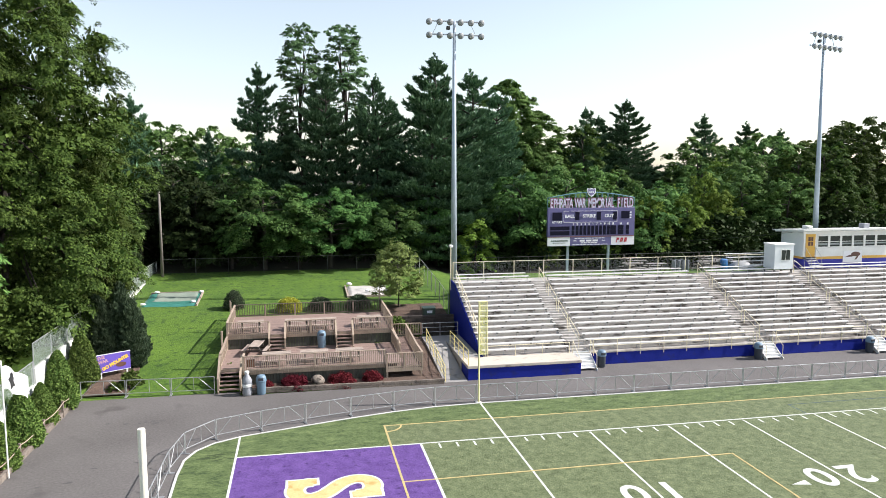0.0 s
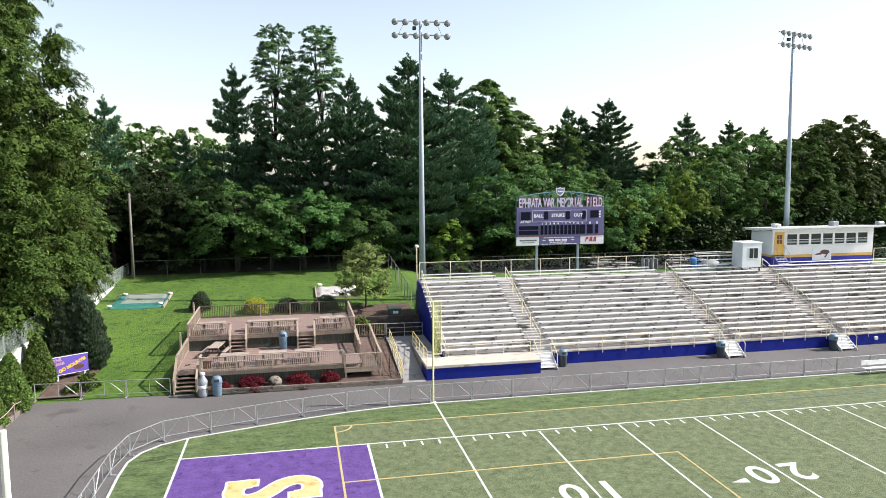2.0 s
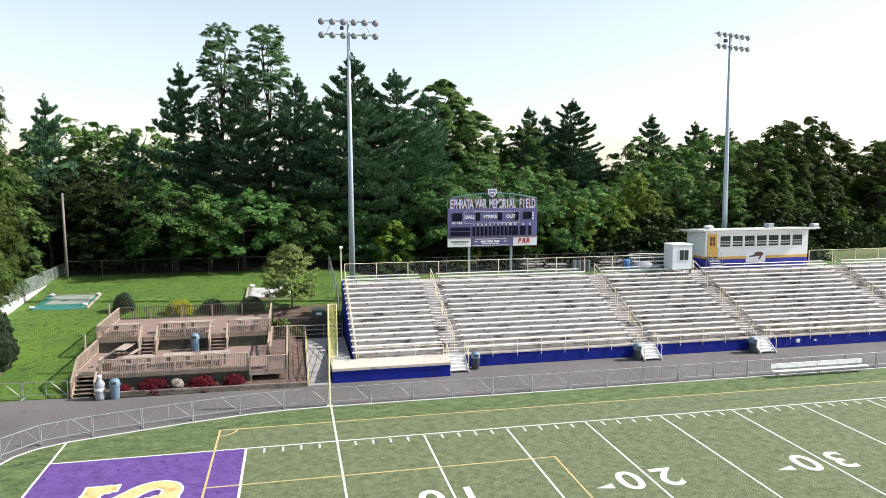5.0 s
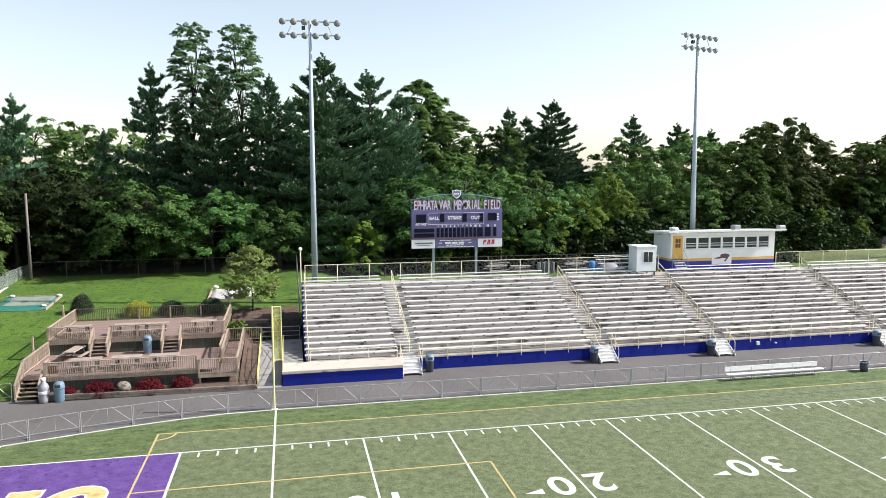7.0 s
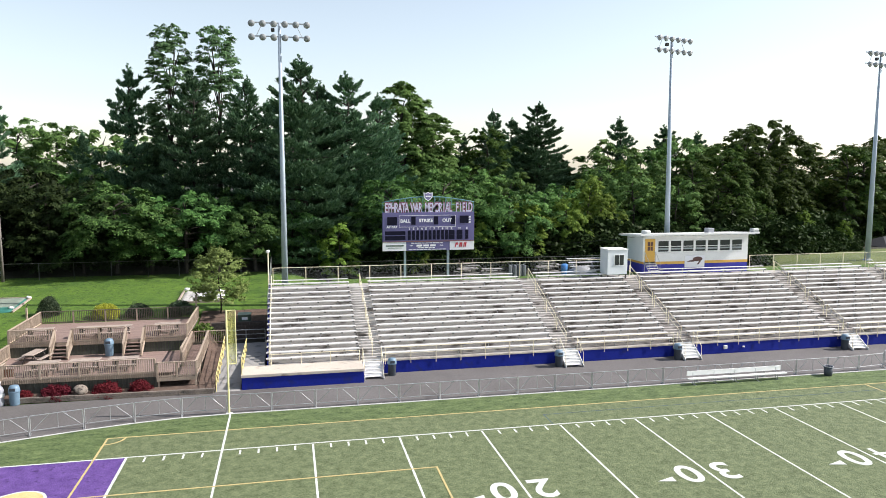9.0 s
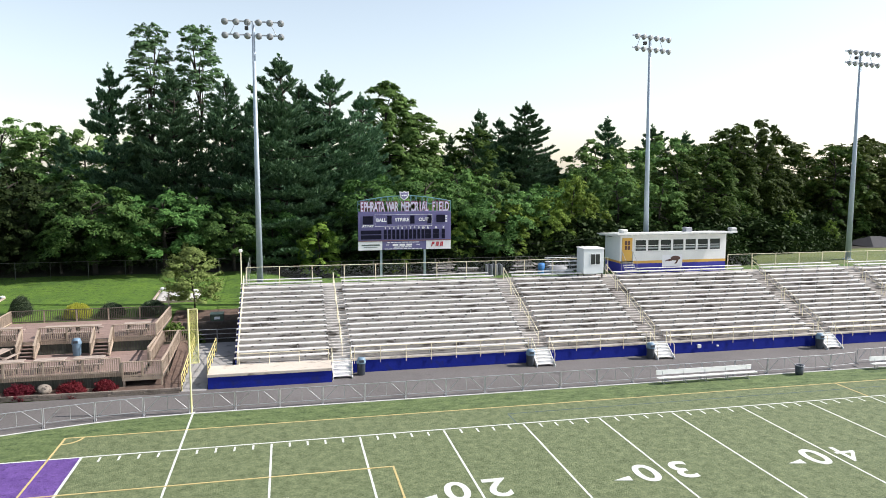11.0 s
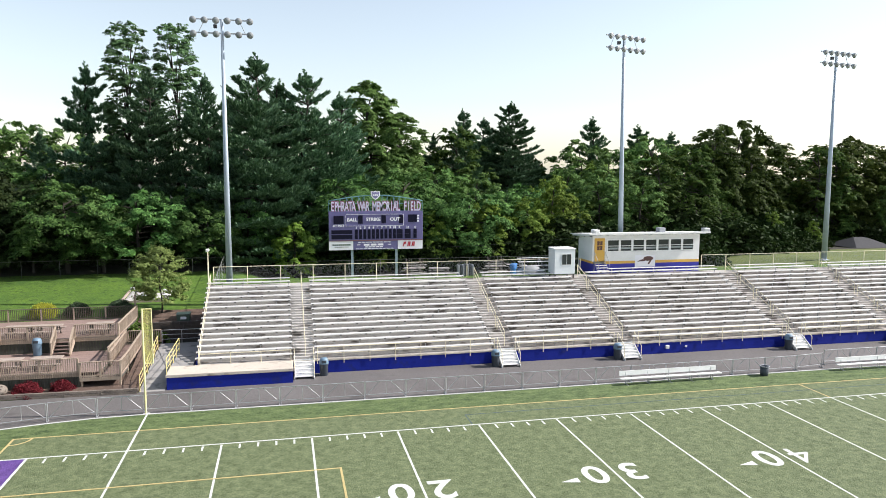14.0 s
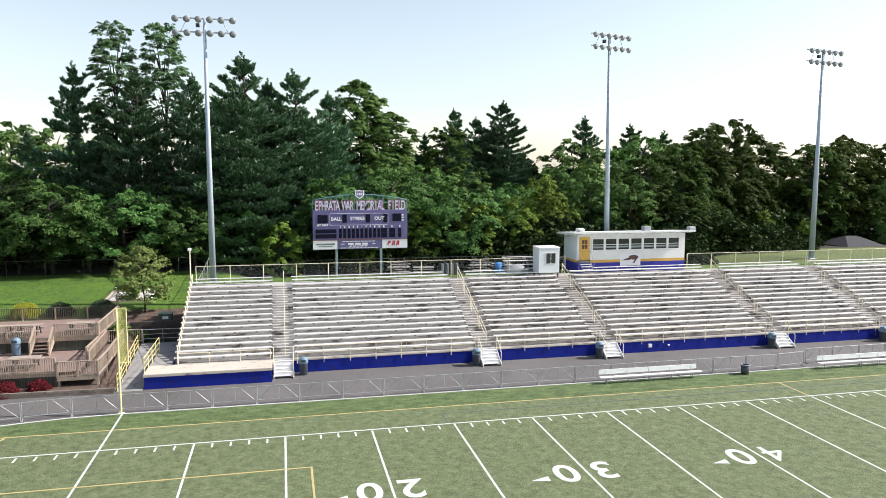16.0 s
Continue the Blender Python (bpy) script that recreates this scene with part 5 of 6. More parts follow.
def leaves_at(centres, radii, per, size, flat=0.7, up=0.6, long=1.4, fill=0.5, out=None):
    """Leaf quads scattered in clumps; their faces tend to look up and outwards."""
    c = np.repeat(centres, per, axis=0)
    r = np.repeat(radii, per)[:, None]
    n = len(c)
    off = unit(n) * (RNG.random((n, 1)) ** fill)
    p = c + off * r * np.array([1, 1, flat])
    nrm = unit(n) + off * 0.7 + np.array([0, 0, up])
    if out is not None:
        nrm += np.repeat(out, per, axis=0) * 1.3
    nrm /= np.linalg.norm(nrm, axis=1, keepdims=True)
    u = np.cross(nrm, unit(n))
    u /= np.linalg.norm(u, axis=1, keepdims=True)
    v = np.cross(nrm, u)
    s = size * (0.6 + 0.8 * RNG.random((n, 1)))
    u, v = u * s * long * 0.5, v * s * 0.5
    return np.stack([p - u, p - v * 0.9 - u * 0.1, p + u, p + v * 0.9 - u * 0.1], axis=1)


def trunk_bm(height, r, limbs):
    """A tapered, slightly bent trunk with limbs to the given ends."""
    bm = bmesh.new()
    pts = [Vector((0.02 * height * math.sin(k * 1.3), 0.015 * height * math.sin(k * 2.1 + 1), height * k / 6)) for k in range(7)]
    pts[0] = Vector((0, 0, -0.4))
    for k in range(6):
        tube(bm, pts[k], pts[k + 1], r * (1 - 0.14 * k), 8, r * (1 - 0.14 * (k + 1)))
    for z, end in limbs:
        f = min(5.99, 6 * z / height)
        p = pts[int(f)].lerp(pts[int(f) + 1], f - int(f))
        end = Vector(end)
        mid = p.lerp(end, 0.5) + Vector((0, 0, 0.06 * (end - p).length))
        w = r * 0.32
        tube(bm, p, mid, w, 5, w * 0.65)
        tube(bm, mid, end, w * 0.65, 5, w * 0.2)
    return bm


def sprays_at(root, out, length, width, per, size, droop=0.5, thick=0.12, long=1.7):
    """Leafy sprays: flat fans of leaves that leave each root outwards and droop at their ends."""
    n = len(root) * per
    r, d = np.repeat(root, per, axis=0), np.repeat(out, per, axis=0)
    ln, wd = np.repeat(length, per)[:, None], np.repeat(width, per)[:, None]
    side = np.stack([-d[:, 1], d[:, 0], np.zeros(n)], axis=1)
    side /= np.maximum(1e-6, np.linalg.norm(side, axis=1, keepdims=True))
    s, v = RNG.random((n, 1)) ** 0.7, RNG.uniform(-1, 1, (n, 1))
    up = np.array([0.0, 0.0, 1.0])
    p = r + d * ln * s + side * v * wd * (0.35 + 0.65 * np.sin(np.pi * (0.12 + 0.8 * s))) - up * (droop * ln * s * s + 0.25 * wd * v * v) + unit(n) * thick
    nrm = up * 1.0 + d * (0.25 + 0.7 * s) + side * v * 0.35 + unit(n) * 0.62
    nrm /= np.linalg.norm(nrm, axis=1, keepdims=True)
    a = d * 0.8 + side * v * 0.7 + unit(n) * 0.7 - up * 0.3
    u = a - nrm * (a * nrm).sum(axis=1, keepdims=True)
    u /= np.maximum(1e-6, np.linalg.norm(u, axis=1, keepdims=True))
    w = np.cross(nrm, u)
    k = size * (0.6 + 0.8 * RNG.random((n, 1)))
    u, w = u * k * long * 0.5, w * k * 0.5
    return np.stack([p - u, p - w * 0.9 - u * 0.1, p + u, p + w * 0.9 - u * 0.1], axis=1)


def broadleaf(name, height, radius, material, low=0.2, per=60, size=0.2, lobes=34, lobe=0.28, spray=1.0, boughs=8, label="", trunk=0.3, peak=0.45, point=0.7, droop=0.45, core=26, core_size=0.5):
    """A broad tree: boughs with drooping leafy sprays round lobes inside an uneven envelope, widest at the height peak."""
    t = thing(name, label, "tree", "trees round the field")
    lobe_c, lobe_r = [], []
    for i in range(lobes):
        f = (i + RNG.random()) / lobes
        wide = math.sqrt(max(0.0, 1 - ((f - peak) / (1 - peak if f > peak else peak + 0.25)) ** 2)) ** point
        a = 2.4 * i + RNG.normal() * 0.4
        r = radius * lobe * (0.6 + 0.8 * RNG.random()) * (0.5 + 0.5 * wide)
        k = max(0.0, radius * wide - r * 0.7) * (0.5 + 0.55 * RNG.random())
        lobe_c.append((k * math.cos(a), k * math.sin(a), height * (low + (1 - low) * f) - r * 0.8 * f))
        lobe_r.append(r)
    lobe_c, lobe_r = np.array(lobe_c), np.array(lobe_r)
    share = lobe_r ** 2 / (lobe_r ** 2).mean()
    which = np.repeat(np.arange(lobes), np.maximum(3, np.round(share * boughs)).astype(int))
    n = len(which)
    d = unit(n)
    d[:, 2] = np.abs(d[:, 2]) * 1.1 - 0.35
    away = lobe_c[which] * np.array([1, 1, 0])
    d += 0.7 * away / np.maximum(0.5, np.linalg.norm(away, axis=1, keepdims=True))
    d /= np.linalg.norm(d, axis=1, keepdims=True)
    ln = spray * (0.7 + 0.7 * RNG.random(n))
    root = lobe_c[which] + d * (lobe_r[which] * (0.55 + 0.4 * RNG.random(n)))[:, None] - d * ln[:, None] * 0.4
    flat = d * np.array([1, 1, 0.45])
    q = sprays_at(root, flat / np.linalg.norm(flat, axis=1, keepdims=True), ln, ln * (0.42 + 0.25 * RNG.random(n)), per, size, droop, 0.1 * spray)
    inner = leaves_at(lobe_c, lobe_r * 0.6, core, core_size, flat=0.8, up=0.2, long=1.3, fill=0.5)
    q = np.concatenate([q, inner])
    q[:, :, 2] = np.maximum(q[:, :, 2], height * low * 0.4)
    part("trunk", trunk_bm(height * 0.84, trunk, [(height * (0.25 + 0.55 * i / lobes), tuple(lobe_c[i] * np.array([0.7, 0.7, 0.95]))) for i in range(0, lobes, 3)]), BARK, t)
    cr = new("crown", quads_mesh("crown", q, material))
    cr.parent = t
    return t


def needles_at(base, along, length, per, wide):
    """Tufts of long narrow sprays that leave each point in a cone round its direction."""
    b, d = np.repeat(base, per, axis=0), np.repeat(along, per, axis=0)
    n = len(b)
    d = d + unit(n) * 0.62
    d /= np.linalg.norm(d, axis=1, keepdims=True)
    ln = np.repeat(length, per)[:, None] * (0.5 + 0.7 * RNG.random((n, 1)))
    s = np.cross(d, np.array([0, 0, 1.0]) + unit(n) * 0.8)
    s /= np.linalg.norm(s, axis=1, keepdims=True)
    s *= wide * (0.6 + 0.8 * RNG.random((n, 1)))
    p = b + unit(n) * 0.1
    return np.stack([p - s * 0.3, p + d * ln * 0.55 - s, p + d * ln, p + d * ln * 0.55 + s], axis=1)


def pine(name, height, radius, material, low=0.1, whorls=20, per=14, label="", gaps=0.22, tip=0.05, spray=0.6, wide=0.07, boughs=8, power=0.75, ragged=0.5, heads=3, group="pines behind the field", category="tree", core_leaf=0.5, tuft=0.42):
    """A pine: whorls of flat layered boughs, upturned at their ends, with dark gaps between the layers."""
    t = thing(name, label, category, group)
    bs, ds, ls, limbs = [], [], [], []
    for w in range(whorls):
        f = w / (whorls - 1)
        z0 = height * (low + (0.94 - low) * f)
        reach = radius * (tip + (1 - tip) * (1 - f) ** power)
        if f < 0.2:
            reach *= 0.72 + 1.4 * f
        turn = 2.4 * w
        for b in range(boughs):
            if RNG.random() < gaps:
                continue
            a = 2 * math.pi * b / boughs + turn + RNG.normal() * 0.22
            ln = reach * (1.12 - ragged * RNG.random() ** 1.4)
            z = z0 + RNG.normal() * 0.7 * tuft
            rise = ln * (-0.1 + 0.75 * f * f)
            out = np.array([math.cos(a), math.sin(a), 0.0])
            side = np.array([-math.sin(a), math.cos(a), 0.0])
            if b % 2 == 0:
                limbs.append((max(z - 0.1, 0.5), tuple(out * ln * 0.85 + np.array([0, 0, z + rise * 0.8]))))
            n = max(2, int(ln / tuft))
            for k in range(n):
                g = 0.25 + 0.75 * (k + 1) / n
                half = ln * 0.3 * math.sin(math.pi * min(1.0, 0.2 + 0.75 * g)) + 0.35 * tuft
                for sd in (-1, -0.35, 0.35, 1):
                    v = sd * half * (0.6 + 0.6 * RNG.random())
                    bs.append(out * ln * g + side * v + np.array([0, 0, z + rise * g + 0.18 * ln * g ** 3 + RNG.normal() * 0.17 * tuft]))
                    ds.append(out * 0.8 + side * sd * 0.5 + np.array([0, 0, 0.3 + 0.55 * g + 0.5 * f]))
                    ls.append(spray * (0.8 + 0.5 * RNG.random()))
    for h in range(heads):                                # slender leading shoots
        x, y = (0.0, 0.0) if h == 0 else RNG.normal(size=2) * 0.07 * radius
        for k in range(9):
            g = k / 8
            bs.append(np.array([x, y, height * (0.9 + (0.1 - 0.02 * (h > 0)) * g)]))
            ds.append(np.array([RNG.normal() * 0.5, RNG.normal() * 0.5, 0.8]))
            ls.append(spray * (1.1 - 0.6 * g))
    bs = np.array(bs)
    q = needles_at(bs, np.array(ds), np.array(ls), per, wide)
    core = np.array([[0, 0, height * (low + (0.8 - low) * k / 29)] for k in range(30)])
    inner = leaves_at(core, radius * 0.36 * (1.02 - np.arange(30) / 30) ** power, 22, core_leaf, flat=0.6, up=0.0, long=1.4)
    part("trunk", trunk_bm(height * 0.97, 0.0125 * height, limbs), BARK, t)
    cr = new("crown", quads_mesh("crown", np.concatenate([q, inner]), material))
    cr.parent = t
    return t


def bush(name, height, radius, material, label, clumps=60, per=60, size=0.14, cone=False, category="shrub", group="shrubs", shells=0.55, power=0.8, tuft=0.12):
    """A shrub or clipped cone of many small sprays."""
    t = thing(name, label, category, group)
    n = clumps
    if cone:
        f = RNG.random(n) ** 0.8
        a = RNG.random(n) * 2 * math.pi
        r = radius * np.minimum(1.0, (1 - f) ** power * 1.02) * np.minimum(1, 0.72 + f * 2.2)
        k = 0.78 + 0.2 * RNG.random(n)
        c = np.stack([r * k * np.cos(a), r * k * np.sin(a), height * (0.05 + 0.9 * f)], axis=1)
        rad = tuft * height * (0.8 + 0.5 * RNG.random(n)) * (0.5 + 0.6 * (1 - f))
    else:
        d = unit(n)
        d[:, 2] = np.abs(d[:, 2])
        k = shells + (1 - shells) * RNG.random(n)
        c = d * k[:, None] * np.array([radius, radius, height * 0.8]) + np.array([0, 0, height * 0.1])
        rad = 0.24 * radius * (0.7 + 0.6 * RNG.random(n))
    q = leaves_at(c, rad, per, size, flat=0.85, up=0.3, long=1.5)
    part("stem", tubes([((0, 0, -0.2), (0, 0, height * 0.6))], 0.05), BARK, t)
    cr = new("foliage", quads_mesh("foliage", q, material))
    cr.parent = t
    return t


def place(tree, spots, native_h):
    """Sets the tree at the first spot and copies at the rest: x, y, height of its top, and how wide against its height."""
    for i, (x, y, top, wide) in enumerate(spots):
        z = ground_z(x, y) - 0.1
        k = (top - z) / native_h
        m = pose(x, y, z, 0, 0, 137.5 * i + x * 7) @ Matrix.Diagonal((k * wide, k * wide, k, 1))
        if i == 0:
            base = m
        else:
            copy_thing(tree, m)
    tree.matrix_basis = base


# big trees beside the yard, then the wood edge, the wood and the pines
place(broadleaf("broadleaf_tree", 25, 9.3, LEAF_OAK, 0.03, 120, 0.11, 104, 0.23, 1.1, 8, "large leafy green tree beside the yard", 0.45, 0.3, 0.8, droop=0.55, core=150, core_size=0.3),
      [(-25.0, 17.5, 29.5, 0.9), (-22.4, 24.0, 15.6, 0.92), (-24.6, 30.5, 18.5, 0.8), (-23.6, 24.5, 28.5, 0.55), (-26.8, 14.5, 26.5, 0.8)], 25)
place(broadleaf("broadleaf_tree", 11, 5.6, LEAF_BRIGHT, 0.26, 75, 0.16, 32, 0.27, 1.15, 7, "bright green leafy tree at the wood edge", peak=0.5, droop=0.5),
      [(-9.5, 43.2, 13.2, 1.1), (-2.5, 43, 12.2, 1.15), (20, 47, 13.8, 1.1), (27, 50, 14.5, 1.1), (4.6, 42.8, 10.8, 1.05), (-6.0, 43.0, 11.0, 1.1),
       (34.5, 47, 12, 1.0), (46, 60, 12.5, 1.0), (8.6, 46, 11, 0.85), (1.5, 47, 12.5, 0.9)], 11)
place(broadleaf("broadleaf_tree", 15, 6.2, LEAF_MID, 0.02, 60, 0.2, 46, 0.24, 1.1, 7, "green leafy tree in the wood behind the field", peak=0.5),
      [(40, 50, 12, 1.0), (56, 57, 14.5, 1.0), (60, 52, 13.5, 1.0), (62, 66, 17, 0.9), (55, 66, 15, 1.0), (40, 64, 14, 1.0),
       (75, 78, 20, 1.0), (80, 86, 21, 1.0), (65, 84, 20, 1.0), (-28, 56, 17, 1.1), (-22, 60, 16, 1.1), (-15, 56, 15, 1.0), (33, 58, 15, 1.0), (28, 60, 16, 1.0),
       (118, 68, 13, 0.9), (-29.5, 8, 26, 0.75), (-31.5, 25, 27, 0.75), (-27, 39, 18, 1.1), (-30, -2, 24, 0.8), (-20, 84, 21, 1.0), (-27, 86, 21.8, 1.0), (-14, 80, 19.5, 1.0), (-33, 88, 22.5, 1.0)], 15)
place(broadleaf("broadleaf_tree", 18, 6.8, LEAF_SHADE, 0.02, 50, 0.2, 70, 0.21, 0.9, 8, "large dark green oak behind the press box", peak=0.45),
      [(86.5, 69.5, 22.9, 0.9), (79.5, 66, 21.2, 0.9), (92.5, 74, 21.2, 0.9), (66, 58, 17, 1.0), (73, 62, 18.5, 1.0), (67, 50, 11, 1.1), (72, 52, 10, 1.1), (40.6, 78, 21.4, 0.95), (107, 75, 19.0, 1.0)], 18)
place(broadleaf("broadleaf_tree", 12, 5.4, LEAF_DEEP, 0.12, 60, 0.2, 36, 0.28, 1.2, 7, "dull dark green leafy tree at the wood edge"),
      [(-16.5, 45, 13, 1.0), (-22.5, 46, 13.5, 1.0), (-12.5, 47, 13.5, 0.9), (-13, 44, 11.5, 0.9), (-23.4, 34, 12, 0.8), (-19.5, 50, 15, 0.9), (-27, 48, 14, 1.0)], 12)
place(broadleaf("broadleaf_tree", 14, 5.8, LEAF_YELLOW, 0.04, 60, 0.2, 46, 0.25, 1.0, 8, "yellow green leafy tree in the wood"),
      [(47.6, 53, 13.8, 0.72), (64, 74, 16, 0.9), (50, 66, 12, 1.0), (88, 62, 8, 0.7), (94, 60, 6.5, 0.7),
       (30, 46, 9.5, 0.9), (36.5, 46.5, 10.8, 0.9), (42.5, 48, 11, 0.9), (22.5, 45.5, 8.5, 0.9), (13.6, 43, 8.6, 1.0), (48, 50, 11.5, 0.9), (27, 47, 7, 0.8)], 14)
place(broadleaf("broadleaf_tree", 16, 6.4, LEAF_OLIVE, 0.03, 50, 0.2, 60, 0.22, 0.9, 8, "olive green leafy tree beyond the press box"),
      [(114, 79, 20, 1.1), (121, 82, 20, 1.0), (100, 80, 20, 1.1), (94.5, 84, 21, 1.0), (126, 88, 21.5, 1.0), (128, 78, 20, 1.0), (136, 82, 21, 1.0), (90, 86, 20, 1.0)], 16)
place(broadleaf("tall_open_tree", 28, 3.0, LEAF_LIGHT, 0.42, 40, 0.15, 90, 0.3, 0.65, 9, "tall open leafy tree above the wood", 0.3, 0.45, 0.5, droop=0.3, core=12, core_size=0.3),
      [(-5.2, 55.8, 31.6, 1.0), (0.0, 56.6, 32.0, 1.0)], 28)
place(broadleaf("tall_open_tree", 24, 6.0, LEAF_OPEN, 0.08, 55, 0.2, 96, 0.24, 0.95, 11, "tall open leafy tree above the wood", 0.35, 0.25, 0.75, droop=0.4, core=40), [(24.9, 68.9, 27.4, 1.0), (29.5, 70, 23, 1.15)], 24)
place(pine("pine", 24, 7.6, LEAF_PINE, 0.05, 16, 15, "tall dark green pine behind the field", boughs=9, spray=0.52),
      [(9.7, 47.4, 26.9, 1.15), (3.6, 54, 25.3, 0.95), (15.4, 53.2, 26.0, 1.2), (-2.6, 53, 25.6, 0.95), (20, 58, 24, 1.1), (-7.5, 58, 21, 1.0), (12.3, 55, 25, 1.05), (6.0, 57.5, 23, 1.0), (42.2, 81, 24.2, 0.9), (53.0, 88.4, 26.3, 1.3), (48.5, 90, 23.5, 1.2)], 24)
place(pine("pine", 22, 6.4, LEAF_PINE, 0.1, 14, 15, "dark ragged pine in the wood", gaps=0.3, ragged=0.75, boughs=8, heads=2, spray=0.52),
      [(-10.5, 58.3, 26.8, 0.95), (-24.3, 53, 22.3, 0.95), (69.4, 89.6, 24.0, 1.1), (80, 92, 22.8, 1.3), (86, 90, 21.5, 1.3), (-17, 62, 19, 0.9), (37, 80, 20, 1.0)], 22)
# dense undergrowth closes the foot of the wood; its leaf colour carries the shade there
ug = bush("undergrowth", 4.0, 2.6, LEAF_UNDER_SHADED, "leafy undergrowth along the wood edge, leaf colour darkened for shade", 70, 45, 0.24, group="undergrowth")
spots = [(-24 + 3.1 * i + random.uniform(-0.8, 0.8), 48.5 + random.uniform(0, 4), random.uniform(4.5, 7)) for i in range(30)]
spots += [(63 + 1.9 * i, 45.5 + random.uniform(-1.5, 2) + 0.25 * i, random.uniform(3.0, 6.0) - 0.12 * i) for i in range(12)]
spots += [(66 + 3.6 * i, 61 + random.uniform(-1.5, 1.5), random.uniform(2.2, 4.5)) for i in range(9)]
spots += [(98 + 4 * i, 72 + random.uniform(-1.5, 1.5), random.uniform(3, 5)) for i in range(10)]
spots += [(30 + 9 * i, 100 + random.uniform(-4, 4), random.uniform(12, 15)) for i in range(13)]
spots += [(-24 + 7 * i, 66 + random.uniform(-3, 3), random.uniform(6, 9)) for i in range(18)]
near = [(-24.4 - random.uniform(0, 2.5), 11 + 2.6 * i, random.uniform(3.0, 5)) for i in range(12)]
near += [(-27 - random.uniform(0, 5), 4 + 5 * i, random.uniform(4, 6)) for i in range(8)]
spots += [(13 + 4.2 * i + random.uniform(-1, 1), 47.5 + random.uniform(-1.5, 2), random.uniform(4, 6)) for i in range(13)]
spots += [(51.5 + 1.3 * i, 29.5 + random.uniform(-0.8, 0.8), random.uniform(3.2, 4.6)) for i in range(4)]
hedge = bush("undergrowth", 4.0, 2.6, LEAF_OAK, "leafy green undergrowth at the edge of the yard", 110, 75, 0.13, group="undergrowth")
place(hedge, [(x, y, ground_z(x, y) + h, random.uniform(0.9, 1.3)) for x, y, h in near], 4.0)
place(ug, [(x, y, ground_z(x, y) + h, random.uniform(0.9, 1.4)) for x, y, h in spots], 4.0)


# ---- shrubs ----
def at_spots(ob, spots, native):
    place(ob, [(x, y, ground_z(x, y) + 0.1 + h, w) for x, y, h, w in spots], native)


at_spots(bush("arborvitae", 3.2, 1.0, LEAF_THUJA, "dense green arborvitae cone beside the white wall", 900, 42, 0.075, cone=True, category="hedge shrub", group="arborvitae row", power=0.62, tuft=0.05),
         [(-19.85, 3.7, 3.1, 1.05), (-19.85, 0.8, 2.4, 1.2), (-19.9, 6.7, 2.5, 1.0), (-19.85, 9.5, 3.6, 0.95), (-19.6, 13.3, 3.5, 0.95), (-19.85, -2.3, 2.6, 1.1)], 3.2)
at_spots(pine("yew", 5.0, 2.0, LEAF_DARK, 0.03, 15, 14, "large dark evergreen shrub behind the sign", gaps=0.1, spray=0.26, wide=0.035, boughs=11, ragged=0.62, heads=2,
              group="dark evergreens", category="evergreen shrub", core_leaf=0.25, tuft=0.2),
         [(-17.9, 16.6, 5.0, 0.62), (-19.0, 16.2, 4.3, 0.7), (-17.1, 15.9, 4.4, 0.62), (-19.6, 17.5, 4.2, 0.7), (-18.3, 18.0, 4.9, 0.66), (-16.9, 17.2, 3.2, 0.6), (-18.6, 15.6, 2.6, 0.9)], 5.0)
at_spots(bush("low_shrub", 1.1, 0.65, LEAF_THUJA, "small round green shrub by the sign", 40, 60, 0.1), [(-16.5, 12.5, 1.1, 0.9), (-17.4, 12.2, 0.5, 1.3), (1.6, 20.4, 1.0, 1.3), (2.7, 20.6, 0.9, 1.4), (-10.6, 13.4, 0.9, 0.6)], 1.1)
at_spots(bush("barberry", 1.0, 0.85, LEAF_RED, "dark red barberry shrub in the mulch bed", 170, 60, 0.06, group="red shrubs"),
         [(-6.35, 11.0, 0.82, 1.1), (-8.2, 10.9, 0.62, 0.8), (-3.3, 10.95, 0.82, 1.1), (-1.4, 10.95, 0.85, 0.85)], 1.0)
at_spots(bush("clipped_bush", 1.5, 0.9, LEAF_DARK, "dark clipped round bush behind the deck", 260, 60, 0.05, shells=0.82),
         [(-11.4, 27.2, 1.6, 0.75), (-4.2, 26.0, 1.05, 1.35), (-1.0, 26.2, 1.1, 1.35)], 1.5)
at_spots(bush("golden_bush", 1.4, 1.15, LEAF_GOLD, "bright golden bush behind the deck", 260, 60, 0.055, shells=0.82), [(-6.8, 26.0, 1.1, 0.95)], 1.4)
place(broadleaf("young_tree", 5.0, 2.1, LEAF_YOUNG, 0.2, 30, 0.1, 62, 0.2, 0.5, 7, "young leafy tree on the mulch bank", 0.07, 0.22, 1.0, droop=-0.25, core=2, core_size=0.15), [(2.35, 25.6, 7.75, 0.95)], 5.0)
rock = thing("boulder", "rounded tan boulder in the mulch bed", "rock", at=(-4.9, 10.85, 0.25))
bm = bmesh.new()
bmesh.ops.create_icosphere(bm, subdivisions=3, radius=0.44)
for v in bm.verts:
    v.co *= 1 + 0.22 * noise.noise(v.co * 2.2)
    v.co.z *= 0.75
    v.co.z += 0.22
part("stone", bm, STONE, rock, smooth=True)


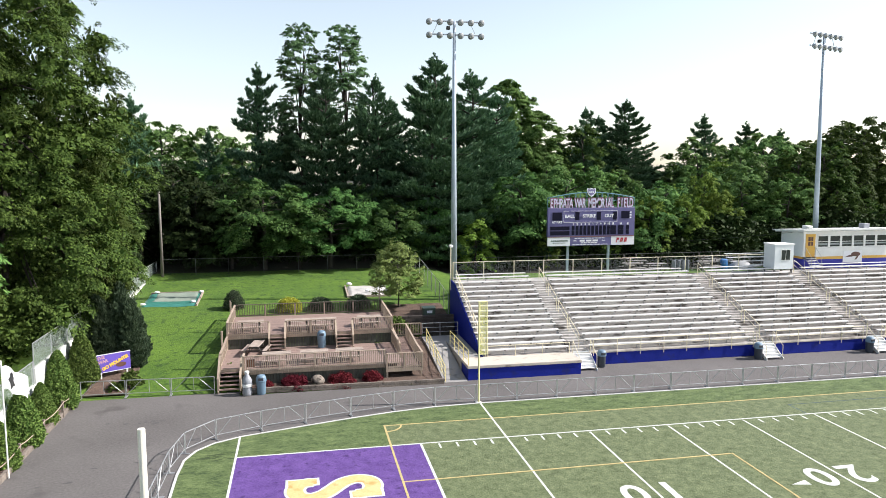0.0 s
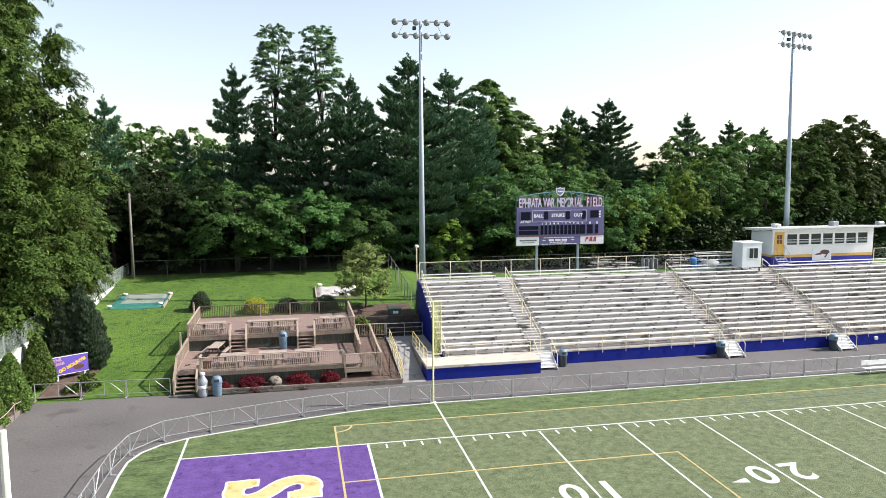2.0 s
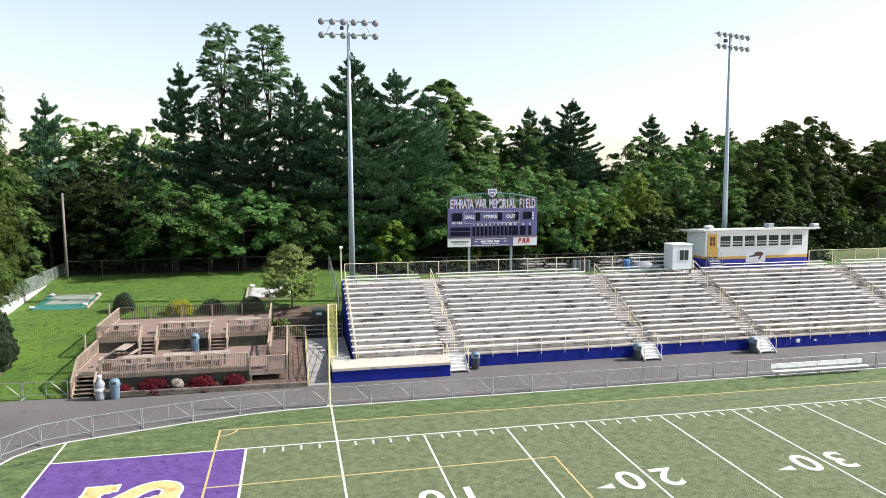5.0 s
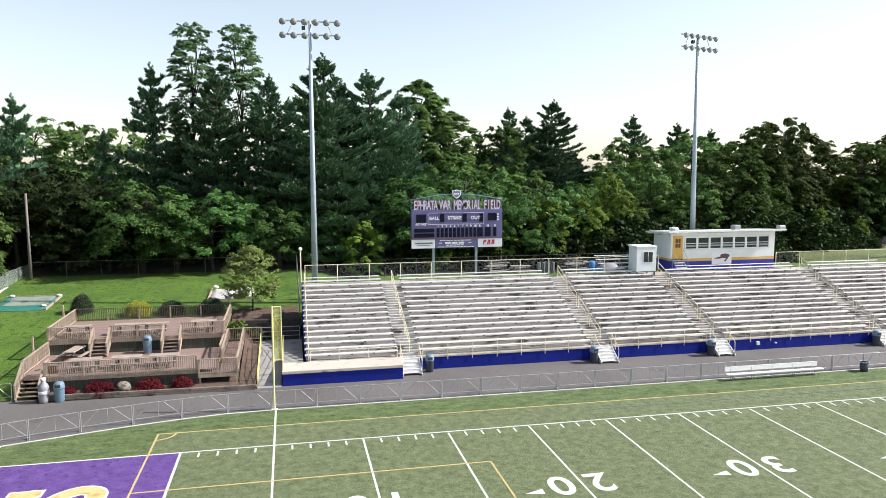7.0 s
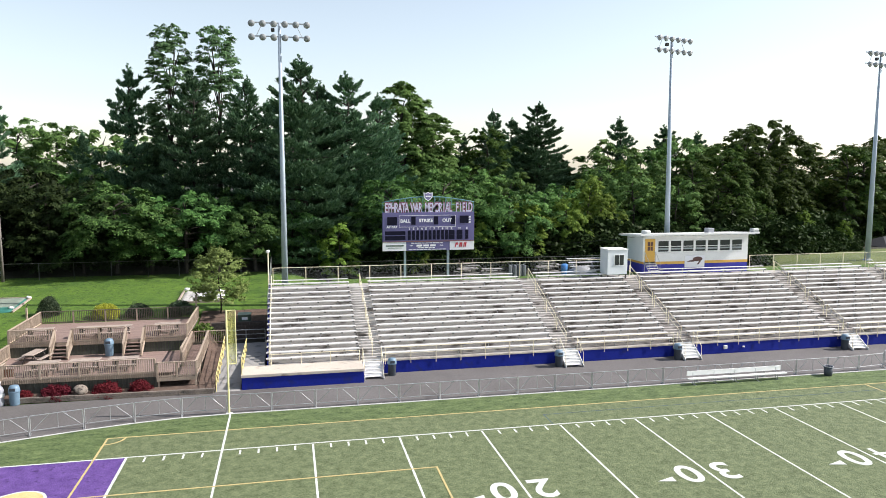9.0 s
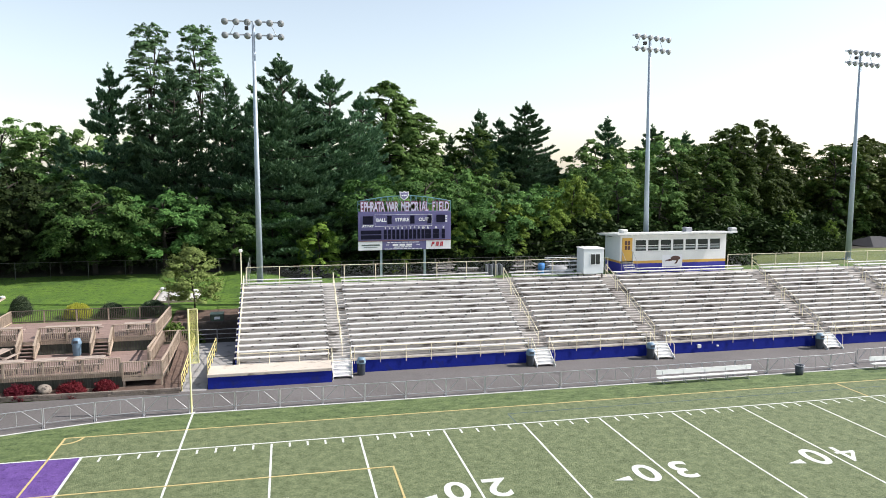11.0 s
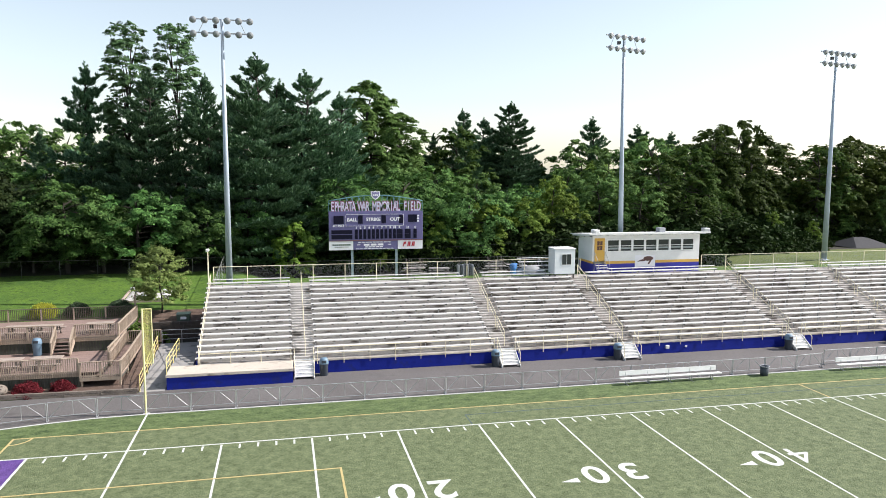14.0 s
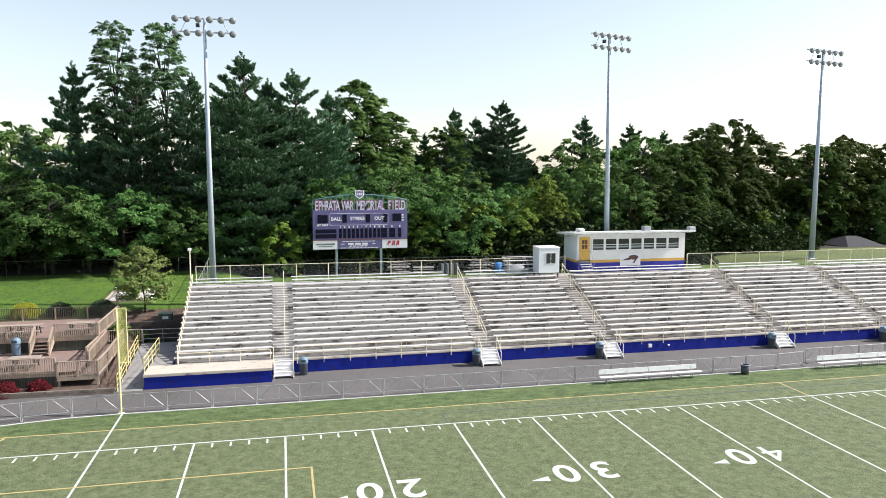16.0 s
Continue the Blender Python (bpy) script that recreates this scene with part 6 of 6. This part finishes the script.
# ---- picnic tables ----
def picnic_table(at, turn, top_mat=TABLE_WOOD):
    t = thing("picnic_table", "weathered wooden picnic table with two attached benches", "picnic table", "picnic tables", at=at, turn=turn)
    for k in range(5):
        part("top_board", boxes((-0.92, 0.92, -0.37 + 0.15 * k, -0.23 + 0.15 * k, 0.72, 0.76)), top_mat, t)
    for s in (-1, 1):
        part("bench_board", boxes((-0.92, 0.92, s * 0.72 - 0.13, s * 0.72 + 0.13, 0.42, 0.46)), top_mat, t)
    for x in (-0.62, 0.62):
        for s in (-1, 1):
            part("leg", beam(bmesh.new(), (x, s * 0.55, 0.03), (x, s * 0.22, 0.72), 0.09, 0.05), TABLE_LEG, t)
        part("crosspiece", boxes((x - 0.03, x + 0.03, -0.8, 0.8, 0.33, 0.42)), TABLE_LEG, t)
    return t


table = picnic_table((-7.5, 12.75, ZL), 2)
for x, y, a in ((-5.05, 12.8, -1), (-2.7, 12.85, 1), (-8.95, 15.6, 80)):
    copy_thing(table, pose(x, y, ZL, 0, 0, a))
for x, y, a in ((-9.5, 18.6, 1), (-6.1, 18.5, -2), (-4.2, 18.5, 0), (-0.8, 18.7, 2)):
    copy_thing(table, pose(x, y, ZU, 0, 0, a))
GREY_WOOD = mat("grey weathered boards", (0.36, 0.34, 0.31), (0.24, 0.225, 0.21), rough=0.85, scale=2, fine=12, per_object=0.15)
old = picnic_table((23.7, 24.9, ground_z(23.7, 24.9)), 10, GREY_WOOD)
for x, y, a in ((26.0, 24.8, -8), (31.2, 24.9, 5), (33.6, 25.9, -12)):
    copy_thing(old, pose(x, y, ground_z(x, y), 0, 0, a))
for x, y, a in ((23.8, 25.0, 4), (31.3, 25.0, -6)):     # a second one turned over on the first
    copy_thing(old, pose(x, y, ground_z(x, y) + 1.54, 180, 0, a))
heap = thing("covered_heap", "grey tarpaulin over a low heap behind the fence", "tarpaulin", at=(34.6, 24.7, ground_z(34.6, 24.7)))
bm = bmesh.new()
bmesh.ops.create_icosphere(bm, subdivisions=3, radius=1.0)
for v in bm.verts:
    v.co = Vector((v.co.x * 1.3, v.co.y * 0.6, max(-0.05, v.co.z * 0.75))) * (1 + 0.18 * noise.noise(v.co * 2.5))
part("cover", bm, mat("grey tarpaulin", (0.3, 0.31, 0.32), (0.22, 0.23, 0.24), rough=0.6, bump=0.03, bump_scale=4), heap, smooth=True)
rack = thing("folded_chair_rack", "folded blue grey chairs stacked on edge behind the fence", "chair rack", at=(28.4, 24.7, ground_z(28.4, 24.7)))
for k in range(7):
    part("chair", boxes((-0.75 + 0.22 * k, -0.62 + 0.22 * k, -0.3, 0.3, 0.02, 1.0 + 0.05 * (k % 2)), bevel=0.02), BIN_DARK if k % 2 else BOTTLE_GREY, rack)


# ---- bins ----
def lidded_bin(at, material, label, hood=None):
    b = thing("trash_bin", label, "trash bin", "trash bins", at=at)
    part("body", lathe(bmesh.new(), [(0.25, 0.0), (0.27, 0.03), (0.3, 0.8), (0.31, 0.84)], 18), material, b, smooth=True)
    part("hood", lathe(bmesh.new(), [(0.33, 0.82), (0.335, 0.86), (0.3, 1.08), (0.24, 1.2), (0.12, 1.24)], 18), hood or material, b, smooth=True)
    part("flap", boxes((-0.16, 0.16, -0.325, -0.27, 0.92, 1.1), bevel=0.01), BIN_DARK, b, "dark swing flap")
    return b


lidded_bin((-8.4, 10.05, 0), BIN_BLUE, "grey blue hooded trash bin on the asphalt")
lidded_bin((-4.45, 16.6, ZL), BIN_BLUE, "grey blue hooded trash bin on the lower deck")
lidded_bin((15.0, 11.6, 0), BIN_DARK, "dark trash bin with a blue hood by the steps", BIN_BLUE)
for x in (27.25, 36.8, 51.55, 62.05, 76.25):
    lidded_bin((x, 11.3, 0), BIN_DARK, "dark trash bin with a blue hood beside the grandstand steps", BIN_BLUE)
bt = thing("bottle_bin", "pale grey trash bin shaped like a bottle", "trash bin", at=(-9.25, 10.0, 0))
part("body", lathe(bmesh.new(), [(0.24, 0.0), (0.28, 0.05), (0.3, 0.2), (0.27, 0.45), (0.3, 0.75), (0.31, 0.95), (0.24, 1.12), (0.14, 1.25), (0.12, 1.38)], 20), BOTTLE_GREY, bt, smooth=True)
part("cap", lathe(bmesh.new(), [(0.14, 1.38), (0.15, 1.4), (0.15, 1.5), (0.13, 1.53)], 16), TRIM_WHITE, bt, smooth=True)
part("band", lathe(bmesh.new(), [(0.302, 0.55), (0.315, 0.57), (0.318, 0.73), (0.306, 0.75)], 20), TRIM_WHITE, bt, smooth=True)
dr = thing("trash_barrel", "dark trash barrel with a white rim on the turf edge", "trash bin", at=(44.8, 5.15, 0.03))
part("barrel", lathe(bmesh.new(), [(0.25, 0), (0.27, 0.2), (0.29, 0.66), (0.27, 0.66), (0.25, 0.4), (0.22, 0.05)], 18), BIN_DARK, dr, smooth=True)
bm = bmesh.new()
for k in range(18):
    a, b = [(0.3 * math.cos(2 * math.pi * j / 18), 0.3 * math.sin(2 * math.pi * j / 18), 0.66) for j in (k, k + 1)]
    tube(bm, a, b, 0.04, 6)
part("rim", bm, BOTTLE_GREY, dr, "white bag rim", smooth=True)


# ---- team benches ----
def team_bench(x0, x1, y):
    b = thing("team_bench", "long white aluminium team bench with a backrest", "bench", "team benches")
    z = 0.03
    part("seat", boxes((x0 + 0.02, x1 + 0.12, y - 0.36, y - 0.04, z + 0.4, z + 0.46), bevel=0.008), TRIM_WHITE, b)
    part("backrest", boxes((x0 + 0.05, x1 - 0.1, y + 0.05, y + 0.09, z + 0.56, z + 0.88), bevel=0.008), TRIM_WHITE, b)
    for x in np.linspace(x0 + 0.5, x1 - 0.5, 5):
        part("leg", tubes([((x, y - 0.45, z), (x, y + 0.2, z)), ((x, y - 0.2, z), (x, y - 0.2, z + 0.42)), ((x, y, z), (x, y + 0.07, z + 0.8)), ((x, y - 0.2, z + 0.4), (x, y + 0.04, z + 0.4))], 0.024), GALV, b)


team_bench(33.95, 41.25, 5.3)
team_bench(50.65, 57.85, 5.3)


# ---- sign, flag, poles ----
SIGN_PALE = mat("pale pink sign paint", (0.5, 0.3, 0.35), (0.45, 0.26, 0.32), rough=0.5)
sg = thing("team_sign", "violet sign board with gold slanted lettering on white posts", "sign", at=(-17.93, 14.15, -0.06), turn=33)
part("board", boxes((-1.06, 1.06, -0.03, 0.03, 0.95, 2.1), bevel=0.01), SIGN_PURPLE, sg)
part("edge", boxes((-1.08, 1.08, -0.036, 0.036, 2.1, 2.13), (-1.08, 1.08, -0.036, 0.036, 0.92, 0.95)), SIGN_WHITE, sg)
for x in (-0.8, 0.85):
    part("post", boxes((x - 0.05, x + 0.05, 0.032, 0.13, 0.1, 1.9)), WHITE_PAINT, sg)
lettering("lettering", "THE", 0.26, pose(-0.8, -0.04, 1.92, 90, -8, 0), SIGN_PALE, sg, 0.012, 0.005)
lettering("lettering", "WAR", 0.26, pose(-0.68, -0.04, 1.66, 90, -8, 0), SIGN_PALE, sg, 0.012, 0.005)
lettering("lettering", "GO MOUNTS!", 0.29, pose(0.08, -0.042, 1.48, 90, -22, 0), SIGN_GOLD, sg, 0.02, 0.005, width=0.98)
bm = bmesh.new()
slab(bm, [(0.25 + 0.34 * math.cos(a), 1.3 + 0.16 * math.sin(a)) for a in np.linspace(0, 2 * math.pi, 15)[:-1]], 0.032, 0.04)
bmesh.ops.transform(bm, matrix=pose(0.2, 0, 0, 90, 0, 0), verts=bm.verts[:])
part("emblem", bm, SIGN_DARK, sg)

fl = thing("flag", "white flag with a black emblem on a white pole", "flag", at=(-19.1, -0.3, 0))
part("pole", tubes([((0, 0, 0), (0, 0, 5.5))], 0.035, 8), WHITE_PAINT, fl)
bm = bmesh.new()
nu, nv = 22, 10
def cloth(u, v, off=0.0):
    return (0.14 * math.sin(u * 7 + v * 1.5) * u + off, 0.04 + 2.7 * u * (1 - 0.08 * v), 5.2 - 1.05 * v - 1.25 * u ** 1.3 + 0.06 * math.sin(u * 9))
g = [[bm.verts.new(cloth(i / nu, j / nv)) for i in range(nu + 1)] for j in range(nv + 1)]
for j in range(nv):
    for i in range(nu):
        bm.faces.new((g[j][i], g[j][i + 1], g[j + 1][i + 1], g[j + 1][i])).smooth = True
part("cloth", bm, CLOTH_WHITE, fl)
bm = bmesh.new()
ring = [bm.verts.new(cloth(0.42 + 0.16 * math.cos(a) * (1 + 0.3 * math.sin(5 * a)), 0.5 + 0.32 * math.sin(a) * (1 + 0.2 * math.cos(4 * a)), 0.012)) for a in np.linspace(0, 2 * math.pi, 25)[:-1]]
bm.faces.new(ring)
part("emblem", bm, BLACK, fl)

rp = thing("rope_fence", "low wooden posts with a sagging rope along the yard", "fence")
spots = [(-19.22, y) for y in (-4.4, -1.6, 1.45, 4.8, 7.9, 10.6)]
for x, y in spots:
    part("post", boxes((x - 0.06, x + 0.06, y - 0.06, y + 0.06, -0.02, 0.98), bevel=0.012), TIMBER, rp)
for (x, y), (x2, y2) in zip(spots, spots[1:]):
    pts = [(x + 0.07, y + (y2 - y) * f, 0.9 - 0.5 * f * (1 - f)) for f in np.linspace(0, 1, 7)]
    part("rope", sweep(pts, 0.022), RAIL_WOOD, rp)

up = thing("utility_pole", "bare grey wooden utility pole at the wood edge", "utility pole", at=(-19.35, 40.2, ground_z(-19.35, 40.2)))
part("pole", tube(bmesh.new(), (0, 0, -0.2), (0, 0, 8.5), 0.16, 10, 0.11), mat("grey pole wood", (0.2, 0.18, 0.16), (0.14, 0.125, 0.11)), up, smooth=True)
part("bracket", boxes((-0.05, 0.3, -0.05, 0.05, 4.2, 4.35)), DARK_STEEL_AND_GAP, up)


# ---- covers on the lawn ----
def lumpy(x0, x1, y0, y1, h, seed, material, name, parent, n=26, lift=0.02):
    bm = bmesh.new()
    g = []
    for j in range(n + 1):
        row = []
        for i in range(n + 1):
            u, v = i / n, j / n
            x, y = x0 + (x1 - x0) * u, y0 + (y1 - y0) * v
            edge = min(u, 1 - u, v, 1 - v)
            z = ground_z(x, y) + lift + h * min(1, edge * 14) * (0.75 + 0.5 * noise.noise((x * 0.8, y * 0.8, seed)))
            row.append(bm.verts.new((x + 0.1 * noise.noise((y, x, seed)), y + 0.1 * noise.noise((x, y, seed + 4)), z)))
        g.append(row)
    for a, b in zip(g, g[1:]):
        for i in range(n):
            bm.faces.new((a[i], a[i + 1], b[i + 1], b[i])).smooth = True
    return part(name, bm, material, parent)


cv = thing("sand_pit_cover", "green and pale tarpaulin over a sand pit on the lawn", "tarpaulin")
lumpy(-19.1, -14.75, 28.6, 33.0, 0.16, 1, TARP_GREEN, "cover", cv)
lumpy(-18.4, -14.9, 29.9, 32.9, 0.06, 7, TARP_PALE, "sheet", cv, lift=0.14)
bm = bmesh.new()
beam(bm, (-14.62, 28.5, ground_z(-14.62, 28.5) + 0.06), (-14.62, 33.1, ground_z(-14.62, 33.1) + 0.06), 0.14, 0.2)
beam(bm, (-19.1, 33.1, ground_z(-19.1, 33.1) + 0.06), (-14.6, 33.1, ground_z(-14.6, 33.1) + 0.06), 0.14, 0.2)
part("plank", bm, TABLE_WOOD, cv)
for x, y in ((-19.0, 28.8), (-15.0, 29.3), (-14.75, 32.8), (-18.6, 32.9)):
    bm = bmesh.new()
    bmesh.ops.create_icosphere(bm, subdivisions=2, radius=0.2)
    for v in bm.verts:
        v.co = Vector((v.co.x * 1.2, v.co.y * 0.8, v.co.z * 0.6)) * (1 + 0.25 * noise.noise(v.co * 3))
    bmesh.ops.translate(bm, verts=bm.verts[:], vec=(x, y, ground_z(x, y) + 0.22))
    part("sand_bag", bm, CLOTH_WHITE, cv, "white sand bag", smooth=True)
cw = thing("white_cover", "crumpled white tarpaulin over a sand pit on the lawn", "tarpaulin")
lumpy(-1.5, 2.2, 29.7, 33.6, 0.22, 3, TARP_WHITE, "cover", cw)
part("plank", beam(beam(bmesh.new(), (-1.65, 29.5, ground_z(-1.65, 29.5) + 0.06), (-1.65, 33.7, ground_z(-1.65, 33.7) + 0.06), 0.14, 0.22),
                   (-1.7, 29.55, ground_z(0, 29.55) + 0.06), (2.3, 29.55, ground_z(2.2, 29.55) + 0.06), 0.14, 0.22), TABLE_WOOD, cw)
for x, y in ((-1.3, 33.2), (0.2, 30.4), (1.7, 32.2), (2.0, 30.1)):
    bm = bmesh.new()
    bmesh.ops.create_icosphere(bm, subdivisions=2, radius=0.24)
    for v in bm.verts:
        v.co = Vector((v.co.x * 1.2, v.co.y * 0.8, v.co.z * 0.6)) * (1 + 0.3 * noise.noise(v.co * 3))
    bmesh.ops.translate(bm, verts=bm.verts[:], vec=(x, y, ground_z(x, y) + 0.4))
    part("sand_bag", bm, CLOTH_WHITE, cw, "white sand bag", smooth=True)
cb = thing("utility_cabinet", "dark green utility cabinet with a pale lid on the mulch", "cabinet", at=(4.5, 22.6, ground_z(4.5, 22.6)))
part("body", boxes((-0.5, 0.5, -0.4, 0.4, 0, 0.9), bevel=0.02), CABINET_GREEN, cb)
part("lid", boxes((-0.53, 0.53, -0.43, 0.43, 0.9, 0.97), bevel=0.01), mat("pale green lid", (0.3, 0.38, 0.3), (0.26, 0.33, 0.26)), cb)
part("label", boxes((-0.2, 0.25, -0.412, -0.401, 0.5, 0.72)), SIGN_WHITE, cb)
pad = thing("concrete_block", "grey concrete block on the mulch", "block", at=(3.1, 22.3, ground_z(3.1, 22.3)))
part("body", boxes((-0.45, 0.45, -0.3, 0.3, -0.05, 0.3), bevel=0.02), DARK_BLOCK, pad)


# ---- behind the stand ----
pb = thing("portable_bleacher", "small aluminium portable bleacher behind the fence", "bleacher", at=(35.9, 24.3, 4.62))
for k in range(4):
    part("seat", boxes((-2.2, 2.2, 0.55 * k, 0.55 * k + 0.26, 0.4 + 0.3 * k, 0.44 + 0.3 * k)), ALU, pb)
    part("foot_board", boxes((-2.2, 2.2, 0.55 * k - 0.28, 0.55 * k - 0.02, 0.1 + 0.3 * k, 0.13 + 0.3 * k)), ALU, pb)
for x in (-1.9, 0, 1.9):
    part("frame", tubes([((x, -0.3, 0.02), (x, 2.0, 0.02)), ((x, -0.3, 0.05), (x, 1.9, 1.3)), ((x, 1.9, 0.02), (x, 1.9, 1.3)), ((x, 1.0, 0.02), (x, 1.0, 0.95))], 0.03), GALV, pb)
drum_blue = mat("bright blue plastic", (0.03, 0.16, 0.42), (0.04, 0.2, 0.5), rough=0.4)
for x, y in ((32.9, 24.8), (33.2, 25.4)):
    d = thing("plastic_drum", "blue plastic drum behind the fence", "drum", "blue drums", at=(x, y, ground_z(x, y)))
    part("body", lathe(bmesh.new(), [(0.26, 0), (0.29, 0.05), (0.29, 0.3), (0.275, 0.33), (0.29, 0.36), (0.29, 0.85), (0.24, 0.9)], 16), drum_blue, d, smooth=True)
hs = thing("house", "low dark house with a grey shingle roof among the trees", "house", at=(108.2, 66, ground_z(108.2, 66) - 1.6))
part("wall", boxes((-3.2, 3.2, -3, 3, -0.3, 1.9)), mat("dark brown siding", (0.05, 0.04, 0.04), (0.07, 0.055, 0.05)), hs)
bm = bmesh.new()
v = [bm.verts.new(c) for c in ((-3.8, -3.7, 1.8), (3.8, -3.7, 1.8), (3.8, 3.7, 1.8), (-3.8, 3.7, 1.8), (-1.2, 0, 3.3), (1.2, 0, 3.3))]
for f in ((0, 1, 5, 4), (1, 2, 5), (2, 3, 4, 5), (3, 0, 4), (3, 2, 1, 0)):
    bm.faces.new([v[i] for i in f])
part("roof", bm, ROOF_GREY, hs, "hipped grey shingle roof")
for x in (-2.2, 1.0):
    part("window", boxes((x, x + 1.2, -3.03, -2.998, 0.6, 1.5)), GLASS_DARK, hs)
for x in (41.4, 43.0):
    ub = thing("wall_box", "small white electrical box on the blue wall", "electrical box", "wall boxes", at=(x, 12.12, 0.5))
    part("body", boxes((-0.14, 0.14, -0.06, 0.09, -0.12, 0.14), bevel=0.01) if x < 42 else boxes((-0.07, 0.07, -0.05, 0.09, -0.08, 0.02), bevel=0.01), WHITE_PAINT, ub)
wr = thing("service_wire", "thin dark service wire from the wood to the press box", "cable")
pts = [(22 + 17.9 * f, 45 - 20.3 * f, 5.2 + 2.8 * f - 1.6 * f * (1 - f)) for f in np.linspace(0, 1, 24)]
part("wire", sweep(pts, 0.012, 4), BLACK, wr)
